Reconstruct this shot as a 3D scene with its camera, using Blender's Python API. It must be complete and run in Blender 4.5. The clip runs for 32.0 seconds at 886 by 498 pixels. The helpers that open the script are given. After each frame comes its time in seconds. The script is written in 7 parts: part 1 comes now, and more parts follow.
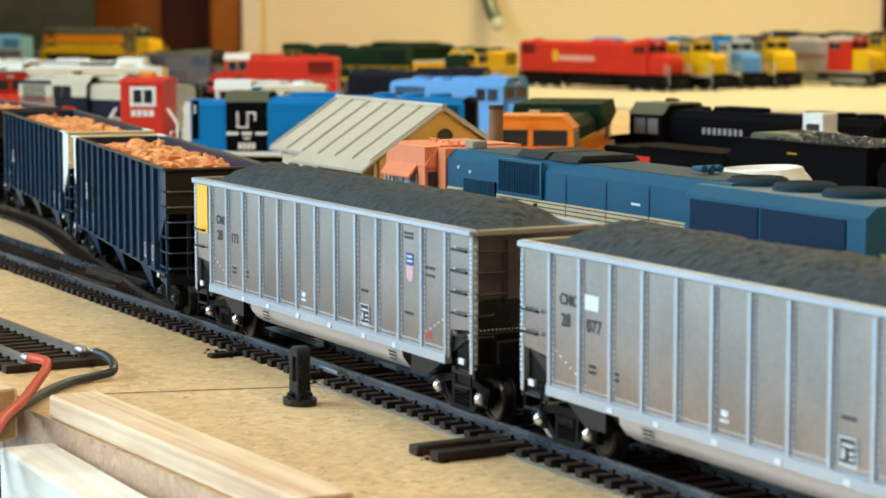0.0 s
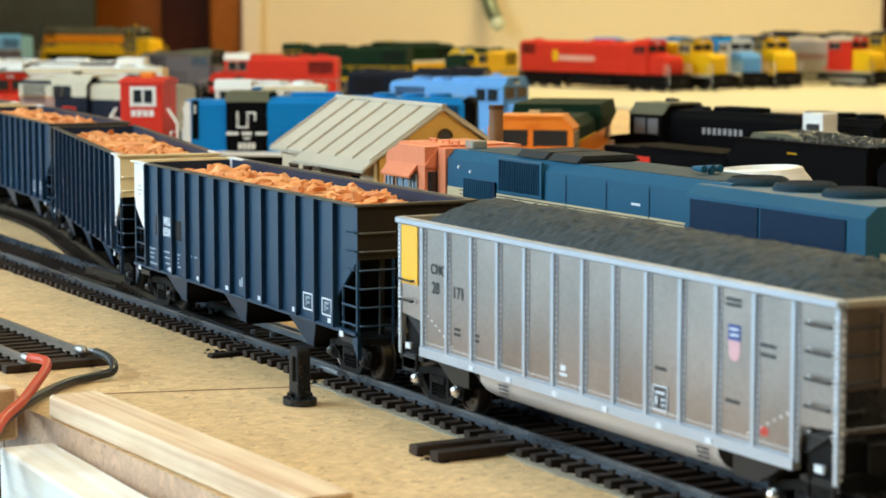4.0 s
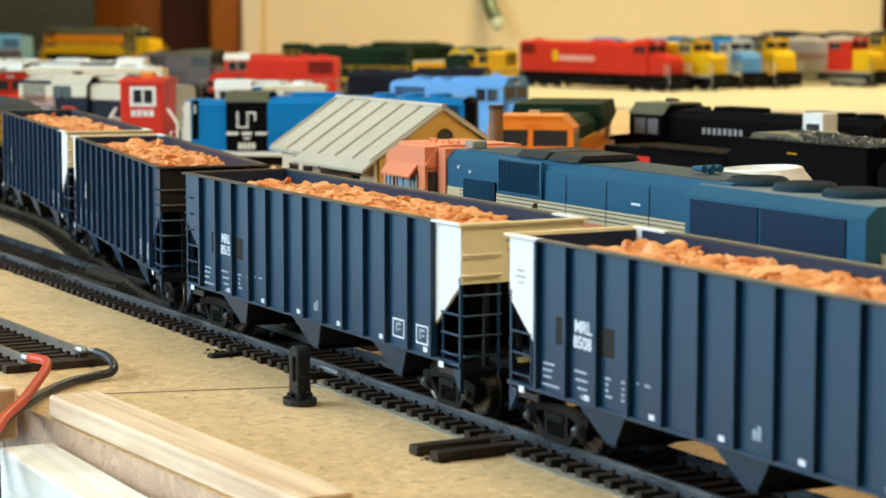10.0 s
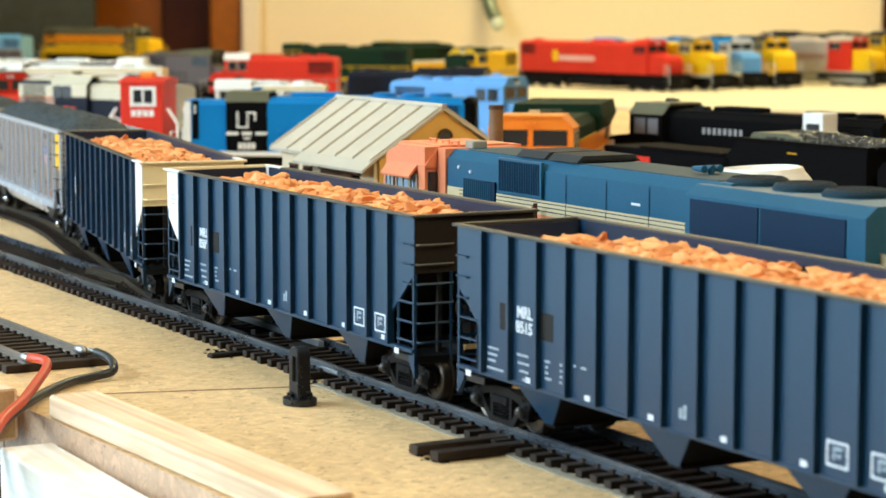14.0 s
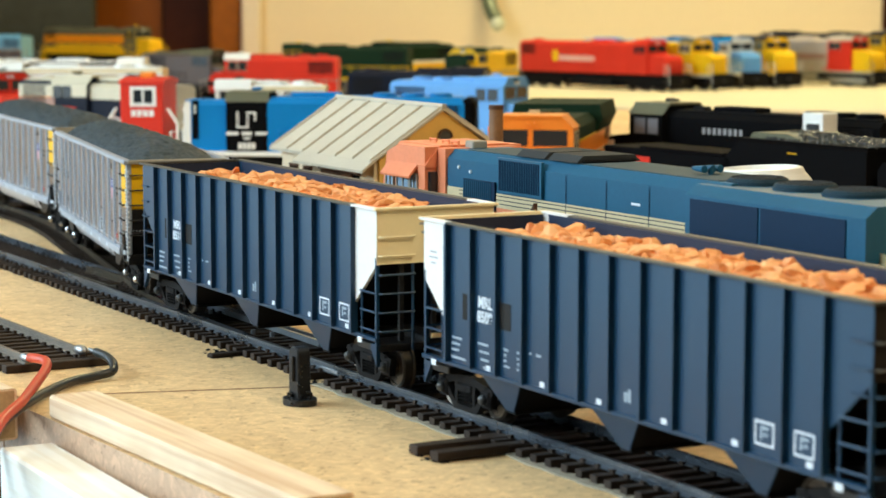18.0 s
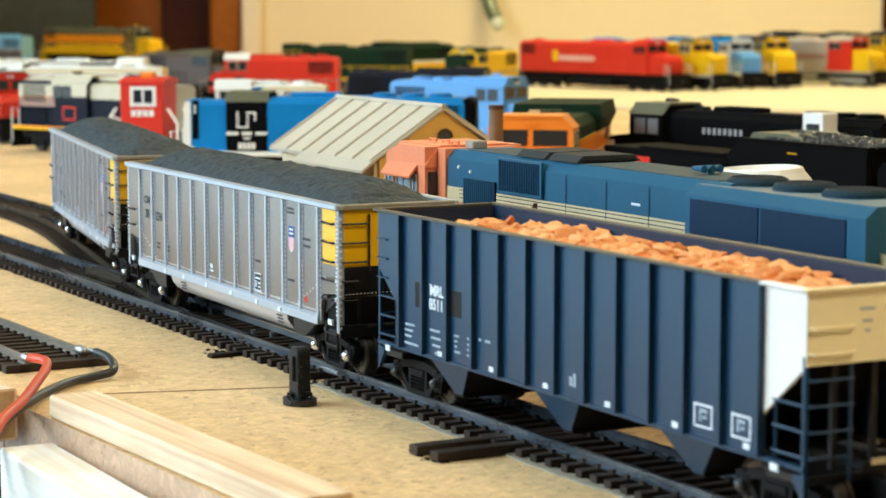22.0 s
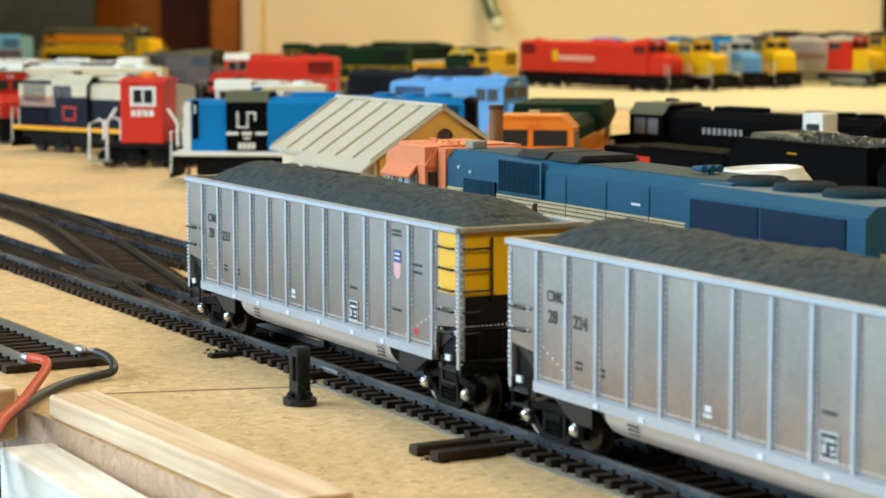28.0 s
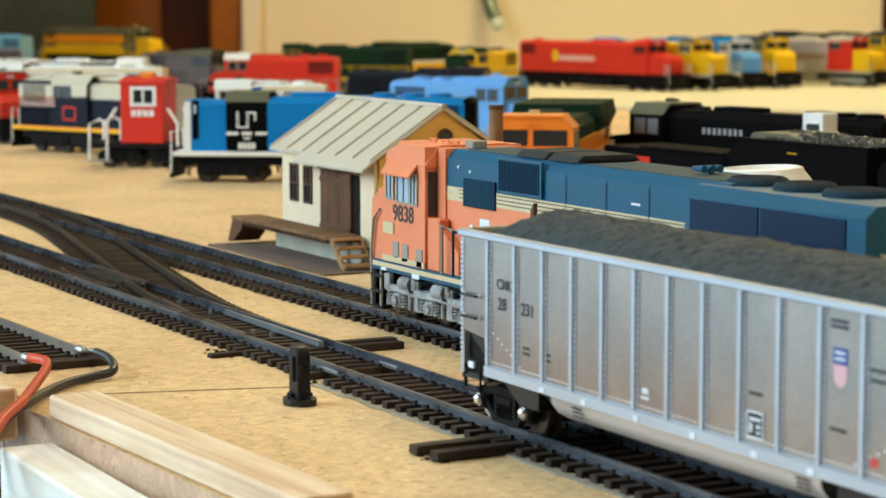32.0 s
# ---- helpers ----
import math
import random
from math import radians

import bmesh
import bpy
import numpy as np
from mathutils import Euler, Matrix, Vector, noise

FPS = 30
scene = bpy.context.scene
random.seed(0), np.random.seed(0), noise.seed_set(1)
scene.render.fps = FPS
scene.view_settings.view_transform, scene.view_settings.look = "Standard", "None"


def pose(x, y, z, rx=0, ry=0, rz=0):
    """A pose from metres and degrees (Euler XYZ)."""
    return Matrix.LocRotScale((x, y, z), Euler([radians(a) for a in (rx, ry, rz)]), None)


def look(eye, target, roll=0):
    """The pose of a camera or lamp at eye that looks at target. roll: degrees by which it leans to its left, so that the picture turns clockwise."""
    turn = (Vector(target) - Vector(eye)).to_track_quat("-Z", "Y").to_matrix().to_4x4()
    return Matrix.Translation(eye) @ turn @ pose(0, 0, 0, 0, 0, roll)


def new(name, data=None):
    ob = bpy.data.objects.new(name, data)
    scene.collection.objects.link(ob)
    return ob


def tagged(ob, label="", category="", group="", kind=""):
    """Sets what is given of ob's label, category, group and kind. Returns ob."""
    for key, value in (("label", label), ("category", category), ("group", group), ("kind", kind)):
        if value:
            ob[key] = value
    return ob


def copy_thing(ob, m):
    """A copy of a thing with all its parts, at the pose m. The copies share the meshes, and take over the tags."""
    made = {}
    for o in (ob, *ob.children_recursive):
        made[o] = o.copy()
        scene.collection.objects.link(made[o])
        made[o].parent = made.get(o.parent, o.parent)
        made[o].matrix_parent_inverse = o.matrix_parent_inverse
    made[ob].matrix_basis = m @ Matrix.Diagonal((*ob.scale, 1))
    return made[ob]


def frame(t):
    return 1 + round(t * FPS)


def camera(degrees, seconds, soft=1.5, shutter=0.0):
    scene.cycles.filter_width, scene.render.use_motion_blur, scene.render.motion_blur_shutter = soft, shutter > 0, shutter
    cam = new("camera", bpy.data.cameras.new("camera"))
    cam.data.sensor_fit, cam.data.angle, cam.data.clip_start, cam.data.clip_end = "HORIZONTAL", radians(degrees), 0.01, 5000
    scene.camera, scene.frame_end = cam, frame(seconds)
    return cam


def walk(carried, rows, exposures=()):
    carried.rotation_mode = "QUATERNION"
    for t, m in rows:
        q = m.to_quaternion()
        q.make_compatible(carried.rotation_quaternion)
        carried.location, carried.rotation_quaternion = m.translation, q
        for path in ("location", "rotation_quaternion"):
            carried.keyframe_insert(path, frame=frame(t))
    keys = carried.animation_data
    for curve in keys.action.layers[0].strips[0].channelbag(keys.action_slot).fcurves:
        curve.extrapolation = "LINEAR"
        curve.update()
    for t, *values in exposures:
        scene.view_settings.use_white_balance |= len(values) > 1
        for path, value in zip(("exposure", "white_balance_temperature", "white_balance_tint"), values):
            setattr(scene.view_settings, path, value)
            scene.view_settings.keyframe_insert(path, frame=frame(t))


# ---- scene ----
# lens and standing place: a tripod beside the layout, tele lens, sharp on the passing train
cam = camera(22.58, 32.0, soft=1.6, shutter=0.4)
EYE = Vector((0.5, -0.2570, 0.1011))
YAW, PITCH = radians(62.09), radians(6.43)
WAY = Vector((-math.sin(YAW) * math.cos(PITCH), math.cos(YAW) * math.cos(PITCH), -math.sin(PITCH)))
# the clip's camera opens up a little while the dark hoppers fill the view
EXPOSURES = [(0, -0.03), (3, -0.02), (6, 0.05), (7, 0.09), (8, 0.18), (9, 0.13), (10, 0.03), (11, 0.03), (12, 0.11), (13, 0.19), (14, 0.29), (17, 0.27), (18, 0.13), (19, 0.06), (20, 0.03), (21, 0.08), (22, 0.17), (23, 0.22), (25, 0.10), (28, -0.05), (30, -0.06), (31, -0.11), (32, -0.13)]
walk(cam, [(0.0, look(EYE, EYE + WAY)), (32.0, look(EYE, EYE + WAY))], exposures=EXPOSURES)
cam.data.dof.use_dof = True
cam.data.dof.focus_distance = 0.62
cam.data.dof.aperture_fstop = 41.0

# daylight sky outside the room
world = bpy.data.worlds.new("sky")
scene.world = world
world.use_nodes = True
wn = world.node_tree.nodes
sky = wn.new("ShaderNodeTexSky")
sky.sky_type = "NISHITA"
sky.sun_disc = False
sky.sun_elevation, sky.sun_rotation = radians(40), radians(200)
wn["Background"].inputs["Strength"].default_value = 0.12
world.node_tree.links.new(sky.outputs["Color"], wn["Background"].inputs["Color"])

MM = 0.001
ROOM = Matrix.Translation((0.5, -0.257, 0.0)) @ Matrix.Rotation(YAW, 4, "Z")  # x to the right of the view, y away


def lamp_area(name, m, size_x, size_y, watts, colour):
    data = bpy.data.lights.new(name, "AREA")
    data.shape, data.size, data.size_y, data.energy, data.color = "RECTANGLE", size_x, size_y, watts, colour
    ob = new(name, data)
    ob.matrix_world = m
    return ob


# sky light entering by the window in the wall on the left
WINDOW_W, GROUND_W, CEILING_W, BACK_W = 43.0, 9.0, 20.0, 23.0
lamp_area("window_light", ROOM @ Matrix.LocRotScale((-1.44, 0.55, 0.75), Euler((0, radians(-90), 0)), None), 1.1, 1.9, WINDOW_W, (0.67, 0.88, 1.0))
# unseen low blue fill, added so the car sides pick up a sheen
lamp_area("glass_door_light", ROOM @ Matrix.LocRotScale((-1.44, 1.20, -0.34), Euler((0, radians(-90), 0)), None), 0.98, 1.7, GROUND_W, (0.40, 0.75, 1.0))
# warm fills out of view, added to light the back wall and car ends
lamp_area("ceiling_lamp_light", ROOM @ Matrix.LocRotScale((0.45, 2.55, 1.42), Euler((0, 0, 0)), None), 0.6, 0.6, BACK_W, (1.0, 0.85, 0.45))
lamp_area("ceiling_lamp_light", ROOM @ Matrix.LocRotScale((0.9, -0.40, 1.42), Euler((0, 0, 0)), None), 0.6, 0.6, CEILING_W, (1.0, 0.88, 0.62))


# ---- materials ----
def mat(name, colour, rough=0.5, metal=0.0, dark=0.75, big=30.0, fine=900.0, bump=0.15, bump_mm=0.2, coat=0.0, spread=0.0, worn=None, spec=0.5):
    """Procedural surface: base colour with stains at two scales, fine relief, uneven gloss."""
    m = bpy.data.materials.new(name)
    m.use_nodes = True
    n, l = m.node_tree.nodes, m.node_tree.links
    b = n["Principled BSDF"]
    tc = n.new("ShaderNodeTexCoord")
    n1, n2 = n.new("ShaderNodeTexNoise"), n.new("ShaderNodeTexNoise")
    n1.inputs["Scale"].default_value, n2.inputs["Scale"].default_value = big, fine
    n1.inputs["Detail"].default_value, n2.inputs["Detail"].default_value = 4, 3
    for q in (n1, n2):
        l.new(tc.outputs["Object"], q.inputs["Vector"])
    add = n.new("ShaderNodeMath")
    add.operation = "MULTIPLY_ADD"
    l.new(n2.outputs["Fac"], add.inputs[0])
    add.inputs[1].default_value = 0.5
    l.new(n1.outputs["Fac"], add.inputs[2])
    ramp = n.new("ShaderNodeMapRange")
    ramp.inputs["From Min"].default_value, ramp.inputs["From Max"].default_value = 0.5, 1.0
    l.new(add.outputs[0], ramp.inputs["Value"])
    mix = n.new("ShaderNodeMix")
    mix.data_type = "RGBA"
    l.new(ramp.outputs["Result"], mix.inputs["Factor"])
    low = worn or tuple(c * dark for c in colour)
    mix.inputs["A"].default_value, mix.inputs["B"].default_value = (*low, 1), (*colour, 1)
    out = mix.outputs["Result"]
    if spread:
        info, hsv = n.new("ShaderNodeObjectInfo"), n.new("ShaderNodeHueSaturation")
        rng = n.new("ShaderNodeMapRange")
        rng.inputs["To Min"].default_value, rng.inputs["To Max"].default_value = 1 - spread, 1 + spread
        l.new(info.outputs["Random"], rng.inputs["Value"])
        l.new(rng.outputs["Result"], hsv.inputs["Value"])
        l.new(out, hsv.inputs["Color"])
        out = hsv.outputs["Color"]
    l.new(out, b.inputs["Base Color"])
    b.inputs["Metallic"].default_value = metal
    b.inputs["Coat Weight"].default_value = coat
    b.inputs["Specular IOR Level"].default_value = spec
    r2 = n.new("ShaderNodeMapRange")
    r2.inputs["To Min"].default_value, r2.inputs["To Max"].default_value = max(rough - 0.08, 0.02), min(rough + 0.1, 1)
    l.new(n1.outputs["Fac"], r2.inputs["Value"])
    l.new(r2.outputs["Result"], b.inputs["Roughness"])
    if bump:
        bp = n.new("ShaderNodeBump")
        bp.inputs["Strength"].default_value, bp.inputs["Distance"].default_value = bump, bump_mm * MM
        l.new(n2.outputs["Fac"], bp.inputs["Height"])
        l.new(bp.outputs["Normal"], b.inputs["Normal"])
    return m


def chipboard(name, light, deep, chip=260.0):
    """Pressed wood chips: cells of several tones, dark specks, rough relief."""
    m = bpy.data.materials.new(name)
    m.use_nodes = True
    n, l = m.node_tree.nodes, m.node_tree.links
    b = n["Principled BSDF"]
    tc, mp = n.new("ShaderNodeTexCoord"), n.new("ShaderNodeMapping")
    mp.inputs["Scale"].default_value = (1.0, 0.8, 1.0)
    l.new(tc.outputs["Object"], mp.inputs["Vector"])
    warp = n.new("ShaderNodeTexNoise")
    warp.inputs["Scale"].default_value = 120
    vadd = n.new("ShaderNodeVectorMath")
    vadd.operation = "MULTIPLY_ADD"
    l.new(tc.outputs["Object"], warp.inputs["Vector"])
    l.new(warp.outputs["Color"], vadd.inputs[0])
    vadd.inputs[1].default_value = (0.006, 0.006, 0.006)
    l.new(mp.outputs["Vector"], vadd.inputs[2])
    v, v2, nz = n.new("ShaderNodeTexVoronoi"), n.new("ShaderNodeTexVoronoi"), n.new("ShaderNodeTexNoise")
    v.inputs["Scale"].default_value, v2.inputs["Scale"].default_value, nz.inputs["Scale"].default_value = chip, chip * 3.1, 14
    l.new(vadd.outputs[0], v.inputs["Vector"])
    l.new(vadd.outputs[0], v2.inputs["Vector"])
    l.new(tc.outputs["Object"], nz.inputs["Vector"])
    r1, r2 = n.new("ShaderNodeValToRGB"), n.new("ShaderNodeValToRGB")
    e = r1.color_ramp.elements
    e[0].position, e[0].color = 0.0, (*deep, 1)
    e[1].position, e[1].color = 1.0, (*light, 1)
    for at, mixed, gain in ((0.10, 0.45, 1.0), (0.25, 0.75, 1.0), (0.70, 0.94, 1.0), (0.86, 1.0, 1.12)):
        k = e.new(at)
        k.color = tuple(min((a * mixed + c * (1 - mixed)) * gain, 0.95) for a, c in zip(light, deep)) + (1,)
    sep, sep2 = n.new("ShaderNodeSeparateColor"), n.new("ShaderNodeSeparateColor")
    l.new(v.outputs["Color"], sep.inputs["Color"])
    l.new(v2.outputs["Color"], sep2.inputs["Color"])
    am = n.new("ShaderNodeMath")
    am.operation = "MULTIPLY_ADD"
    am.inputs[1].default_value = 0.45
    l.new(sep2.outputs["Red"], am.inputs[0])
    sc = n.new("ShaderNodeMath")
    sc.operation = "MULTIPLY"
    sc.inputs[1].default_value = 0.6
    l.new(sep.outputs["Red"], sc.inputs[0])
    l.new(sc.outputs[0], am.inputs[2])
    l.new(am.outputs[0], r1.inputs["Fac"])
    mul = n.new("ShaderNodeMix")
    mul.data_type, mul.blend_type = "RGBA", "MULTIPLY"
    mul.inputs["Factor"].default_value = 0.45
    l.new(r1.outputs["Color"], mul.inputs["A"])
    e = r2.color_ramp.elements
    e[0].position, e[0].color, e[1].position, e[1].color = 0.35, (0.72, 0.66, 0.58, 1), 0.62, (1, 1, 1, 1)
    l.new(nz.outputs["Fac"], r2.inputs["Fac"])
    l.new(r2.outputs["Color"], mul.inputs["B"])
    l.new(mul.outputs["Result"], b.inputs["Base Color"])
    b.inputs["Roughness"].default_value = 0.62
    bp = n.new("ShaderNodeBump")
    bp.inputs["Strength"].default_value, bp.inputs["Distance"].default_value = 0.55, 0.0006
    l.new(am.outputs[0], bp.inputs["Height"])
    l.new(bp.outputs["Normal"], b.inputs["Normal"])
    return m


def timber(name, light, deep, along=0):
    """Sawn softwood with grain lines along one axis."""
    m = bpy.data.materials.new(name)
    m.use_nodes = True
    n, l = m.node_tree.nodes, m.node_tree.links
    b = n["Principled BSDF"]
    tc, mp = n.new("ShaderNodeTexCoord"), n.new("ShaderNodeMapping")
    s = [420.0, 420.0, 420.0]
    s[along] = 14.0
    mp.inputs["Scale"].default_value = s
    l.new(tc.outputs["Object"], mp.inputs["Vector"])
    nz, n2 = n.new("ShaderNodeTexNoise"), n.new("ShaderNodeTexNoise")
    nz.inputs["Scale"].default_value, nz.inputs["Detail"].default_value = 0.9, 5
    n2.inputs["Scale"].default_value = 45
    l.new(mp.outputs["Vector"], nz.inputs["Vector"])
    l.new(tc.outputs["Object"], n2.inputs["Vector"])
    r = n.new("ShaderNodeValToRGB")
    e = r.color_ramp.elements
    e[0].position, e[0].color, e[1].position, e[1].color = 0.34, (*deep, 1), 0.6, (*light, 1)
    l.new(nz.outputs["Fac"], r.inputs["Fac"])
    mx = n.new("ShaderNodeMix")
    mx.data_type, mx.blend_type = "RGBA", "MULTIPLY"
    mx.inputs["Factor"].default_value = 0.35
    l.new(r.outputs["Color"], mx.inputs["A"])
    r2 = n.new("ShaderNodeValToRGB")
    e = r2.color_ramp.elements
    e[0].position, e[0].color, e[1].position, e[1].color = 0.35, (0.75, 0.6, 0.42, 1), 0.6, (1, 1, 1, 1)
    l.new(n2.outputs["Fac"], r2.inputs["Fac"])
    l.new(r2.outputs["Color"], mx.inputs["B"])
    l.new(mx.outputs["Result"], b.inputs["Base Color"])
    b.inputs["Roughness"].default_value = 0.6
    bp = n.new("ShaderNodeBump")
    bp.inputs["Strength"].default_value, bp.inputs["Distance"].default_value = 0.25, 0.0003
    l.new(nz.outputs["Fac"], bp.inputs["Height"])
    l.new(bp.outputs["Normal"], b.inputs["Normal"])
    return m


def glass(name, tint=(0.02, 0.025, 0.03)):
    m = bpy.data.materials.new(name)
    m.use_nodes = True
    b = m.node_tree.nodes["Principled BSDF"]
    b.inputs["Base Color"].default_value = (*tint, 1)
    b.inputs["Roughness"].default_value = 0.06
    b.inputs["IOR"].default_value = 1.5
    return m


def lumps(name, tones, rough, fine, bump, bump_mm, spec=0.5):
    """Loose stone or coal: each lump has a tone of its own, with a gritty skin."""
    m = mat(name, tones[1], rough, dark=0.7, big=350, fine=fine, bump=bump, bump_mm=bump_mm, spec=spec)
    n, l = m.node_tree.nodes, m.node_tree.links
    b = n["Principled BSDF"]
    old = b.inputs["Base Color"].links[0].from_socket
    geo, ramp, mx = n.new("ShaderNodeNewGeometry"), n.new("ShaderNodeValToRGB"), n.new("ShaderNodeMix")
    e = ramp.color_ramp.elements
    e[0].color, e[1].color = (*tones[0], 1), (*tones[2], 1)
    k = e.new(0.55)
    k.color = (*tones[1], 1)
    l.new(geo.outputs["Random Per Island"], ramp.inputs["Fac"])
    mx.data_type = "RGBA"
    mx.inputs["Factor"].default_value = 0.6
    l.new(old, mx.inputs["A"])
    l.new(ramp.outputs["Color"], mx.inputs["B"])
    l.new(mx.outputs["Result"], b.inputs["Base Color"])
    return m


BOARD = chipboard("chipboard_face", (0.83, 0.570, 0.285), (0.36, 0.18, 0.075), 520)
BOARD_EDGE = chipboard("chipboard_cut_edge", (0.66, 0.44, 0.29), (0.26, 0.14, 0.08), 330)
CREAM_SHEET = mat("cream_card", (0.72, 0.66, 0.46), 0.6, dark=0.93, big=6, fine=300, bump=0.05)
PINE = timber("pine_strip", (0.86, 0.68, 0.47), (0.68, 0.45, 0.28))
END_GRAIN = mat("pine_end_grain", (0.62, 0.40, 0.20), 0.75, dark=0.65, big=160, fine=900, bump=0.4, bump_mm=0.4)
# pine whitened so the batten's colour carries the strong daylight on it
PINE_PALE = timber("overlit_pine_strip", (0.90, 0.88, 0.82), (0.80, 0.74, 0.62))
TIE = mat("dark_brown_tie_plastic", (0.040, 0.026, 0.018), 0.6, spec=0.2, dark=0.6, big=300, fine=2500, bump=0.3, spread=0.25)
RAIL = mat("tarnished_nickel_rail", (0.24, 0.28, 0.33), 0.27, 0.88, dark=0.45, big=60, fine=1500, bump=0.1)
RAIL_STUB = mat("dull_brown_rail", (0.30, 0.25, 0.20), 0.48, 0.5, dark=0.5, big=70, fine=1500, bump=0.15)
RAIL_DIM = mat("browned_rail", (0.065, 0.048, 0.030), 0.45, 0.3, dark=0.6, big=40, fine=1500, bump=0.1, spec=0.25)
BASE_BROWN = mat("brown_moulded_base", (0.052, 0.036, 0.017), 0.7, spec=0.12, dark=0.6, big=120, fine=1500, bump=0.3)
GLUE = mat("grey_glue_smear", (0.44, 0.38, 0.28), 0.55, dark=0.6, big=120, fine=900, bump=0.3)
SOLDER = mat("solder", (0.42, 0.42, 0.42), 0.4, 0.9, dark=0.7, big=200)
BLACK = mat("black_plastic", (0.010, 0.010, 0.011), 0.4, spec=0.35, dark=0.6, big=80, fine=1200, bump=0.12)
# matt black parts; also paints shade in bays, lower ends and the station opening
BLACK_MATT = mat("matt_black_and_shade", (0.010, 0.009, 0.009), 0.7, spec=0.12, dark=0.55, big=90, fine=1200, bump=0.2)
SILVER = mat("aluminium_paint", (0.39, 0.325, 0.285), 0.33, 0.95, dark=0.70, big=45, fine=900, bump=0.08)
# dark metal that paints the silver ends' reflection of the dim room
END_BAND = mat("dark_reflection_metal", (0.045, 0.042, 0.040), 0.25, 0.6, dark=0.7, big=60)
SILVER_RIB = mat("aluminium_paint_matt", (0.48, 0.53, 0.60), 0.36, 0.35, dark=0.88, big=60, fine=900, bump=0.08)
TUB = mat("aluminium_paint_dusty", (0.64, 0.63, 0.65), 0.38, 0.35, dark=0.9, big=30, fine=700, bump=0.06)
CHORD_TAN = mat("tan_chord", (0.36, 0.32, 0.24), 0.5, 0.2, dark=0.8, big=60)
RIVET = mat("bare_rivet", (0.90, 0.91, 0.93), 0.35, 0.1, dark=0.97)
YELLOW = mat("yellow_paint", (0.92, 0.50, 0.004), 0.36, dark=0.93, big=40)
NAVY = mat("dark_blue_car_paint", (0.003, 0.033, 0.078), 0.37, spec=0.42, dark=0.85, big=18, fine=600, bump=0.05)
NAVY_IN = mat("dark_blue_car_paint_inner", (0.016, 0.028, 0.060), 0.5, spec=0.25, dark=0.8, big=18)
RIM_GREY = mat("worn_olive_rim", (0.075, 0.065, 0.048), 0.5, 0.0, dark=0.6, big=70)
WHITE = mat("white_paint", (0.80, 0.79, 0.76), 0.42, dark=0.93, big=40)
# white of the car ends, turned cream to paint the warm light there
CREAM_WARM_LIT = mat("warm_lit_cream_white", (0.88, 0.73, 0.44), 0.42, dark=0.94, big=40)
PATCH = mat("grey_brown_patch", (0.022, 0.020, 0.018), 0.6, dark=0.85, spec=0.12)
INK = mat("black_lettering", (0.02, 0.02, 0.02), 0.45)
FAINT_INK = mat("faint_pale_lettering", (0.36, 0.44, 0.52), 0.5, dark=0.75, big=500)
GREY_INK = mat("faint_grey_lettering", (0.42, 0.42, 0.43), 0.5, dark=0.8)
PALE_INK = mat("pale_lettering", (0.72, 0.78, 0.85), 0.45, dark=0.9)
BADGE_BLUE = mat("badge_blue", (0.015, 0.06, 0.30), 0.4)
BADGE_PINK = mat("badge_pink", (0.78, 0.45, 0.50), 0.4)
COAL = mat("coal_load", (0.048, 0.066, 0.074), 0.6, spec=0.3, dark=0.3, big=420, fine=2200, bump=0.8, bump_mm=0.5)
ROCK = lumps("orange_stone", ((0.58, 0.17, 0.045), (0.88, 0.35, 0.105), (0.93, 0.52, 0.24)), 0.6, 1500, 0.3, 0.3, 0.4)
WHEEL = mat("blackened_wheel", (0.10, 0.085, 0.07), 0.32, 0.85, dark=0.7, big=200)
CAP = mat("bright_axle_cap", (0.92, 0.94, 0.97), 0.2, 0.9, dark=0.95)
STEEL = mat("bright_switch_steel", (0.50, 0.55, 0.60), 0.30, 0.85, dark=0.7, big=90, fine=1500, bump=0.1)
# dark end paint with the warm light put in as brown
DARK_END = mat("warm_lit_brown_black", (0.020, 0.015, 0.011), 0.6, spec=0.2, dark=0.8, big=60)
DULL_CAP = mat("dull_bearing_cap", (0.09, 0.095, 0.10), 0.34, 0.6, dark=0.8)
BRASS = mat("brass", (0.72, 0.46, 0.14), 0.3, 0.9)
PANE = glass("dark_window_pane")
# glass paled to paint the light in two diesels' cab windows
PANE_PALE = glass("glow_tinted_pane", (0.22, 0.23, 0.25))
PANE_BLUE = glass("pale_window_pane", (0.30, 0.42, 0.55))
RED_WIRE = mat("red_insulation", (0.62, 0.075, 0.030), 0.42, dark=0.85, big=60, fine=600, bump=0.05)
BLACK_WIRE = mat("black_insulation", (0.030, 0.032, 0.030), 0.42, dark=0.75, big=60, fine=600, bump=0.05)
TIN = mat("grey_sheet_roof", (0.55, 0.48, 0.365), 0.55, dark=0.9, big=60, fine=700, bump=0.08)
STUCCO = mat("pale_stucco", (0.76, 0.62, 0.42), 0.75, dark=0.88, big=50, fine=1300, bump=0.35)
OCHRE = mat("ochre_wall", (0.74, 0.43, 0.10), 0.7, dark=0.88, big=50, fine=1300, bump=0.3)
WOOD_DARK = mat("stained_brown_wood", (0.135, 0.060, 0.028), 0.65, dark=0.6, big=120, fine=1400, bump=0.3, spread=0.25, spec=0.25)
WOOD_PLANK = mat("weathered_platform_plank", (0.26, 0.135, 0.065), 0.7, dark=0.7, big=120, fine=1400, bump=0.3, spread=0.2, spec=0.2)
WOOD_STEP = mat("worn_orange_wood", (0.36, 0.19, 0.07), 0.6, dark=0.65, big=120, fine=1400, bump=0.3, spread=0.2)
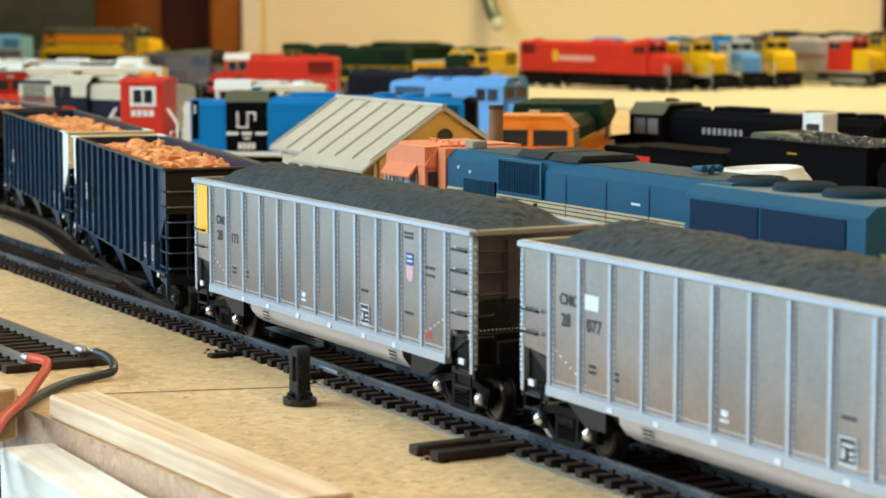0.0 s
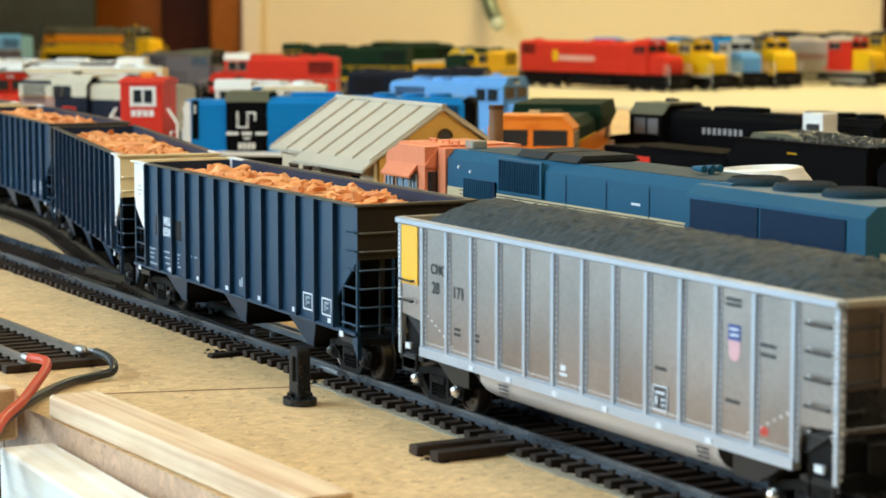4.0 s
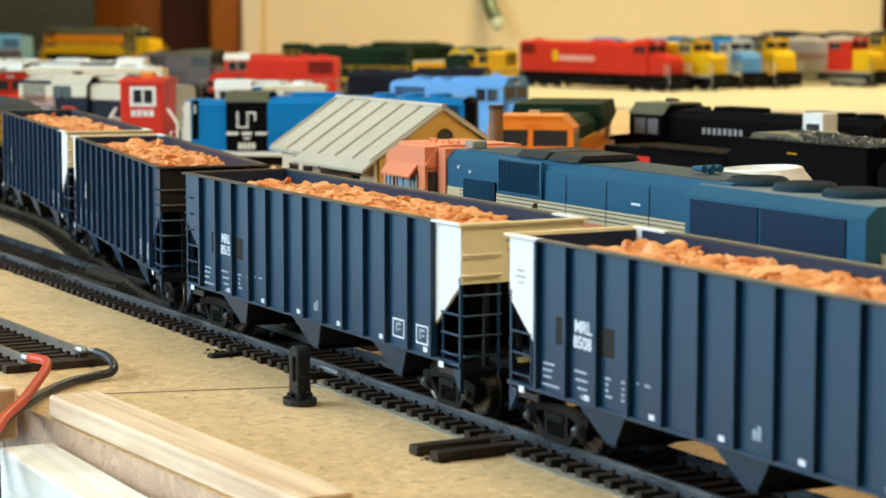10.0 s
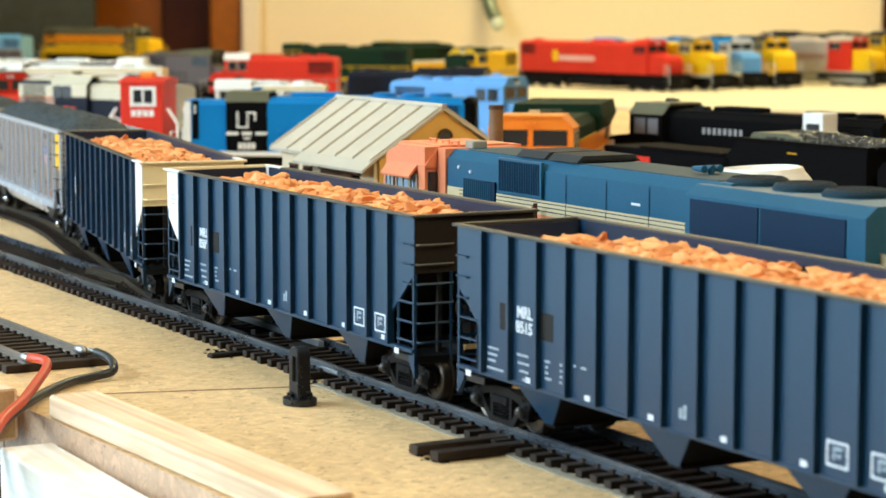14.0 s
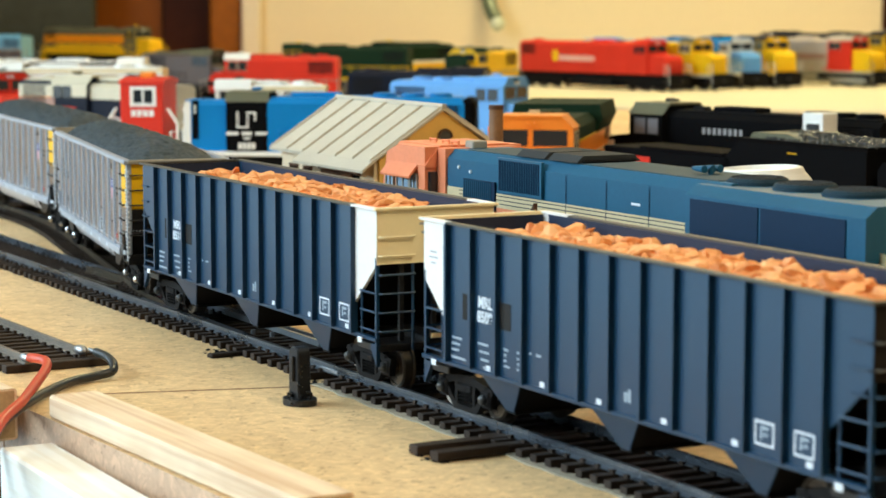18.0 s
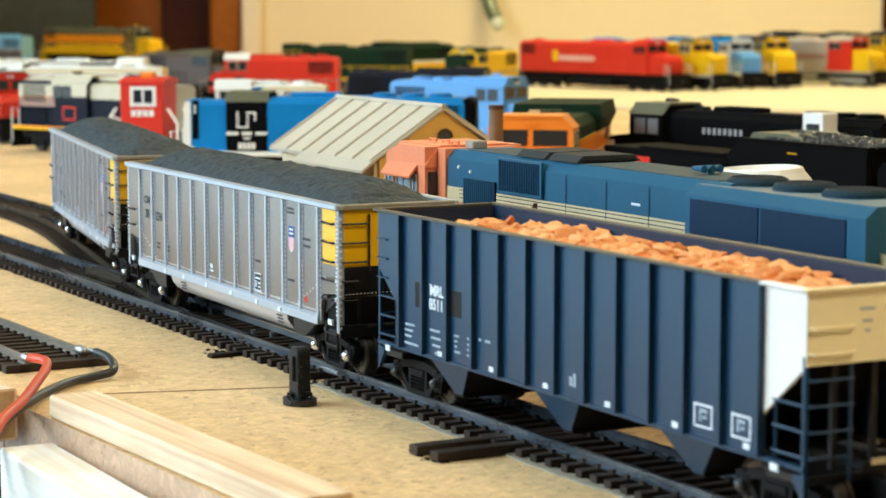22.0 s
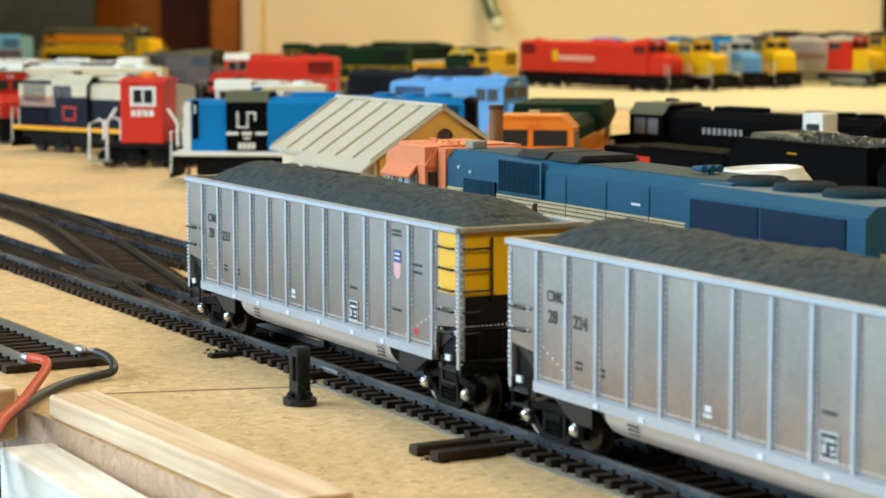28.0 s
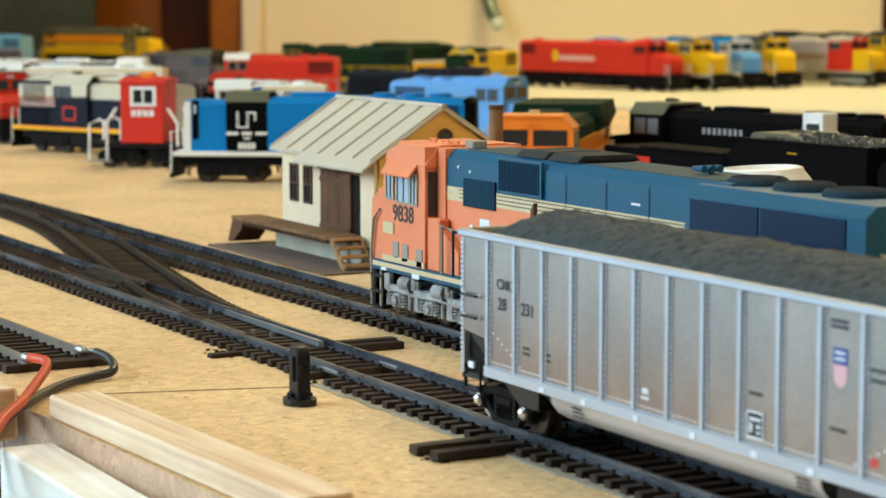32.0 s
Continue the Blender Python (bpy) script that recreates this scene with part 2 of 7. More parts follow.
PLINTH = mat("weathered_plinth", (0.50, 0.48, 0.38), 0.8, dark=0.7, big=60, fine=1000, bump=0.3)
SLAB = mat("grey_brown_slab", (0.17, 0.125, 0.10), 0.8, dark=0.7, big=60, fine=1000, bump=0.2, spec=0.2)
# unseen walls, darkened to cut bounce light and dim the cars' reflections
WALL_DIM = mat("unseen_dim_wall", (0.15, 0.11, 0.075), 0.7, dark=0.85, big=2.5, fine=90, bump=0.1, bump_mm=1)
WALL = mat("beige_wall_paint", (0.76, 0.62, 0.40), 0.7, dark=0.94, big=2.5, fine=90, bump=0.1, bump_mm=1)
CEIL = mat("white_ceiling", (0.80, 0.77, 0.70), 0.8, dark=0.95, big=2, fine=60)
FLOOR = mat("grey_carpet", (0.42, 0.40, 0.37), 0.5, dark=0.8, big=3, fine=60)
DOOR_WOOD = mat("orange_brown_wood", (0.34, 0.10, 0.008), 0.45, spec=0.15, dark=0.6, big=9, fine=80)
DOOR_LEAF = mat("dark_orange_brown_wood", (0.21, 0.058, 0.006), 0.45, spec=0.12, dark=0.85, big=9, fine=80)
# paints the shade of the open door gap; also the dark upright frame
GAP_AND_FRAME_DARK = mat("gap_shade_and_frame_brown", (0.050, 0.011, 0.004), 0.5, spec=0.1, dark=0.6, big=9, fine=80)
BOARD_BLACK = mat("dark_green_black_board", (0.030, 0.030, 0.014), 0.5, spec=0.2, worn=(0.055, 0.055, 0.035), big=12, fine=60)
TRIM_PALE = mat("pale_beige_trim", (0.74, 0.62, 0.45), 0.55, dark=0.95, big=4)


def paint(r, g, b, rough=0.36, spec=0.4):
    return mat("model_paint", (r, g, b), rough, spec=spec, dark=0.85, big=35, fine=700, bump=0.05)


# ---- mesh helpers; all lengths in millimetres ----
def box(bm, x0, x1, y0, y1, z0, z1, bevel=0.0):
    m = Matrix.Translation(((x0 + x1) / 2, (y0 + y1) / 2, (z0 + z1) / 2)) @ Matrix.Diagonal((x1 - x0, y1 - y0, z1 - z0, 1))
    vs = bmesh.ops.create_cube(bm, size=1, matrix=m)["verts"]
    if bevel:
        es = list({e for v in vs for e in v.link_edges})
        bmesh.ops.bevel(bm, geom=es, offset=bevel, segments=1, affect="EDGES")
    return bm


def prism(bm, profile, x0, x1, axis="x"):
    """A closed outline swept along an axis. Outline in (y, z) for x, (x, z) for y, (x, y) for z."""
    def at(p, k):
        return (k, p[0], p[1]) if axis == "x" else (p[0], k, p[1]) if axis == "y" else (p[0], p[1], k)
    a = [bm.verts.new(at(p, x0)) for p in profile]
    b = [bm.verts.new(at(p, x1)) for p in profile]
    n = len(a)
    fs = [bm.faces.new(a), bm.faces.new(b[::-1])]
    for i in range(n):
        fs.append(bm.faces.new((a[i], b[i], b[(i + 1) % n], a[(i + 1) % n])))
    bmesh.ops.recalc_face_normals(bm, faces=fs)
    return bm


def cyl(bm, x, y, z, r, h, axis="z", seg=16, r2=None):
    """A cylinder or cone round its middle."""
    rot = {"z": Matrix(), "x": Matrix.Rotation(radians(90), 4, "Y"), "y": Matrix.Rotation(radians(-90), 4, "X")}[axis]
    bmesh.ops.create_cone(bm, cap_ends=True, segments=seg, radius1=r, radius2=r if r2 is None else r2, depth=h, matrix=Matrix.Translation((x, y, z)) @ rot)
    return bm


def tube(bm, pts, r, seg=6):
    pts = [Vector(p) for p in pts]
    rings = []
    for i, p in enumerate(pts):
        d = (pts[min(i + 1, len(pts) - 1)] - pts[max(i - 1, 0)]).normalized()
        ref = Vector((0, 0, 1)) if abs(d.z) < 0.9 else Vector((1, 0, 0))
        s = d.cross(ref).normalized()
        u = s.cross(d)
        rings.append([bm.verts.new(p + r * (math.cos(a) * s + math.sin(a) * u)) for a in (2 * math.pi * k / seg for k in range(seg))])
    for a, b in zip(rings, rings[1:]):
        for k in range(seg):
            bm.faces.new((a[k], a[(k + 1) % seg], b[(k + 1) % seg], b[k]))
    bm.faces.new(rings[0][::-1])
    bm.faces.new(rings[-1])
    return bm


def mesh_of(name, bm, material, smooth=False):
    bm.transform(Matrix.Scale(MM, 4))
    bmesh.ops.recalc_face_normals(bm, faces=bm.faces)
    me = bpy.data.meshes.new(name)
    bm.to_mesh(me)
    bm.free()
    me.materials.append(material)
    if smooth:
        me.shade_smooth()
        me.set_sharp_from_angle(angle=radians(40))
    return me


def part(name, bm, material, parent, label="", smooth=False):
    ob = new(name, mesh_of(name, bm, material, smooth))
    ob.parent = parent
    if label:
        ob["label"] = label
    return ob


def piece(name, me, parent, x=0.0, y=0.0, z=0.0, rz=0.0):
    ob = new(name, me)
    ob.parent = parent
    ob.location, ob.rotation_euler = (x * MM, y * MM, z * MM), (0, 0, rz)
    return ob


def thing(name, label, category, x=0.0, y=0.0, z=0.0, rz=0.0, group="", kind=""):
    ob = new(name)
    ob.empty_display_size = 0.01
    ob.matrix_world = pose(x * MM, y * MM, z * MM, 0, 0, rz)
    return tagged(ob, label, category, group, kind)


def single(name, bm, material, label, category="", kind="", x=0.0, y=0.0, z=0.0, rz=0.0, smooth=False, group=""):
    ob = new(name, mesh_of(name, bm, material, smooth))
    ob.matrix_world = pose(x * MM, y * MM, z * MM, 0, 0, rz)
    return tagged(ob, label, category, group, kind)


def text_mesh(words, size, material, bold=0.016):
    """Lettering with the built-in font, lying in the x-z plane and facing -y, middle at the origin."""
    cu = bpy.data.curves.new("lettering", "FONT")
    cu.body, cu.size, cu.align_x, cu.align_y, cu.extrude, cu.offset = words, size * MM, "CENTER", "CENTER", 0.00003, bold * size * MM
    ob = new("lettering", cu)
    bpy.context.view_layer.update()
    me = bpy.data.meshes.new_from_object(ob.evaluated_get(bpy.context.evaluated_depsgraph_get()))
    bpy.data.objects.remove(ob)
    me.transform(Matrix.Rotation(radians(90), 4, "X"))
    me.materials.clear()
    me.materials.append(material)
    return me


def text_part(name, words, size, material, parent, x, y, z, rz=0.0, label="", bold=0.016):
    ob = piece(name, text_mesh(words, size, material, bold), parent, x, y, z, rz)
    if label:
        ob["label"] = label
    return ob


B = bmesh.new

# ---- the room ----
def room():
    def wall(name, x0, x1, y0, y1, z0, z1, material, label):
        bm = B()
        box(bm, x0, x1, y0, y1, z0, z1)
        ob = single(name, bm, material, label, kind="structure")
        ob.matrix_world = ROOM
        return ob
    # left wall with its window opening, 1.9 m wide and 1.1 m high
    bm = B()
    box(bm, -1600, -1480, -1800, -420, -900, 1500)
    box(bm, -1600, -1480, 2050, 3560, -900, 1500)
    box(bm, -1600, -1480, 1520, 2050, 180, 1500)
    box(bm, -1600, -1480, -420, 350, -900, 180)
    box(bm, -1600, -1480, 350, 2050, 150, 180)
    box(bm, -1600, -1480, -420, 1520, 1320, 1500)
    single("wall_west", bm, WALL_DIM, "unseen wall with a window opening, darkened to dim reflections", kind="structure").matrix_world = ROOM
    wall("wall_east", 1900, 2020, -1800, 3560, -900, 1500, WALL_DIM, "unseen side wall, darkened to cut bounce light")
    wall("wall_south", -1600, 2020, -1920, -1802, -900, 1500, WALL_DIM, "unseen wall behind the camera, darkened to cut bounce light")
    wall("wall_north", -305, 2020, 3400, 3520, -900, 1500, WALL, "beige painted back wall")
    wall("floor", -1600, 2020, -1920, 3600, -1000, -902, FLOOR, "grey carpet floor under the layout")
    wall("ceiling", -1600, 2020, -1920, 3600, 1502, 1600, CEIL, "white ceiling")
    w = thing("window_1", "white window frame letting in daylight", "window", kind="structure")
    w.matrix_world = ROOM
    bm = B()
    for y0, y1, z0, z1 in ((-420, 1520, 182, 230), (-420, 1520, 1270, 1318), (-418, -370, 230, 1270), (1470, 1518, 230, 1270), (530, 570, 230, 1270)):
        box(bm, -1570, -1520, y0, y1, z0, z1, 4)
    part("window_frame", bm, WHITE, w)
    # frame of an unseen low door, made up to hold the blue fill
    bm = B()
    for y0, y1, z0, z1 in ((350, 2050, -898, -840), (350, 2050, 100, 148), (352, 400, -840, 100), (2000, 2048, -840, 100), (1180, 1220, -840, 100)):
        box(bm, -1570, -1520, y0, y1, z0, z1, 4)
    part("glass_door_frame", bm, WHITE, w)
    # wooden door leaf, dark gap, jamb and pale trim at the back, left of the wall
    d = thing("door_1", "orange-brown wooden door beside a dark gap", "door", kind="structure")
    d.matrix_world = ROOM
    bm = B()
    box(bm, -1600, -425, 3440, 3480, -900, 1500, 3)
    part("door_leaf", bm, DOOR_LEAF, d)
    # flat dark panel in the gap, its shade put into the colour
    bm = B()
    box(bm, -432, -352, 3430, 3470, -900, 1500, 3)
    part("door_gap", bm, GAP_AND_FRAME_DARK, d, "deep brown panel with the open gap's shade painted in")
    bm = B()
    box(bm, -356, -305, 3395, 3470, -900, 1500, 5)
    part("jamb", bm, DOOR_WOOD, d)
    bm = B()
    box(bm, -306, -276, 3380, 3399, -900, 1500, 4)
    single("trim", bm, TRIM_PALE, "pale door trim", kind="structure").matrix_world = ROOM
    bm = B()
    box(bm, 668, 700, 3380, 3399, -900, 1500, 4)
    single("trim", bm, GAP_AND_FRAME_DARK, "dark upright frame on the back wall", kind="structure").matrix_world = ROOM
    k = thing("blackboard", "dark green-black speckled board leaning at the door", "board")
    k.matrix_world = ROOM
    bm = B()
    box(bm, -1100, -520, 3330, 3352, -300, 320, 3)
    part("panel", bm, BOARD_BLACK, k)
    # hook with a ball on the wall
    h = thing("wall_hook", "greenish metal wall hook with a pale ball", "hook")
    h.matrix_world = ROOM
    bm = B()
    tube(bm, [(62, 3399, 140), (66, 3378, 112), (72, 3366, 86), (80, 3360, 70)], 11, 8)
    part("stem", bm, mat("green_grey_metal", (0.14, 0.17, 0.10), 0.4, 0.3), h, smooth=True)
    bm = B()
    bmesh.ops.create_uvsphere(bm, u_segments=16, v_segments=10, radius=12, matrix=Matrix.Translation((82, 3357, 64)))
    part("ball", bm, mat("pale_green_ball", (0.62, 0.66, 0.50), 0.3), h, smooth=True)


# unseen fixture made up to go with a warm fill
def ceiling_lamp(x, y):
    c = thing("ceiling_lamp", "square white ceiling lamp, unseen, added for warm fill", "lamp", group="ceiling lamps")
    c.matrix_world = ROOM @ Matrix.Translation((x, y, 1.43))
    bm = B()
    for q in ((-320, 320, -320, -304), (-320, 320, 304, 320), (-320, -304, -304, 304), (304, 320, -304, 304)):
        box(bm, *q, -5, 72, 2)
    part("frame", bm, WHITE, c)
    glow = bpy.data.materials.new("lamp_diffuser")
    glow.use_nodes = True
    b = glow.node_tree.nodes["Principled BSDF"]
    b.inputs["Base Color"].default_value = (0.9, 0.88, 0.8, 1)
    b.inputs["Emission Color"].default_value, b.inputs["Emission Strength"].default_value = (1.0, 0.86, 0.6, 1), 1.0
    part("diffuser", box(B(), -303, 303, -303, 303, 20, 26), glow, c, "glowing diffuser")


ceiling_lamp(0.45, 2.55)
ceiling_lamp(0.9, -0.40)
room()

# ---- the boards ----
SEAM = ((-47.0, -96.0), (-26.0, -22.0))


def seam_x(y):
    return SEAM[0][0] + (y - SEAM[0][1]) * (SEAM[1][0] - SEAM[0][0]) / (SEAM[1][1] - SEAM[0][1])


def inside_room(outline):
    """Trim an outline (mm) to the room's walls."""
    back = ROOM.inverted()
    pts = [(back @ Vector((x * MM, y * MM, 0))).to_2d() * 1000 for x, y in outline]
    for axis, sign, limit in ((0, 1, 1888), (0, -1, 1466), (1, 1, 3388), (1, -1, 1790)):
        kept = []
        for a, b in zip(pts, pts[1:] + pts[:1]):
            da, db = limit - sign * a[axis], limit - sign * b[axis]
            if da >= 0:
                kept.append(a)
            if da * db < 0:
                kept.append(a.lerp(b, da / (da - db)))
        pts = kept
    out = [ROOM @ Vector((p.x * MM, p.y * MM, 0)) for p in pts]
    return [(p.x / MM, p.y / MM) for p in out]


def board(name, outline, z0, z1, face, edge, label):
    bm = B()
    outline = inside_room(outline)
    prism(bm, outline, z0, z1, "z")
    ob = single(name, bm, face, label, kind="structure")
    ob.data.materials.append(edge)
    for p in ob.data.polygons:
        p.material_index = 0 if p.normal.z > 0.5 else 1
    return ob


def edge_y(x):
    return -92.7 + 0.042 * (x + 11.6)


board("ground", [(-3600, -420), (-320, -123), (seam_x(-94.6) - 0.55, -94.6), (seam_x(2200) - 0.55, 2200), (-3600, 2200)], -18, 0, BOARD, BOARD_EDGE, "bare chipboard layout top with a sawn edge")
board("ground", [(seam_x(-94.6) + 0.55, -94.6), (160, edge_y(160)), (900, -60), (1500, -60), (1500, 2200), (seam_x(2200) + 0.55, 2200)], -18, -0.15, BOARD, BOARD_EDGE, "bare chipboard layout top with a sawn edge")
board("ground", [(-1480, 600), (-880, 1165), (-1500, 2150), (-2450, 1750), (-2450, 600)], 0.2, 2.0, CREAM_SHEET, CREAM_SHEET, "cream card sheet laid on the layout top")
for fx in (-2600, -1200, 300):
    bm = B()
    box(bm, fx, fx + 70, 40, 110, -902, -18, 3)
    box(bm, fx, fx + 70, 1500, 1570, -902, -18, 3)
    single("trestle_leg", bm, PINE, "sawn pine leg under the layout", kind="structure")

# ---- track ----
RAIL_TOP = 4.5
MAIN_Y, FAR_Y = -0.9, 57.2
TURN_X, TURN_R, TURN_A = -87.0, 690.0, 0.19
CROSS_LEN = TURN_R * TURN_A


def crossing_table():
    """The line of the crossover, walked backwards from the straight in steps of 1 mm: distance, x, y, heading."""
    rise = FAR_Y - MAIN_Y
    arc = TURN_R * (1 - math.cos(TURN_A))
    straight = (rise - 2 * arc) / math.sin(TURN_A)
    x, y, out = TURN_X, MAIN_Y, []
    for i in range(2600):
        if i < CROSS_LEN:
            a = i / TURN_R
        elif i < CROSS_LEN + straight:
            a = TURN_A
        elif i < 2 * CROSS_LEN + straight:
            a = max(TURN_A - (i - CROSS_LEN - straight) / TURN_R, 0.0)
        else:
            a = 0.0
        out.append((TURN_X - i, x, y, a))
        x, y = x - math.cos(a), y + math.sin(a)
    return out


CROSS = crossing_table()


def on_line(s):
    """Place and heading (radians) at the distance s along the train's line; s is x on the straight."""
    if s >= TURN_X:
        return s, MAIN_Y, 0.0
    k = TURN_X - s
    i = min(int(k), len(CROSS) - 2)
    f = k - i
    a, b = CROSS[i], CROSS[i + 1]
    return a[1] + (b[1] - a[1]) * f, a[2] + (b[2] - a[2]) * f, -(a[3] + (b[3] - a[3]) * f)


def cross_y(x):
    return min(((abs(c[1] - x), c[2]) for c in CROSS[:700]))[1]


def rail_mesh(line, z_top=RAIL_TOP, mat_=None):
    """A rail of flat-bottomed section along points (x, y)."""
    prof = [(-1.0, -2.5), (1.0, -2.5), (1.0, -2.15), (0.3, -1.8), (0.3, -0.95), (0.55, -0.75), (0.55, -0.1), (0.42, 0), (-0.42, 0), (-0.55, -0.1), (-0.55, -0.75), (-0.3, -0.95), (-0.3, -1.8), (-1.0, -2.15)]
    bm = B()
    rings = []
    for i, p in enumerate(line):
        a, b = line[max(i - 1, 0)], line[min(i + 1, len(line) - 1)]
        d = Vector((b[0] - a[0], b[1] - a[1])).normalized()
        rings.append([bm.verts.new((p[0] - d.y * q, p[1] + d.x * q, z_top + h)) for q, h in prof])
    for a, b in zip(rings, rings[1:]):
        for k in range(len(prof)):
            bm.faces.new((a[k], b[k], b[(k + 1) % len(prof)], a[(k + 1) % len(prof)]))
    bm.faces.new(rings[0])
    bm.faces.new(rings[-1][::-1])
    return bm


def tie_mesh(half0, half1, grips):
    """A tie across the track from y=half0 to half1, with rail grips at the given y."""
    bm = B()
    box(bm, -1.35, 1.35, half0, half1, 0.05, 2.0, 0.15)
    for y in grips:
        for d in (-1.35, 1.35):
            box(bm, -0.75, 0.75, y + d - 0.45, y + d + 0.45, 1.9, 2.75)
    return mesh_of("tie", bm, TIE)


PLAIN_TIE = tie_mesh(-15, 15, (-8.8, 8.8))


def offset(pts, k):
    out = []
    for i, p in enumerate(pts):
        a, b = pts[max(i - 1, 0)], pts[min(i + 1, len(pts) - 1)]
        d = Vector((b[0] - a[0], b[1] - a[1])).normalized()
        out.append((p[0] - d.y * k, p[1] + d.x * k))
    return out


def track_main():
    t = thing("railway_track", "model track with tarnished rails on dark brown ties", "track")
    for k in (-8.8, 8.8):
        part("rail", rail_mesh([(-1400, MAIN_Y + k), (160, MAIN_Y + k), (480, MAIN_Y + k)]), RAIL, t)
    rng = random.Random(4)
    x = -760.0
    while x < 250:
        y1 = 15.0
        if -245 < x < -66:
            y1 = cross_y(x) - MAIN_Y + 15.5
        j = rng.uniform(-0.25, 0.25)
        if not (-33 < x < -27):
            if y1 > 15.5:
                piece("tie", tie_mesh(-15, y1, (-8.8, 8.8, y1 - 6.7, y1 - 24.3)), t, x + j, MAIN_Y, 0, rng.uniform(-0.01, 0.01))
            else:
                piece("tie", PLAIN_TIE, t, x + j, MAIN_Y + rng.uniform(-0.4, 0.4), 0, rng.uniform(-0.015, 0.015))
        x += 6.05
    # head ties that reach past the track for the point motor
    long_tie = B()
    box(long_tie, -1.9, 1.9, -35, 4, 0.05, 2.2, 0.2)
    me = mesh_of("head_tie", long_tie, TIE)
    piece("head_tie", me, t, 65.5, 0, 0, 0.03)
    piece("head_tie", me, t, 74.0, 0.8, 0, 0.03)
    far_tie = B()
    box(far_tie, -1.9, 1.9, 0, 33, 0.05, 2.2, 0.2)
    me = mesh_of("head_tie", far_tie, TIE)
    piece("head_tie", me, t, -78.5, 0, 0, -0.02)
    piece("head_tie", me, t, -71.0, -1.5, 0, -0.02)
    bm = B()
    box(bm, -1.6, 1.6, -25, -10, 0.05, 1.3, 0.3)
    me = mesh_of("head_tie", bm, TIE)
    piece("head_tie", me, t, -82.0, 0, 0, 0.10)
    # rail joiners and the glue along the tie ends
    bm = B()
    for y in (MAIN_Y - 8.8, MAIN_Y + 8.8):
        box(bm, -36, -25, y - 0.95, y + 0.95, 2.0, 3.1, 0.2)
    part("rail_joiner", bm, SOLDER, t)
    bm = B()
    rng = random.Random(9)
    low, high = [], []
    for i in range(44):
        x = -26 + i * 6
        low.append((x, MAIN_Y - 15.9 - rng.uniform(0, 1.6)))
        high.append((x, MAIN_Y - 13.5))
    prism(bm, low + high[::-1], 0.02, 0.35, "z")
    part("glue_line", bm, GLUE, t, "dried grey glue along the tie ends")
    # crumbs of soot and glue round the joints
    rng = random.Random(31)
    bm = B()
    for k in range(70):
        cx, cy, sx, sy = rng.choice(((-86, -19, 4, 2.5), (-30, -16, 4, 1.5), (70, -33, 5, 1.5)))
        x, y, r = rng.gauss(cx, sx), rng.gauss(cy, sy), rng.uniform(0.3, 1.1)
        prism(bm, [(x + r * rng.uniform(0.5, 1.2) * math.cos(a), y + r * rng.uniform(0.4, 0.9) * math.sin(a)) for a in (0, 1.1, 2.3, 3.4, 4.8)], 0.0, rng.uniform(0.1, 0.3), "z")
    part("soot_crumbs", bm, BLACK_MATT, t, "dark crumbs of soot and glue")["kind"] = "stuff"
    for k, x0, x1 in ((-5.6, -265, -215), (5.6, -265, -215)):
        part("guard_rail", rail_mesh([(x0 - 4, MAIN_Y + k * 0.8), (x0, MAIN_Y + k * 1.16), (x1, MAIN_Y + k * 1.16), (x1 + 4, MAIN_Y + k * 0.8)]), RAIL_DIM, t)


def track_far():
    t = thing("railway_track", "model track on dark ties beneath the standing diesel", "track")
    for k in (-8.8, 8.8):
        part("rail", rail_mesh([(-1400, FAR_Y + k), (-100, FAR_Y + k), (480, FAR_Y + k)]), RAIL, t)
    rng = random.Random(5)
    x = -900.0
    while x < 260:
        y0 = -15.0
        if -540 < x < -375:
            y0 = cross_y(x) - FAR_Y - 15.5
        if y0 < -15.5:
            piece("tie", tie_mesh(y0, 15, (-8.8, 8.8, y0 + 6.7, y0 + 24.3)), t, x, FAR_Y, 0, rng.uniform(-0.01, 0.01))
        else:
            piece("tie", PLAIN_TIE, t, x, FAR_Y + rng.uniform(-0.4, 0.4), 0, rng.uniform(-0.015, 0.015))
        x += 6.05


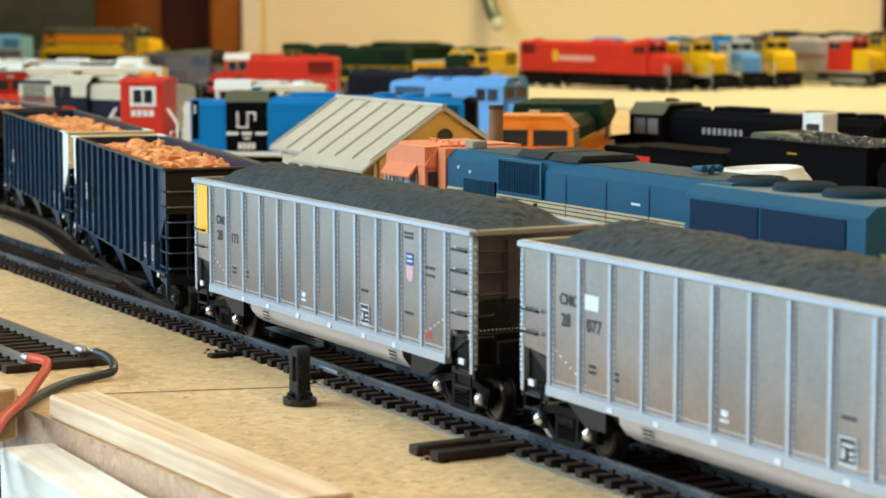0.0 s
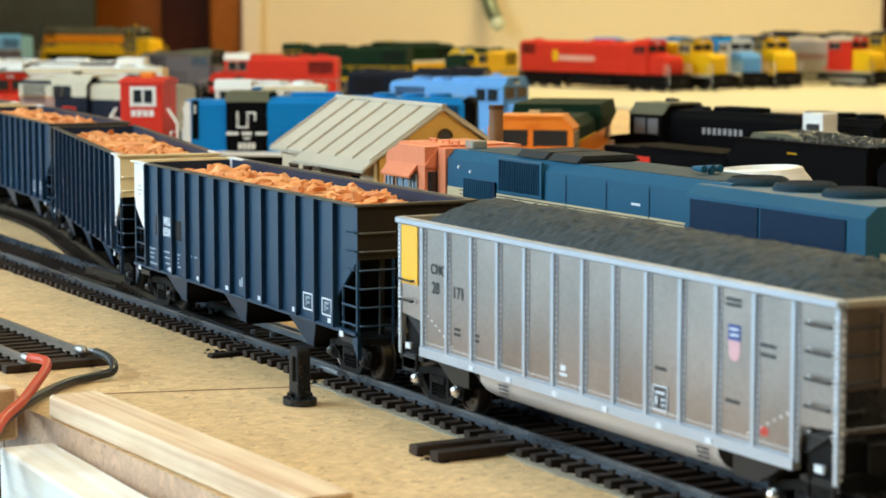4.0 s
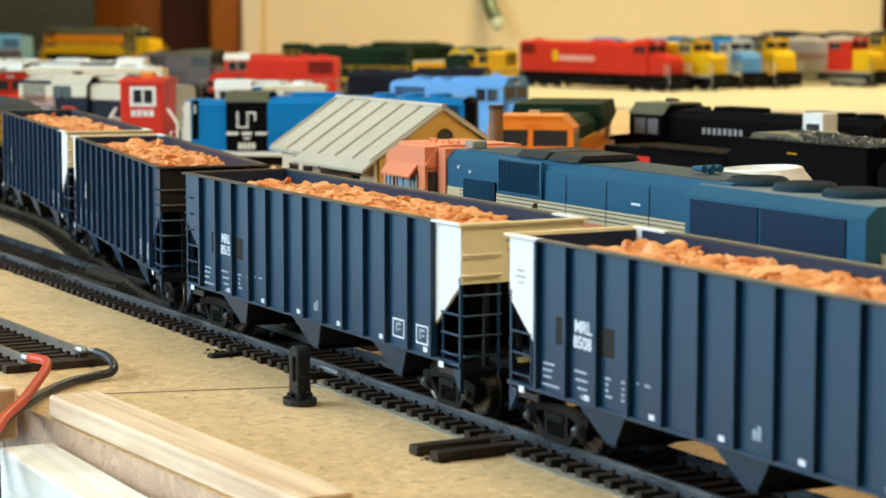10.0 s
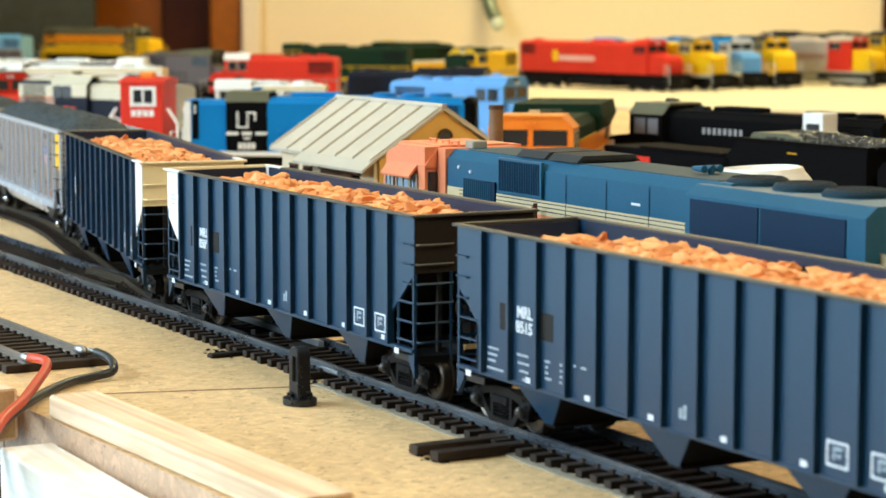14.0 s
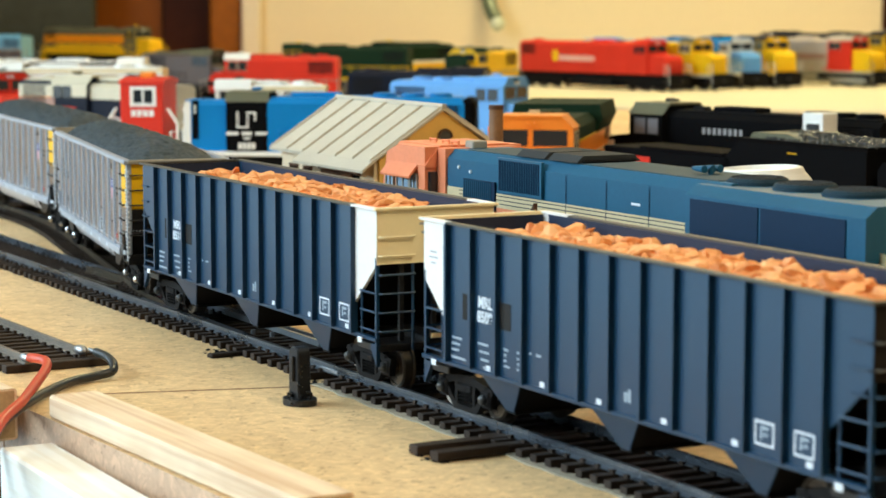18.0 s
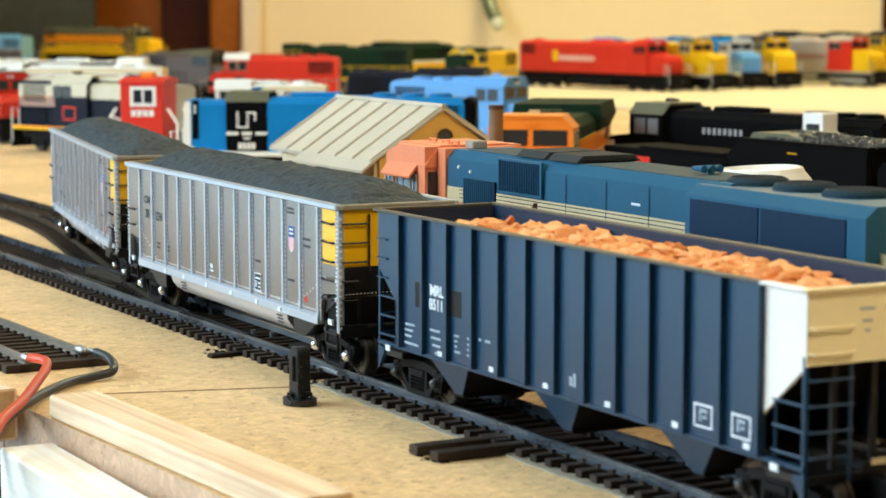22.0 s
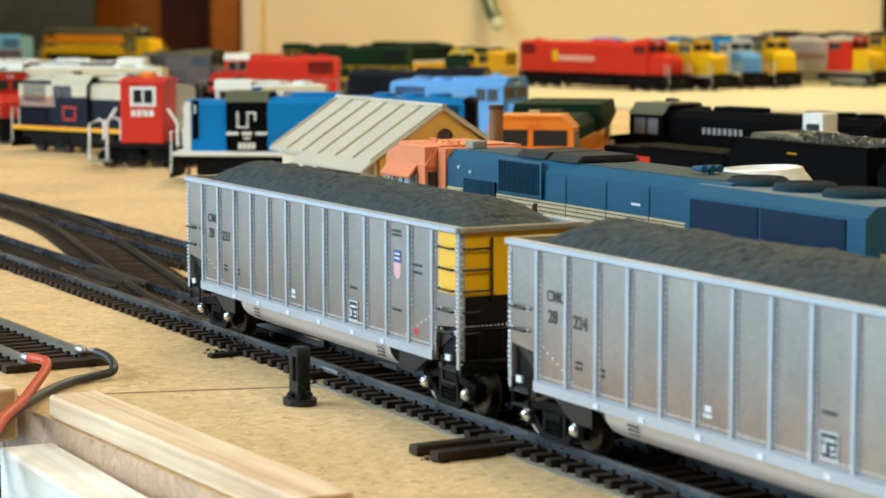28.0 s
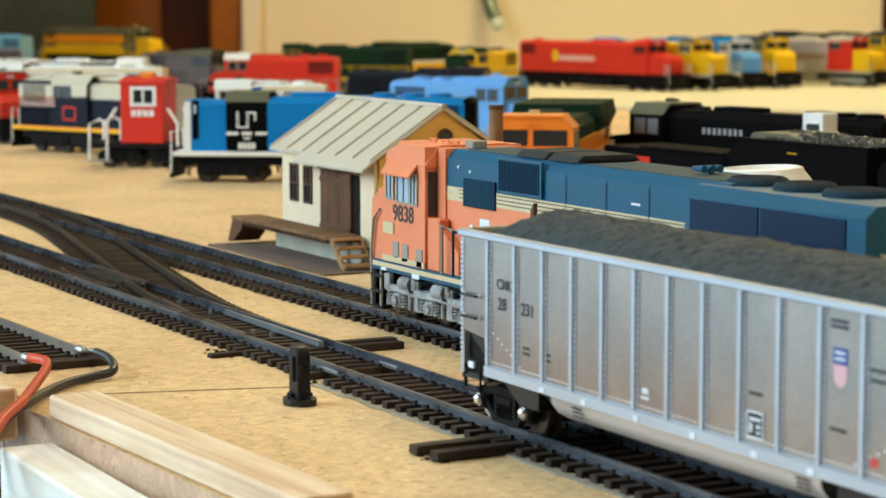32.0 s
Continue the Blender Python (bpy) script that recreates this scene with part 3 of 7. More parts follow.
def track_cross():
    t = thing("railway_crossover", "brown-railed crossover between the two model tracks", "track")
    pts = [(c[1], c[2]) for c in CROSS[:470:6]]
    for k in (-8.8, 8.8):
        part("rail", rail_mesh(offset(pts, k), RAIL_TOP - 0.06), RAIL_DIM, t)
    for c in CROSS[160:296:6]:
        piece("tie", PLAIN_TIE, t, c[1], c[2], 0, -c[3])
    bm = B()
    mid = [(c[1], c[2]) for c in CROSS[110:350:12]]
    prism(bm, offset(mid, 12.5) + offset(mid, -12.5)[::-1], 0.1, 1.2, "z")
    part("base_plate", bm, BASE_BROWN, t, "dark brown moulded base of the crossing")
    # moulded webs under both ends of the crossing, with the joints of the sleepers standing out
    bm = B()
    for x in range(-540, -100, 18):
        y = cross_y(x)
        lo, hi = (MAIN_Y - 8, y + 8) if x > -250 else (y - 8, FAR_Y + 8) if x < -375 else (y - 12, y + 12)
        box(bm, x - 1.0, x + 1.0, lo, hi, 0.3, 2.05)
    part("web_bar", bm, BASE_BROWN, t)["kind"] = "stuff"
    # switch blades
    pts = [(c[1], c[2]) for c in CROSS[4:96:8]]
    part("switch_blade", rail_mesh(offset(pts, 7.4), RAIL_TOP - 0.1), RAIL, t)
    part("switch_blade", rail_mesh([(-180, MAIN_Y - 6.9), (-92, MAIN_Y - 7.6)], RAIL_TOP - 0.12), RAIL, t)
    bm = B()
    prism(bm, [(-143, MAIN_Y + 6.9), (-70, MAIN_Y + 5.7), (-69, MAIN_Y + 6.9), (-143, MAIN_Y + 7.6)], 2.4, 4.1, "z")
    part("point_blade", bm, STEEL, t, "bright steel point blade")
    bm = B()
    for x, y in ((-176, 3.4), (-150, 4.0), (-104, -1.0), (-97, 2.0)):
        cyl(bm, x, y, 2.6, 0.7, 1.4, "z", 8)
    part("blade_pin", bm, STEEL, t)["kind"] = "stuff"
    bm = B()
    box(bm, -93, -91, -12, 12, 1.2, 2.2, 0.2)
    part("throw_bar", bm, TIE, t)


def track_stub():
    t = thing("railway_track", "short stub of model track with wires soldered on", "track", -84, -68.8, 0, 2.0)
    for k in (-8.8, 8.8):
        part("rail", rail_mesh([(-330, k), (-2 if k > 0 else 3, k)]), RAIL_STUB, t)
    for i in range(44):
        piece("tie", PLAIN_TIE, t, -3.4 - i * 6.4, 0, 0)
    bm = B()
    box(bm, -0.5, 3.5, -15, 15, 0.05, 2.2, 0.2)
    part("end_tie", bm, TIE, t)
    for x, y in ((-3, 8.8), (2.5, -8.8)):
        bm = B()
        bmesh.ops.create_icosphere(bm, subdivisions=2, radius=1.8, matrix=Matrix.Translation((x, y, 4.0)) @ Matrix.Diagonal((2.0, 0.9, 0.8, 1)))
        part("solder_blob", bm, SOLDER, t, smooth=True)


track_main()
track_far()
track_cross()
track_stub()


# ---- rolling stock; origin at the car's middle, on the rail tops ----
WHEEL_R = 5.25


def wheelset_meshes():
    bm = B()
    for s in (-1, 1):
        cyl(bm, 0, s * 8.3, 0, WHEEL_R, 2.4, "y", 24)
        cyl(bm, 0, s * 7.0, 0, WHEEL_R + 0.7, 0.5, "y", 24)
        tube(bm, [(4.7 * math.cos(a), s * 9.55, 4.7 * math.sin(a)) for a in (2 * math.pi * q / 24 for q in range(25))], 0.45, 5)
        cyl(bm, 0, s * 9.6, 0, 1.7, 0.9, "y", 12)
        for k in range(6):
            a = k * math.pi / 3
            cyl(bm, 3.0 * math.cos(a), s * 9.5, 3.0 * math.sin(a), 0.5, 0.25, "y", 6)
    wheels = mesh_of("wheelset", bm, WHEEL, True)
    return wheels


WHEELS = wheelset_meshes()


def truck_side(bm, y, t=1.7):
    """Cast side frame seen from the side: top member, pedestals, diagonals, columns and a spring seat, with openings between."""
    y0, y1 = y - t / 2, y + t / 2
    prism(bm, [(-13.0, 7.7), (-9.0, 8.3), (-4.2, 9.3), (4.2, 9.3), (9.0, 8.3), (13.0, 7.7), (13.0, 6.1), (9.4, 6.3), (4.6, 7.4), (-4.6, 7.4), (-9.4, 6.3), (-13.0, 6.1)], y0, y1, "y")
    prism(bm, [(-5.4, 0.9), (5.4, 0.9), (6.0, 2.2), (-6.0, 2.2)], y0, y1, "y")
    for e in (-1, 1):
        prism(bm, [(e * 8.1, 7.6), (e * 12.6, 7.6), (e * 12.2, 3.2), (e * 8.5, 3.2)], y0, y1, "y")
        prism(bm, [(e * 9.0, 6.6), (e * 9.0, 5.0), (e * 5.6, 1.0), (e * 4.4, 2.2)], y0, y1, "y")
        prism(bm, [(e * 3.7, 2.0), (e * 4.8, 2.0), (e * 4.8, 7.8), (e * 3.7, 7.8)], y0, y1, "y")


def coil(r, height, turns, wire_r):
    n = turns * 8
    return tube(B(), [(r * math.cos(q * math.pi / 4), r * math.sin(q * math.pi / 4), height * q / n) for q in range(n + 1)], wire_r, 4)


SPRING = mesh_of("spring", coil(0.62, 3.3, 4, 0.22), BLACK_MATT)


def freight_truck(car, x, cap_material, cap=1.45):
    bm = B()
    truck_side(bm, -11.6)
    truck_side(bm, 11.6)
    box(bm, -2.6, 2.6, -11, 11, 3.8, 8.0, 0.3)
    box(bm, -11.5, -3, -9.5, 9.5, 2.6, 4.0, 0.3)
    box(bm, 3, 11.5, -9.5, 9.5, 2.6, 4.0, 0.3)
    for y in (-12.3, 12.3):
        box(bm, -3.4, 3.4, y - 0.6, y + 0.6, 5.4, 7.2, 0.3)
        box(bm, -1.4, 1.4, y - 0.75, y + 0.75, 5.8, 6.9, 0.2)
        for k in (-10.2, 10.2):
            box(bm, k - 1.9, k + 1.9, y - 0.7, y + 0.5, 3.6, 7.2, 0.4)
            cyl(bm, k, y, 7.9, 0.5, 1.0, "z", 6)
    t = piece("truck", mesh_of("truck", bm, BLACK_MATT), car, x, 0, 0)
    for y in (-12.0, 12.0):
        for k in (-2.5, -0.85, 0.85, 2.5):
            piece("spring", SPRING, t, k, y, 2.1)
    for k in (-10.2, 10.2):
        piece("wheelset", WHEELS, t, k, 0, WHEEL_R)
        for y in (-13.2, 13.2):
            bm = B()
            cyl(bm, 0, 0, 0, cap, 0.9, "y", 14)
            bmesh.ops.create_uvsphere(bm, u_segments=14, v_segments=8, radius=cap * 0.9, matrix=Matrix.Translation((0, math.copysign(0.4, y), 0)) @ Matrix.Diagonal((1, 0.75, 1, 1)))
            for q in range(3):
                a = q * 2.094 + 0.5
                cyl(bm, cap * 0.45 * math.cos(a), math.copysign(1.1, y), cap * 0.45 * math.sin(a), 0.22, 0.3, "y", 6)
            piece("axle_cap", mesh_of("axle_cap", bm, cap_material, True), t, k, y, WHEEL_R)
    return t


def couplers(car, half, material):
    for s in (-1, 1):
        bm = B()
        box(bm, s * (half + 3) - 5, s * (half + 3) + 5, -1.8, 1.8, 6.6, 10.2, 0.4)
        box(bm, s * (half + 9) - 3.2, s * (half + 9) + 3.2, -2.4, 2.4, 5.8, 10.4, 0.8)
        prism(bm, [(s * (half + 11), -2.4), (s * (half + 14.2), -1.6), (s * (half + 14.2), 0.2), (s * (half + 12.4), 0.4)], 6.2, 10.0, "z")
        cyl(bm, s * (half + 8), 0.6, 4.6, 0.35, 3.4, "z", 6)
        part("coupler", bm, material, car, "black knuckle coupler")
        part("coupler_spring", box(B(), s * (half + 5) - 1.6, s * (half + 5) + 1.6, -2.5, -1.85, 7.4, 9.0, 0.3), BRASS, car, "small brass coupler spring")


def grab(bm, a, b, out, r=0.28):
    """A bent wire grab iron from a to b, standing out by the vector."""
    a, b, out = Vector(a), Vector(b), Vector(out)
    tube(bm, [a, a + out, b + out, b], r, 5)
    return bm


def coal_gondola():
    c = thing("coal_gondola", "silver ribbed coal gondola with yellow end panels, heaped with coal", "freight car", group="coal gondolas in the train")
    H, Y0, Y1, ZB, ZT = 84.5, 16.1, 17.3, 14.0, 44.6
    # side sheets: full height in the middle, cut away low at both ends
    for s in (-1, 1):
        bm = B()
        out = [(-H, 21.6), (-74.4, 20.6), (-73.2, ZB), (73.2, ZB), (74.4, 20.6), (H, 21.6), (H, ZT - 1.2), (-H, ZT - 1.2)]
        prism(bm, out, s * (Y0 - 0.5), s * (Y0 + 0.35), "y")
        part("side_sheet", bm, SILVER, c, "polished aluminium side sheet")
    for s in (-1, 1):
        rib = B()
        for x0, x1, y1, bevel in ((-0.62, 0.62, 1.05, 0.1), (0.6, 1.3, 0.45, 0.0), (-1.3, -0.6, 0.45, 0.0)):
            ys = sorted((s * (Y0 - 0.1), s * (Y0 + y1)))
            box(rib, x0, x1, ys[0], ys[1], ZB - 0.3, ZT - 1.3, bevel)
        rib_me = mesh_of("rib", rib, SILVER_RIB)
        for i in range(13):
            piece("rib", rib_me, c, -72.3 + 12.05 * i)
        # rows of rivets: beside each rib, along the sill, along the cut end
        bm = B()
        for i in range(13):
            for x in (-72.3 + 12.05 * i - 0.98, -72.3 + 12.05 * i + 0.98):
                for k in range(21):
                    box(bm, x - 0.16, x + 0.16, s * (Y0 + 0.46) - 0.14, s * (Y0 + 0.46) + 0.14, 16 + k * 1.3, 16.32 + k * 1.3)
        for i in range(110):
            x = -71 + i * 1.3
            box(bm, x - 0.18, x + 0.18, s * (Y0 + 0.35) - 0.1, s * (Y0 + 0.35) + 0.1, 15.5, 16.0)
        for e in (-1, 1):
            for k in range(8):
                x = e * (72.2 - k * 2.0)
                z = 23.0 - k * 0.95
                box(bm, x - 0.2, x + 0.2, s * (Y0 + 0.35) - 0.1, s * (Y0 + 0.35) + 0.1, z, z + 0.45)
            for k in range(24):
                box(bm, e * H - 0.25, e * H + 0.25, s * (Y0 + 0.6) - 0.25, s * (Y0 + 0.6) + 0.25, 16 + k * 1.1, 16.4 + k * 1.1)
        ob = part("rivets", bm, RIVET, c, "rows of bright rivets")
        ob["kind"] = "stuff"
        # bottom sill and top chord
        bm = B()
        prism(bm, [(s * (Y0 - 0.6), ZB - 1.6), (s * (Y0 + 1.3), ZB - 1.6), (s * (Y0 + 1.3), ZB + 0.5), (s * (Y0 + 0.4), ZB + 1.0), (s * (Y0 - 0.6), ZB + 1.0)], -73, 73, "x")
        part("side_sill", bm, SILVER_RIB, c)
        bm = B()
        box(bm, -H - 0.9, H + 0.9, s * (Y0 - 1.0) if s > 0 else s * (Y0 + 1.5), s * (Y0 + 1.5) if s > 0 else s * (Y0 - 1.0), ZT - 1.5, ZT, 0.3)
        part("top_chord", bm, SILVER_RIB, c)
        for e in (-1, 1):
            bm = B()
            box(bm, e * H - 0.7, e * H + 0.7, s * (Y0 - 0.2) - 0.7, s * (Y0 - 0.2) + 0.9, 11.5, ZT - 1.4, 0.15)
            part("corner_post", bm, SILVER_RIB, c)
            for k in range(5) if e * s < 0 else (1, 2):
                z = 20 + k * 4.9
                yy = s * (Y0 + 0.4)
                bm = B()
                grab(bm, (e * 76.6, yy, z), (e * 83.4, yy, z), (0, s * 1.2, 0))
                part("grab_iron", bm, BLACK, c)
                bm = B()
                grab(bm, (e * (H + 0.2), s * 15.6, z), (e * (H + 0.2), s * (8.2 if k > 1 else 11.5), z), (e * 1.2, 0, 0))
                part("grab_iron", bm, BLACK, c)
            bm = B()
            tube(bm, [(e * 83.6, s * 16.2, 14), (e * 83.6, s * 16.2, 8.0), (e * 76.6, s * 16.2, 8.0), (e * 76.6, s * 16.2, 14)], 0.45, 5)
            tube(bm, [(e * 83.6, s * 16.2, 11), (e * 76.6, s * 16.2, 11)], 0.35, 5)
            part("sill_step", bm, BLACK, c)
            bm = B()
            box(bm, e * 80 - 1.2, e * 80 + 1.2, s * 16.6 - 0.3, s * 16.6 + 0.3, 13.2, 14.6)
            part("white_plate", bm, PALE_INK, c)
        for x in (-47, -30, -10, 10, 30, 47):
            bm = B()
            box(bm, x - 1.0, x + 1.0, s * (Y0 + 1.4) - 0.12, s * (Y0 + 1.4) + 0.12, ZB - 1.3, ZB - 0.2)
            part("sill_plate", bm, PALE_INK, c)
    for e in (-1, 1):
        bm = B()
        box(bm, e * (H + 0.9) - 0.9, e * (H + 0.9) + 0.9, -Y0, Y0, ZT - 1.4, ZT, 0.25)
        part("end_chord", bm, CHORD_TAN, c, "tan end chord")
        bm = B()
        x0, x1 = sorted((e * (H - 0.4), e * (H + 0.25)))
        box(bm, x0, x1, -Y0, Y0, 20.5, ZT - 1.2)
        part("end_sheet", bm, SILVER, c)
        # thin plate carrying the painted dark reflection below the yellow
        x0, x1 = sorted((e * (H + 0.22), e * (H + 0.4)))
        part("end_band", box(B(), x0, x1, -Y0 + 0.3, Y0 - 0.3, 20.9, 28.4), END_BAND, c, "glossy end band with a dark reflection painted in")
        bm = B()
        prism(bm, [(e * (H - 0.6), 21.0), (e * 60, 7.5), (e * 52, 7.5), (e * 52, 12), (e * (H - 0.6), 22.0)], -15.4, 15.4, "y")
        part("slope_sheet", bm, BLACK, c, "black sloping end floor")
        bm = B()
        for y in (-10.5, -4.5, 4.5, 10.5):
            box(bm, e * 80 - 4.5, e * 80 + 4.5, y - 0.5, y + 0.5, 9.5, 21, 0.1)
        box(bm, e * 79.5 - 5.8, e * 79.5 + 5.8, -16, 16, 10.6, 12.0, 0.2)
        box(bm, e * (H + 0.3) - 0.6, e * (H + 0.3) + 0.6, -16.3, 16.3, 10.2, 13.6, 0.2)
        part("end_platform", bm, BLACK, c)
        # black plates added across the open lower ends to paint their shaded inside
        bm = B()
        x0, x1 = sorted((e * (H - 0.3), e * (H - 1.2)))
        box(bm, x0, x1, -14.8, 14.8, 10.4, 21.2)
        part("end_bulkhead", bm, BLACK_MATT, c, "black plate painting the dark inside of the open lower end")
        for s in (-1, 1):
            bm = B()
            x0, x1 = sorted((e * 74.6, e * (H - 1.3)))
            y0, y1 = sorted((s * 14.4, s * 15.0))
            box(bm, x0, x1, y0, y1, 10.4, 21.0)
            part("side_bulkhead", bm, BLACK_MATT, c)
            if e * s < 0:
                part("end_ladder_rail", tube(B(), [(e * (H + 1.2), s * 8.2, 27.5), (e * (H + 1.2), s * 8.2, 42.0)], 0.32, 5), BLACK, c)
            bm = B()
            for k in range(5) if e * s < 0 else (1, 2):
                for x in (76.6, 83.4):
                    box(bm, e * x - 0.35, e * x + 0.35, s * (Y0 + 0.5) - 0.3, s * (Y0 + 0.5) + 0.3, 19.6 + k * 4.9, 20.4 + k * 4.9)
            for k in range(18):
                box(bm, e * (H + 0.72) - 0.2, e * (H + 0.72) + 0.2, s * (Y0 - 0.1) - 0.25, s * (Y0 - 0.1) + 0.25, 12.6 + k * 1.65, 13.15 + k * 1.65)
            for k in range(14):
                y = s * (0.8 + k * 1.05)
                box(bm, e * (H + 0.3) - 0.15, e * (H + 0.3) + 0.15, y - 0.17, y + 0.17, 21.3, 21.65)
            part("grab_bolts", bm, RIVET, c)["kind"] = "stuff"
    for e in (-1, 1):
        bm = B()
        tube(bm, [(e * (H + 2.2), -9, 13.2), (e * (H + 2.2), 9, 13.2)], 0.4, 5)
        tube(bm, [(e * (H + 2.2), 4, 9.5), (e * (H + 2.2), 4, 20)], 0.35, 5)
        box(bm, e * (H + 1.2) - 1.2, e * (H + 1.2) + 1.2, 5.0, 11.0, 13.5, 19.0, 0.3)
        part("brake_gear", bm, BLACK, c)
    bm = B()
    # yellow panels at the +x end: end sheet and both corner bays
    box(bm, H + 0.26, H + 0.5, -Y0 + 0.4, Y0 - 0.4, 28.5, ZT - 1.5)
    part("yellow_end_panel", bm, YELLOW, c)
    for s in (-1, 1):
        y0, y1 = sorted((s * (Y0 + 0.36), s * (Y0 + 0.6)))
        part("yellow_side_panel", box(B(), 75.2, 83.6, y0, y1, 28.8, ZT - 1.5), YELLOW, c)
    # round-bellied tub between the trucks
    prof = []
    for k in range(13):
        a = math.pi * (k / 12)
        prof.append((-15.6 * math.cos(a), 13.2 - 8.6 * math.sin(a) ** 0.75))
    bm = B()
    prism(bm, prof, -47, 47, "x")
    part("tub", bm, TUB, c, "rounded dusty aluminium belly", True)
    for e in (-1, 1):
        bm = B()
        ring0 = [bm.verts.new((e * 47, y, z)) for y, z in prof]
        ring1 = [bm.verts.new((e * 55, y * 0.92, 13.4 - (13.2 - z) * 0.35)) for y, z in prof]
        for k in range(len(prof) - 1):
            bm.faces.new((ring0[k], ring0[k + 1], ring1[k + 1], ring1[k]))
        bm.faces.new(ring1)
        bm.faces.new(ring0[::-1])
        part("tub_end", bm, BLACK_MATT, c, smooth=True)
    bm = B()
    box(bm, -H, H, -3, 3, 8.0, 12.5, 0.3)
    part("centre_sill", bm, BLACK, c)
    couplers(c, H, BLACK)
    for x in (-72.3, 72.3):
        freight_truck(c, x, CAP)
    # heap of coal
    bm = B()
    nx, ny = 150, 34
    grid = []
    for i in range(nx + 1):
        row = []
        for j in range(ny + 1):
            u, v = i / nx, j / ny
            x, y = -83.5 + 167 * u, -15.4 + 30.8 * v
            ends = min(1.0, (83.5 - abs(x)) / 20.0)
            crown = math.sin(math.pi * v) ** 0.6 * (0.25 + 0.75 * math.sin(ends * math.pi / 2))
            lump = noise.noise(Vector((x * 0.08, y * 0.08, 3))) * 0.8 + noise.noise(Vector((x * 0.6, y * 0.6, 7))) * 0.55 + noise.noise(Vector((x * 1.5, y * 1.5, 1))) * 0.3
            row.append(bm.verts.new((x, y, 42.2 + 7.3 * crown + lump)))
        grid.append(row)
    for i in range(nx):
        for j in range(ny):
            bm.faces.new((grid[i][j], grid[i + 1][j], grid[i + 1][j + 1], grid[i][j + 1]))
    part("coal_load", bm, COAL, c, "heaped grey-black coal load")
    # lettering on both sides
    for s, rz in ((-1, 0.0), (1, math.pi)):
        def bar(mt, x0, x1, z0, z1, nm="lettering_bar", lift=0.38):
            b2 = B()
            xs, y0 = sorted((-s * x0, -s * x1)), s * (Y0 + lift)
            box(b2, xs[0], xs[1], min(y0, y0 + s * 0.06), max(y0, y0 + s * 0.06), z0, z1)
            return part(nm, b2, mt, c)
        bar(BADGE_BLUE, 51.5, 55.5, 33.3, 36.3, "badge_top")
        for z in (34.1, 35.2):
            bar(PALE_INK, 52.1, 54.9, z, z + 0.45, lift=0.46)
        b2 = B()
        xc, ys = -s * 53.5, sorted((s * (Y0 + 0.38), s * (Y0 + 0.44)))
        prism(b2, [(xc - 1.85, 33.3), (xc + 1.85, 33.3), (xc + 1.8, 30.8), (xc + 1.2, 29.8), (xc, 29.3), (xc - 1.2, 29.8), (xc - 1.8, 30.8)], ys[0], ys[1], "y")
        part("badge_shield", b2, BADGE_PINK, c)
        bar(INK, 26.3, 31.5, 16.0, 21.0, "data_block")
        for q in ((26.3, 31.5, 20.7, 21.0), (26.3, 31.5, 16.0, 16.3), (26.3, 26.6, 16.3, 20.7), (31.2, 31.5, 16.3, 20.7), (27.2, 30.6, 19.3, 19.8), (27.2, 28.0, 17.0, 18.8), (29.2, 30.6, 18.0, 18.5), (29.2, 30.6, 17.0, 17.4)):
            bar(PALE_INK, *q, lift=0.5)
        for x0, x1, z in ((61.4, 66.5, 33.4), (61.4, 66.5, 31.6), (50.6, 55.6, 40.6), (50.6, 55.6, 39.6), (50.8, 55.5, 21.4), (26.8, 31, 24.0), (-57, -54, 20.6), (-57, -54, 19.4), (-48, -45.2, 20.4), (-48, -45.2, 19.2)):
            bar(INK, x0, x1, z, z + 0.7)
        bar(PALE_INK, -9.8, -6.8, 17.3, 17.9)
        bar(PALE_INK, -9.4, -7.2, 18.4, 19.6)
        bar(mat("red_mark", (0.6, 0.05, 0.03), 0.4), 62.0, 64.4, 17.0, 18.6, "red_mark")
        for x in (-38, 40):
            for k in range(3):
                bar(INK, x, x + 4.2, 10.6 - k * 0.9, 11.0 - k * 0.9, "tub_lettering_bar", -0.55 - k * 0.2)
    return c


def gondola_number(c, tail, patched=False):
    for s, rz in ((-1, 0.0), (1, math.pi)):
        y = s * 16.55
        text_part("reporting_mark", "CMO", 3.4, INK, c, s * 64.8, y, 33.6, rz)
        text_part("running_number", "28", 3.9, INK, c, s * 66.2, y, 29.2, rz)
        text_part("running_number", tail, 3.9, INK, c, s * 55.0, y, 29.2, rz)
        if patched:
            b2 = B()
            box(b2, min(-s * -58.6, -s * -53), max(-s * -58.6, -s * -53), y - 0.05, y + 0.05, 32.6, 35.8)
            part("number_patch", b2, PALE_INK, c, "pale renumbering patch")


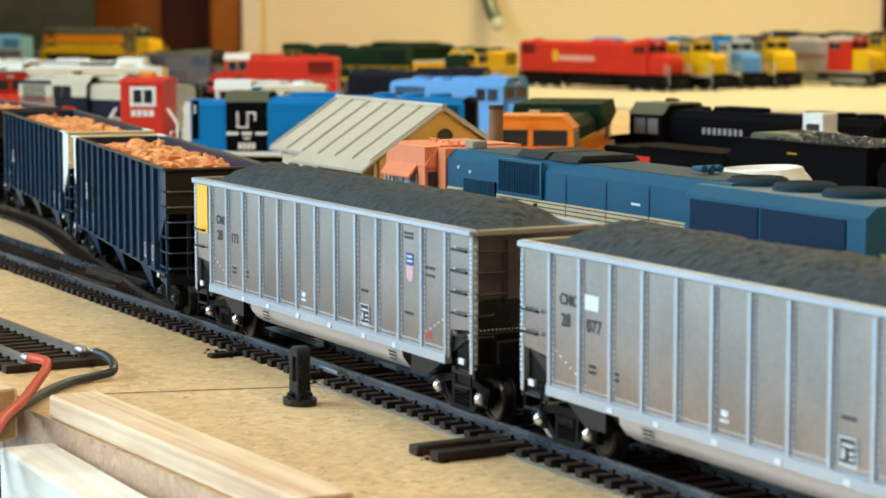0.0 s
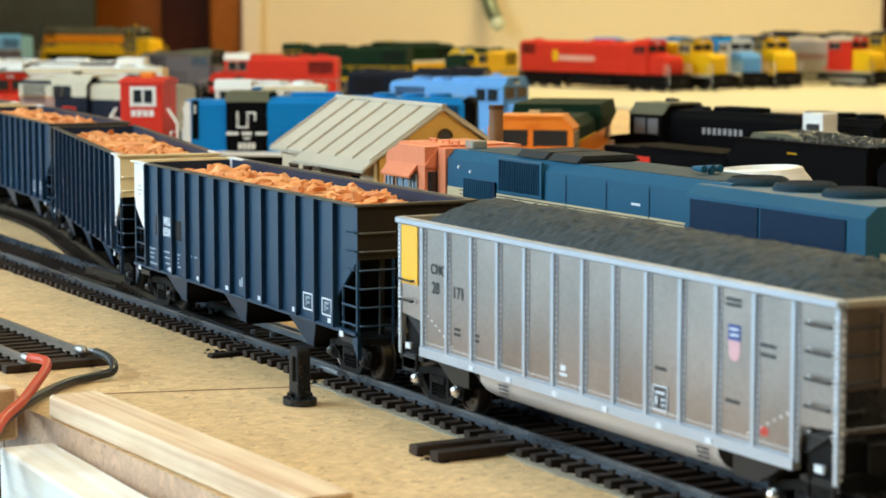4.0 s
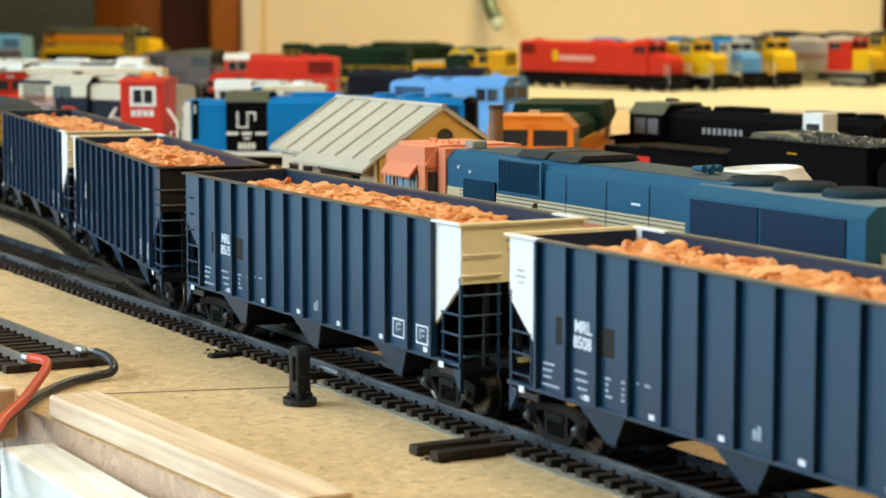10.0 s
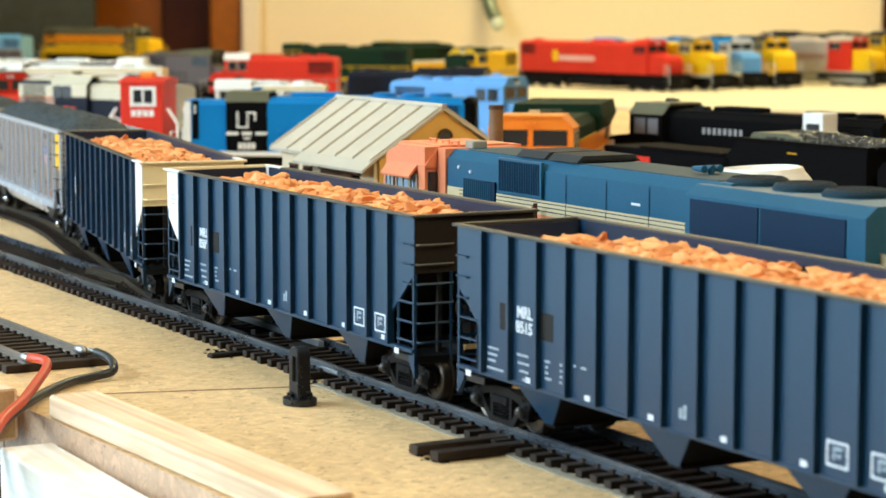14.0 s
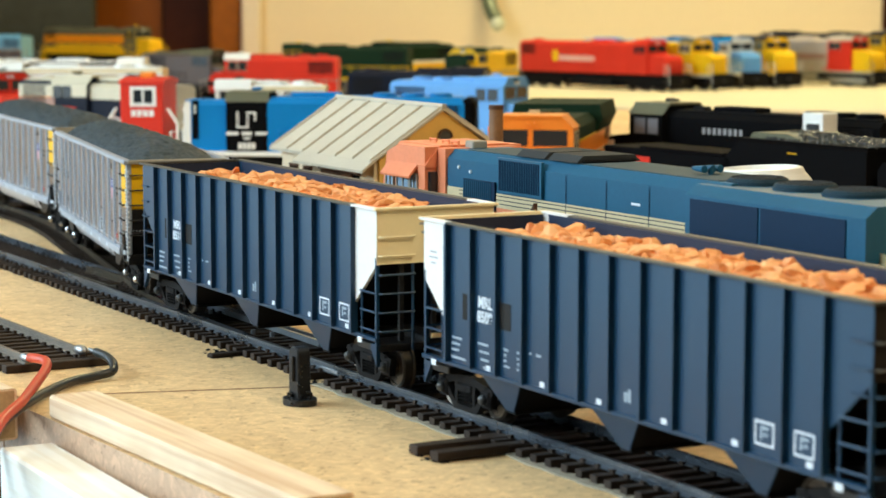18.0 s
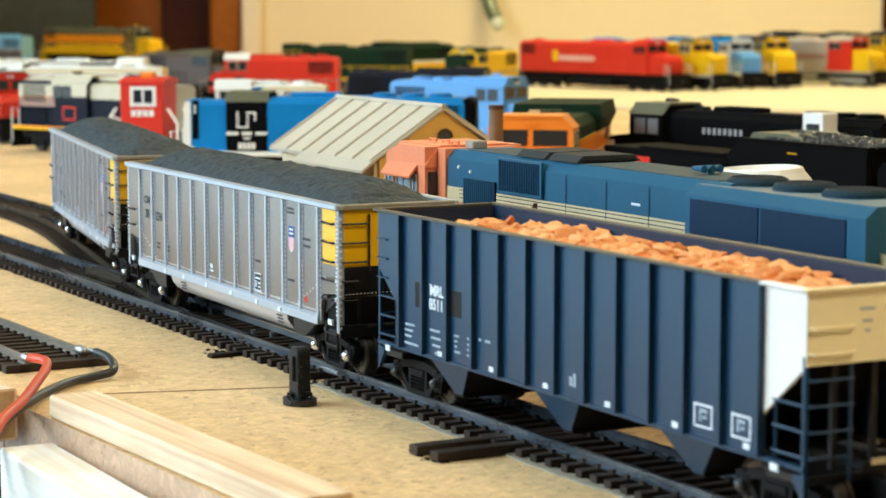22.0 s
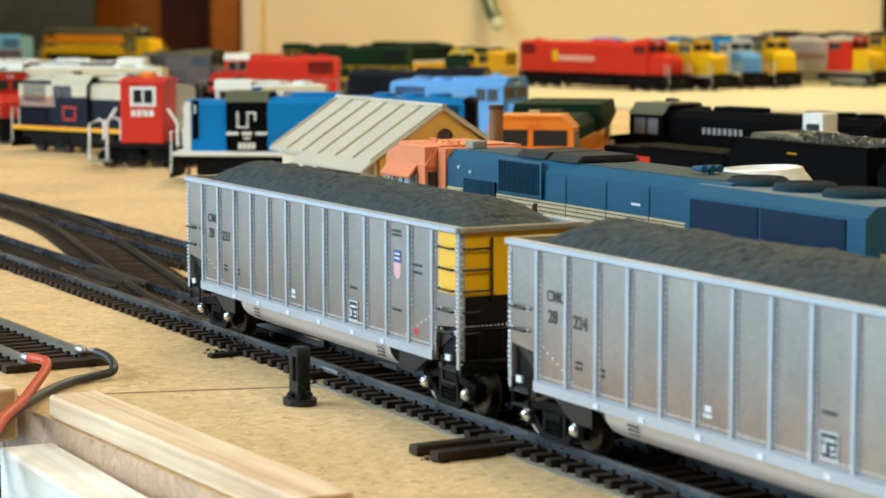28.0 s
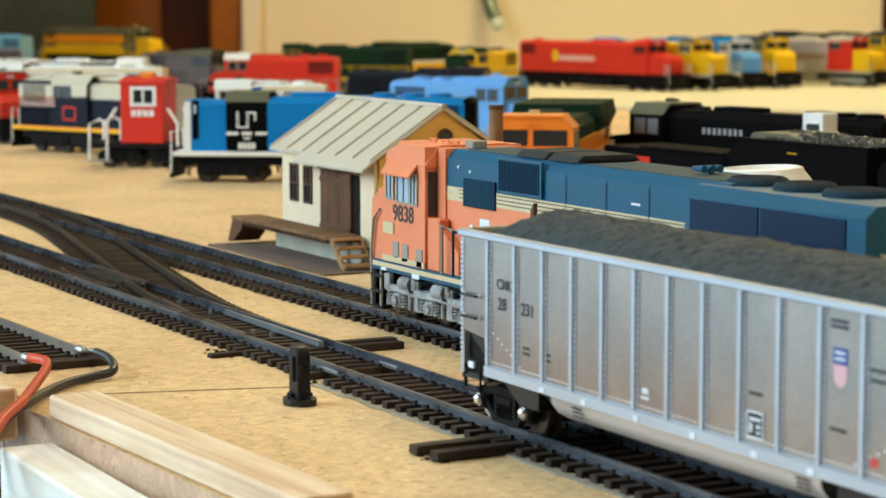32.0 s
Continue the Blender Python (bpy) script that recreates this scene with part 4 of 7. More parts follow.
def ballast_hopper():
    c = thing("stone_hopper", "dark blue ribbed hopper with one white end, carrying orange stone", "freight car", group="stone hoppers in the train")
    H, Y0, ZB, ZT = 86.0, 16.2, 13.2, 45.6
    for s in (-1, 1):
        bm = B()
        prism(bm, [(-73.2, ZB), (73.2, ZB), (73.2, ZT - 0.6), (-73.2, ZT - 0.6)], s * (Y0 - 0.6), s * (Y0 + 0.2), "y")
        part("side_sheet", bm, NAVY, c)
        rb = B()
        prism(rb, [(-0.62, s * (Y0 + 0.2)), (-0.5, s * (Y0 + 1.5)), (0.5, s * (Y0 + 1.5)), (0.62, s * (Y0 + 0.2))], ZB - 0.2, ZT - 0.6, "z")
        me = mesh_of("rib", rb, NAVY)
        for i in range(13):
            piece("rib", me, c, -73 + 12.17 * i, 0, 0)
        for e in (-1, 1):
            bm = B()
            prism(bm, [(e * 73.2, ZT - 0.6), (e * H, ZT - 0.6), (e * H, 31.4), (e * 73.2, 20.8)], s * (Y0 - 0.6), s * (Y0 + 0.2), "y")
            part("corner_panel", bm, WHITE if e < 0 else NAVY, c, "white corner panel" if e < 0 else "")
            bm = B()
            box(bm, e * (H - 0.5) - 0.45, e * (H - 0.5) + 0.45, s * (Y0 - 0.2) - 0.45, s * (Y0 - 0.2) + 0.45, 8.8, 33.2, 0.1)
            part("corner_post", bm, NAVY, c)
            for z in (14.8, 19.5, 24.2):
                part("side_rung", tube(B(), [(e * 76.4, s * (Y0 + 0.1), z), (e * (H - 0.6), s * (Y0 + 0.1), z)], 0.32, 5), NAVY, c)
            if e > 0:
                for z in (28.9, 33.6, 38.3):
                    part("side_rung", grab(B(), (80.6, s * (Y0 + 0.2), z), (H - 0.4, s * (Y0 + 0.2), z), (0, s * 0.5, 0), 0.22), NAVY, c)
            part("side_ladder_rail", tube(B(), [(e * 76.8, s * (Y0 - 0.1), 12.4), (e * 76.8, s * (Y0 - 0.1), 24.6)], 0.34, 5), NAVY, c)
            for z in (14.8, 19.5, 24.2, 28.9, 33.6, 38.3):
                rung = tube(B(), [(e * (H + 0.2), s * 15.9, z), (e * (H + 1.0), s * 15.4, z), (e * (H + 1.0), s * 6.4, z), (e * (H + 0.2), s * 6.0, z)], 0.3, 5)
                part("end_rung", rung, CREAM_WARM_LIT if e < 0 and z > 31 else RIM_GREY if z > 31 else NAVY, c)
            part("ladder_rail", tube(B(), [(e * (H + 0.3), s * 6.6, 9), (e * (H + 0.3), s * 6.6, 31.5)], 0.4, 5), NAVY, c)
            bm = B()
            prism(bm, [(e * H, 6.0), (e * (H - 3.2), 10.2), (e * (H - 3.2), 11.6), (e * H, 11.6)], s * (Y0 - 0.3) - 0.5, s * (Y0 - 0.3) + 0.6, "y")
            part("jacking_bracket", bm, NAVY, c)
            bm = B()
            box(bm, e * 78.6 - 1.2, e * 78.6 + 1.2, s * (Y0 + 1.35) - 0.1, s * (Y0 + 1.35) + 0.1, 11.4, 12.8)
            part("pale_plate", bm, PALE_INK, c)
        bm = B()
        box(bm, -H, H, min(s * (Y0 - 0.8), s * (Y0 + 0.9)), max(s * (Y0 - 0.8), s * (Y0 + 0.55)), 12.2, 13.2, 0.15)
        part("side_sill", bm, NAVY, c)
        bm = B()
        box(bm, -73.0, H + 0.5, min(s * (Y0 - 0.8), s * (Y0 + 1.3)), max(s * (Y0 - 0.8), s * (Y0 + 1.3)), ZT - 0.65, ZT - 0.05, 0.15)
        part("top_rim", bm, RIM_GREY, c, "worn grey top rim")
        bm = B()
        box(bm, -H - 0.5, -73.0, min(s * (Y0 - 0.8), s * (Y0 + 1.3)), max(s * (Y0 - 0.8), s * (Y0 + 1.3)), ZT - 0.65, ZT - 0.05, 0.15)
        part("top_rim", bm, WHITE, c, "white end of the top rim")
        bm = B()
        prism(bm, [(s * (Y0 - 0.62), 30), (s * (Y0 - 0.62), ZT - 0.6), (s * (Y0 - 0.8), ZT - 0.6), (s * (Y0 - 0.8), 30)], -82, 82, "x")
        part("lining", bm, NAVY_IN, c)
    for e in (-1, 1):
        white = e < 0
        bm = B()
        box(bm, e * (H + 0.4) - 0.8, e * (H + 0.4) + 0.8, -Y0 - 1.15, Y0 + 1.15, ZT - 0.75, ZT, 0.2)
        part("end_rim", bm, CREAM_WARM_LIT if white else RIM_GREY, c)
        bm = B()
        box(bm, e * (H - 0.4) - 0.5, e * (H - 0.4) + 0.5, -Y0, Y0, 31.5, ZT - 0.6)
        part("end_panel", bm, CREAM_WARM_LIT if white else DARK_END, c, "white upper end panel, warm light painted in as cream" if white else "dark upper end panel, browned by painted warm light")
        bm = B()
        box(bm, e * (H - 1.15) - 0.2, e * (H - 1.15) + 0.2, -Y0 + 0.7, Y0 - 0.7, 34, ZT - 0.8)
        part("end_lining", bm, NAVY_IN, c)
        if white:
            for k, z in enumerate((40.9, 38.7, 36.9)):
                bm = B()
                box(bm, e * (H + 0.12) - 0.06, e * (H + 0.12) + 0.06, -4.6 + k * 0.6, -1.2 - k * 0.5, z, z + 0.6)
                box(bm, e * (H + 0.12) - 0.06, e * (H + 0.12) + 0.06, 1.2 + k * 0.5, 4.6 - k * 0.6, z, z + 0.6)
                part("lettering_bar", bm, GREY_INK, c)
        bm = B()
        prism(bm, [(e * (H - 0.8), 40.0), (e * 50, 13.0), (e * 50, 11.6), (e * 52, 11.6), (e * (H - 0.8), 36.5)], -15.5, 15.5, "y")
        part("slope_sheet", bm, BLACK_MATT, c)
        bm = B()
        for y in (-9, 0, 9):
            prism(bm, [(e * (H - 2), 32), (e * (H - 1), 32), (e * (H - 1), 12), (e * (H - 2), 12)], y - 0.6, y + 0.6, "y")
        box(bm, e * 80 - 6, e * 80 + 6, -16, 16, 9.6, 11.4, 0.2)
        part("end_frame", bm, BLACK, c)
        bm = B()
        box(bm, e * (H + 0.6) - 0.2, e * (H + 0.6) + 0.2, -3.2, 1.6, 12.4, 13.6)
        part("end_plate", bm, CREAM_WARM_LIT, c)
    # hand brake wheel on the dark end
    bm = B()
    ring = [(H + 3.2, -3.5 + 3.2 * math.cos(a), 23 + 3.2 * math.sin(a)) for a in (2 * math.pi * q / 20 for q in range(21))]
    tube(bm, ring, 0.3, 5)
    for q in range(3):
        a = q * 2.094
        tube(bm, [(H + 3.2, -3.5, 23), (H + 3.2, -3.5 + 3.2 * math.cos(a), 23 + 3.2 * math.sin(a))], 0.22, 5)
    cyl(bm, H + 1.4, -3.5, 23, 0.5, 4.0, "x", 8)
    part("brake_wheel", bm, BLACK, c, "black spoked hand brake wheel")
    part("brake_cylinder", cyl(B(), H - 4.5, 4, 18.5, 3.0, 9.0, "y", 16), BLACK, c, "black brake cylinder", True)
    # V-shaped outlet bays: top corners on the sides, a narrow foot set inwards
    def v_bay(half, ytop, yfoot):
        b2 = B()
        top_v = [b2.verts.new(p) for p in ((-half, -ytop, 12.3), (half, -ytop, 12.3), (half, ytop, 12.3), (-half, ytop, 12.3))]
        foot_v = [b2.verts.new(p) for p in ((-1.6, -yfoot, 5.0), (1.6, -yfoot, 5.0), (1.6, yfoot, 5.0), (-1.6, yfoot, 5.0))]
        b2.faces.new(top_v)
        b2.faces.new(foot_v[::-1])
        for q in range(4):
            b2.faces.new((top_v[q], foot_v[q], foot_v[(q + 1) % 4], top_v[(q + 1) % 4]))
        bmesh.ops.recalc_face_normals(b2, faces=b2.faces)
        return b2
    bay = v_bay(9.0, 15.8, 13.2)
    box(bay, -2.2, 2.2, -13.4, 13.4, 4.2, 5.2, 0.2)
    # core black, so the bays' end faces carry painted shade; cheeks stay blue
    bay_me = mesh_of("outlet_bay", bay, BLACK_MATT)
    cheeks = {}
    for s in (-1, 1):
        b2 = B()
        v = [b2.verts.new(p) for p in ((-9.3, s * 16.2, 12.3), (9.3, s * 16.2, 12.3), (1.7, s * 13.6, 4.8), (-1.7, s * 13.6, 4.8), (-9.3, s * 15.9, 12.3), (9.3, s * 15.9, 12.3), (1.7, s * 13.3, 4.8), (-1.7, s * 13.3, 4.8))]
        for f in ((0, 1, 2, 3), (7, 6, 5, 4), (0, 4, 5, 1), (1, 5, 6, 2), (2, 6, 7, 3), (3, 7, 4, 0)):
            b2.faces.new([v[q] for q in f])
        bmesh.ops.recalc_face_normals(b2, faces=b2.faces)
        cheeks[s] = mesh_of("bay_cheek", b2, NAVY)
    for x in (-48.5, 0.8, 49.5):
        piece("outlet_bay", bay_me, c, x, 0, 0)
        for s in (-1, 1):
            piece("bay_cheek", cheeks[s], c, x, 0, 0)
    # underside of the sloping floor as a black sheet, painting the cavity's shade
    part("floor_sheet", box(B(), -66, 66, -15.6, 15.6, 12.4, 13.0), BLACK_MATT, c)
    bm = B()
    box(bm, -H, H, -3, 3, 9.4, 13.0, 0.3)
    part("centre_sill", bm, BLACK, c)
    couplers(c, H, BLACK)
    for x in (-72.6, 72.6):
        freight_truck(c, x, DULL_CAP, 1.25)
    # stone load: a bed and loose lumps
    rng = random.Random(11)
    bm = B()
    nx, ny = 60, 14
    grid = []

    def top(x, y):
        ends = max(0.0, min(1.0, (78 - abs(x)) / 22.0))
        return 38.8 + 2.6 * math.sin(ends * math.pi / 2) + 1.3 * (1 - (y / 15.5) ** 2) + 1.5 * noise.noise(Vector((x * 0.06, y * 0.1, 5)))
    for i in range(nx + 1):
        grid.append([bm.verts.new((-80 + 160 * i / nx, -15.3 + 30.6 * j / ny, top(-80 + 160 * i / nx, -15.3 + 30.6 * j / ny) - 1.0)) for j in range(ny + 1)])
    for i in range(nx):
        for j in range(ny):
            bm.faces.new((grid[i][j], grid[i + 1][j], grid[i + 1][j + 1], grid[i][j + 1]))
    base = B()
    bmesh.ops.create_icosphere(base, subdivisions=2, radius=1)
    verts = [v.co.copy() for v in base.verts]
    faces = [[v.index for v in f.verts] for f in base.faces]
    base.free()
    for k in range(1150):
        x, y = rng.uniform(-77, 77), rng.uniform(-13.2, 13.2)
        r = rng.uniform(1.0, 1.7) if rng.random() < 0.7 else rng.uniform(1.7, 2.7)
        m = Matrix.Translation((x, y, top(x, y) + rng.uniform(-0.7, 0.5))) @ Euler((rng.gauss(0, 0.32), rng.gauss(0, 0.32), rng.uniform(0, 6))).to_matrix().to_4x4() @ Matrix.Diagonal((r * rng.uniform(1.0, 1.9), r, r * rng.uniform(0.35, 0.65), 1))
        ox = Vector((rng.uniform(0, 40), rng.uniform(0, 40), rng.uniform(0, 40)))
        vs = [bm.verts.new(m @ (v * (1.0 + 0.55 * noise.noise(v * 1.3 + ox)))) for v in verts]
        for v in vs:
            v.co.y = max(-15.1, min(15.1, v.co.y))
        for f in faces:
            bm.faces.new([vs[i] for i in f])
    ob = part("stone_load", bm, ROCK, c, "loose orange-brown crushed stone")
    ob["kind"] = "stuff"
    for s, rz in ((-1, 0.0), (1, math.pi)):
        def bar(mt, x0, x1, z0, z1, nm="lettering_bar", lift=0.22):
            b2 = B()
            xs, y0 = sorted((-s * x0, -s * x1)), s * (Y0 + lift)
            box(b2, xs[0], xs[1], min(y0, y0 + s * 0.06), max(y0, y0 + s * 0.06), z0, z1)
            return part(nm, b2, mt, c)
        bar(PATCH, -66.1, -61.6, 23.7, 29.7, "number_patch")
        bar(PATCH, -48.2, -43.0, 23.7, 29.7, "number_patch")
        for x0, x1, z in ((-71.4, -66.6, 19.4), (-71.6, -67.4, 17.8), (-71.5, -68.0, 16.2), (-71.8, -64.5, 14.2), (-58.6, -53.6, 19.6), (-58.0, -53.2, 17.6), (-57.2, -53.4, 15.6), (-56.0, -53.4, 13.6), (-46.4, -44.2, 19.8), (-46.2, -45.0, 18.4), (-46.2, -45.0, 17.0), (-46.2, -43.6, 15.6), (-40.2, -38.9, 19.9), (-40.0, -39.0, 18.4), (-40.0, -39.0, 17.0), (-40.2, -38.8, 15.6), (-34.6, -33.6, 20.6), (-31.6, -29.4, 20.6)):
            bar(FAINT_INK, x0, x1, 13.6 + (z - 13.6) * 0.88, 14.15 + (z - 13.6) * 0.88)
        for x in (-53.6, -28.9, -5.0, 20.0, 44.7, 68.4):
            bar(PALE_INK, x - 1.0, x + 1.0, 13.4, 14.6, "pale_plate")
        for x0 in (51.2, 63.6):
            for q in ((x0, x0 + 6.2, 19.2, 19.65), (x0, x0 + 6.2, 15.0, 15.45), (x0, x0 + 0.45, 15.45, 19.2), (x0 + 5.75, x0 + 6.2, 15.45, 19.2)):
                bar(PALE_INK, *q, nm="data_frame")
            bar(FAINT_INK, x0 + 1.8, x0 + 4.4, 18.0, 18.7, "data_mark")
            bar(FAINT_INK, x0 + 1.8, x0 + 2.4, 16.2, 18.0, "data_mark")
            bar(FAINT_INK, x0 + 2.9, x0 + 4.2, 16.8, 17.4, "data_mark")
        bar(FAINT_INK, 5.0, 6.1, 15.6, 17.6, "stencil_mark")
        bar(FAINT_INK, 6.5, 7.5, 15.6, 18.4, "stencil_mark")
        if s < 0:
            for x0, x1, z in ((-82.6, -79.4, 37.6), (-83.2, -78.8, 36.3), (-82.2, -79.8, 35.0)):
                bar(GREY_INK, x0, x1, z, z + 0.4)
        text_part("reporting_mark", "MRL", 3.6, PALE_INK, c, s * 55.0, s * (Y0 + 0.32), 28.5, rz, bold=0.03)
    return c


def hopper_number(c, digits):
    for s, rz in ((-1, 0.0), (1, math.pi)):
        text_part("running_number", digits, 3.6, PALE_INK, c, s * 55.2, s * 16.52, 25.2, rz, bold=0.03)


GONDOLA = coal_gondola()
HOPPER = ballast_hopper()
GONDOLA_TURNED = copy_thing(GONDOLA, pose(0, 0, 0, 0, 0, 180))
G3, G4 = copy_thing(GONDOLA, pose(0, 0, 0)), copy_thing(GONDOLA, pose(0, 0, 0))
HX = copy_thing(HOPPER, pose(0, 0, 0))
HY, HW = copy_thing(HOPPER, pose(0, 0, 0, 0, 0, 180)), copy_thing(HOPPER, pose(0, 0, 0, 0, 0, 180))
for car, digits in ((HX, "8508"), (HY, "8515"), (HOPPER, "8509"), (HW, "8511")):
    hopper_number(car, digits)
# one hopper of the four is a little shorter than the others
for ob in HOPPER.children:
    ob.location.x *= 0.966
    if not ob.name.startswith(("truck", "coupler")):
        ob.scale.x *= 0.966
gondola_number(GONDOLA, "077", True)
gondola_number(GONDOLA_TURNED, "171")
gondola_number(G3, "224")
gondola_number(G4, "231")

# the train: car, distance behind the first hopper, half a turn or not
TRAIN = [(GONDOLA, 193.7 + 192.0, 0), (GONDOLA_TURNED, 193.7, 1), (HX, 0.0, 0), (HY, -194.7, 1), (HOPPER, -385.4, 0), (HW, -579.3, 1), (G3, -771.8, 0), (G4, -965.0, 0)]


# ---- the standing diesels ----
def six_wheel_truck(loco, x, base, axles, gap, colour, wide=12.2):
    half = gap * (axles - 1) / 2
    bm = B()
    for s in (-1, 1):
        y = s * wide
        prism(bm, [(-half - 5, 8.6), (-half - 3, 10.6), (half + 3, 10.6), (half + 5, 8.6), (half + 5, 5.6), (half + 2.4, 5.0), (half + 1, 3.6), (-half - 1, 3.6), (-half - 2.4, 5.0), (-half - 5, 5.6)], y - 0.8, y + 0.8, "y")
        for i in range(axles):
            k = -half + gap * i
            box(bm, k - 2.4, k + 2.4, y + s * 0.6 - 0.8, y + s * 0.6 + 0.8, 3.6, 8.4, 0.4)
            cyl(bm, k, y + s * 1.6, 5.6, 1.5, 0.8, "y", 10)
            cyl(bm, k + gap * 0.35, y + s * 1.3, 6.0, 0.8, 4.4, "z", 8)
            cyl(bm, k - gap * 0.35, y + s * 1.3, 6.0, 0.8, 4.4, "z", 8)
        tube(bm, [(-half - 4, y + s * 1.4, 9.4), (0, y + s * 1.6, 8.8), (half + 4, y + s * 1.4, 9.4)], 0.5, 5)
    box(bm, -half - 2, half + 2, -wide + 1, wide - 1, 7, 11, 0.3)
    t = piece("truck", mesh_of("truck", bm, colour), loco, x, 0, base)
    for i in range(axles):
        piece("wheelset", WHEELS, t, -half + gap * i, 0, WHEEL_R + 0.2)
    return t


def diesel(name, label, x, y, rz, L=215.0, H=52.0, W=34.0, z=0.0, hood=None, roof=None, cab=None, nose=None, sill=None, truck=None, stripe=None, stripe_z=(26, 29), low=None, band=None, rails=None, style="hood", fans=3, group="diesels standing on the layout", patch=None, cab_len=22.0, axles=3, light=None, high_nose=False, top=None, cab_top=None, nose_front=None, side_glass=True, cab_mark=None, patch_x=(-0.16, 0.10), pilot=None, cab_roof=None, cab_at=None, top_z=None, rear_cap=None, letters=None, cab_panel=None, step_rails=None, sill_line=None, badge=None, wing=None, nose_bands=(), pane=None):
    """A diesel locomotive at 1:87: front to +x, origin under its middle."""
    hood = hood or BLACK
    roof, cab, sill, truck = roof or hood, cab or hood, sill or BLACK_MATT, truck or BLACK_MATT
    nose, rails, cab_roof = nose or cab, rails or sill, cab_roof or roof
    c = thing(name, label, "locomotive", x, y, z, rz, group)
    h2, w2 = L / 2, W / 2
    zs = 17.5
    hw = w2 - 5.2 if style == "hood" else w2 - 1.0
    ztop = H - 4.5
    cab_x1 = h2 - 8 - L * 0.11
    cab_x1 = cab_x1 if cab_at is None else cab_at
    cab_x0 = cab_x1 - cab_len
    rear = -h2 + 8
    bm = B()
    box(bm, -h2 + 2, h2 - 2, -w2, w2, zs - 2.6, zs, 0.3)
    part("walkway", bm, sill, c)
    for e in (-1, 1):
        bm = B()
        prism(bm, [(e * (h2 - 2.5), 2.8), (e * h2, 2.8), (e * (h2 - 0.4), zs + 1.2), (e * (h2 - 2.5), zs + 1.2)], -w2 + 0.5, w2 - 0.5, "y")
        part("pilot", bm, pilot or BLACK_MATT, c)
        bm = B()
        box(bm, e * (h2 + 1.6) - 2.4, e * (h2 + 1.6) + 2.4, -1.8, 1.8, 9, 12.4, 0.6)
        part("coupler", bm, BLACK, c)
    bm = B()
    prism(bm, [(-w2 + 4, 14.8), (-w2 + 2, 12.5), (-w2 + 2.5, 6), (-w2 + 6, 4), (w2 - 6, 4), (w2 - 2.5, 6), (w2 - 2, 12.5), (w2 - 4, 14.8)], -L * 0.13, L * 0.14, "x")
    part("fuel_tank", bm, truck, c)
    gap = 21.0 if axles == 3 else 30.0
    part("underframe", box(B(), -h2 + 6, h2 - 6, -w2 + 5, w2 - 5, 9.5, zs - 2.7, 0.3), BLACK_MATT, c)
    for tx in (-h2 + 8 + (34 if axles == 3 else 25), h2 - 8 - (34 if axles == 3 else 25)):
        six_wheel_truck(c, tx, 0, axles, gap * (L / 215.0) ** 0.5, truck)
    # long hood, its roof and the bands of paint
    bm = B()
    prism(bm, [(-hw, zs), (-hw, ztop - 2.5), (-hw + 2.8, ztop), (hw - 2.8, ztop), (hw, ztop - 2.5), (hw, zs)], rear, cab_x0, "x")
    part("long_hood", bm, hood, c)
    bm = B()
    prism(bm, [(-hw + 2.6, ztop - 0.2), (-hw + 3.4, ztop + 0.9), (hw - 3.4, ztop + 0.9), (hw - 2.6, ztop - 0.2)], rear + 3, cab_x0 - 2, "x")
    part("hood_roof", bm, roof, c)
    for s in (-1, 1):
        yy = s * hw
        def strip(mt, nm, x0, x1, z0, z1, lift=0.12):
            b2 = B()
            box(b2, x0, x1, min(yy, yy + s * lift), max(yy, yy + s * lift), z0, z1)
            return part(nm, b2, mt, c)
        if low:
            strip(low, "lower_band", rear + 0.2, cab_x0 - 0.2, zs + 0.2, stripe_z[0], 0.1)
        if stripe:
            strip(stripe, "stripe", rear + 0.2, cab_x0 - 0.2, *stripe_z)
        if patch:
            strip(patch, "lettering_bar", L * patch_x[0], L * patch_x[1], 30.5, 36.5, 0.2)
        if badge:
            strip(badge, "badge", L * patch_x[0] - 11, L * patch_x[0] - 2, 30, 42, 0.2)
        if sill_line:
            ysl = s * (w2 + 0.08)
            part("sill_line", box(B(), -h2 + 2, h2 - 2, min(ysl, s * w2), max(ysl, s * w2), zs - 1.1, zs), sill_line, c)
        if top:
            strip(top, "upper_band", rear + 0.2, cab_x0 - 0.2, stripe_z[1], top_z or ztop - 2.6, 0.14)
        if letters:
            for k in range(8):
                strip(letters, "lettering_bar", -5 + k * 3.4, -5 + k * 3.4 + 1.5, 36.6, 39.6, 0.32)
        n_doors = 7
        for i in range(n_doors):
            x0 = rear + 30 + (cab_x0 - rear - 36) * i / n_doors
            b2 = B()
            box(b2, x0, x0 + (cab_x0 - rear - 36) / n_doors - 1.2, min(yy, yy + s * 0.28), max(yy, yy + s * 0.28), zs + 1.5, zs + 12, 0.1)
            part("hood_door", b2, low or hood, c)
        b2 = B()
        for k in range(9):
            box(b2, rear + 4, rear + 26, min(yy, yy + s * 0.35), max(yy, yy + s * 0.35), ztop - 14 + k * 1.25, ztop - 13.3 + k * 1.25)
        g = part("grille", b2, BLACK_MATT, c, "dark radiator grille")
        g["kind"] = "stuff"
        # handrail
        b2 = B()
        ys = s * (w2 - 0.7)
        xs = [rear + (cab_x0 - rear - 6) * i / 7 for i in range(8)]
        tube(b2, [(xs[0], ys, zs + 11.5), (xs[-1], ys, zs + 11.5)], 0.4, 5)
        rail = part("handrail", b2, rails, c)
        post = mesh_of("stanchion", tube(B(), [(0, 0, zs - 1), (0, 0, zs + 11.5)], 0.4, 5), rails)
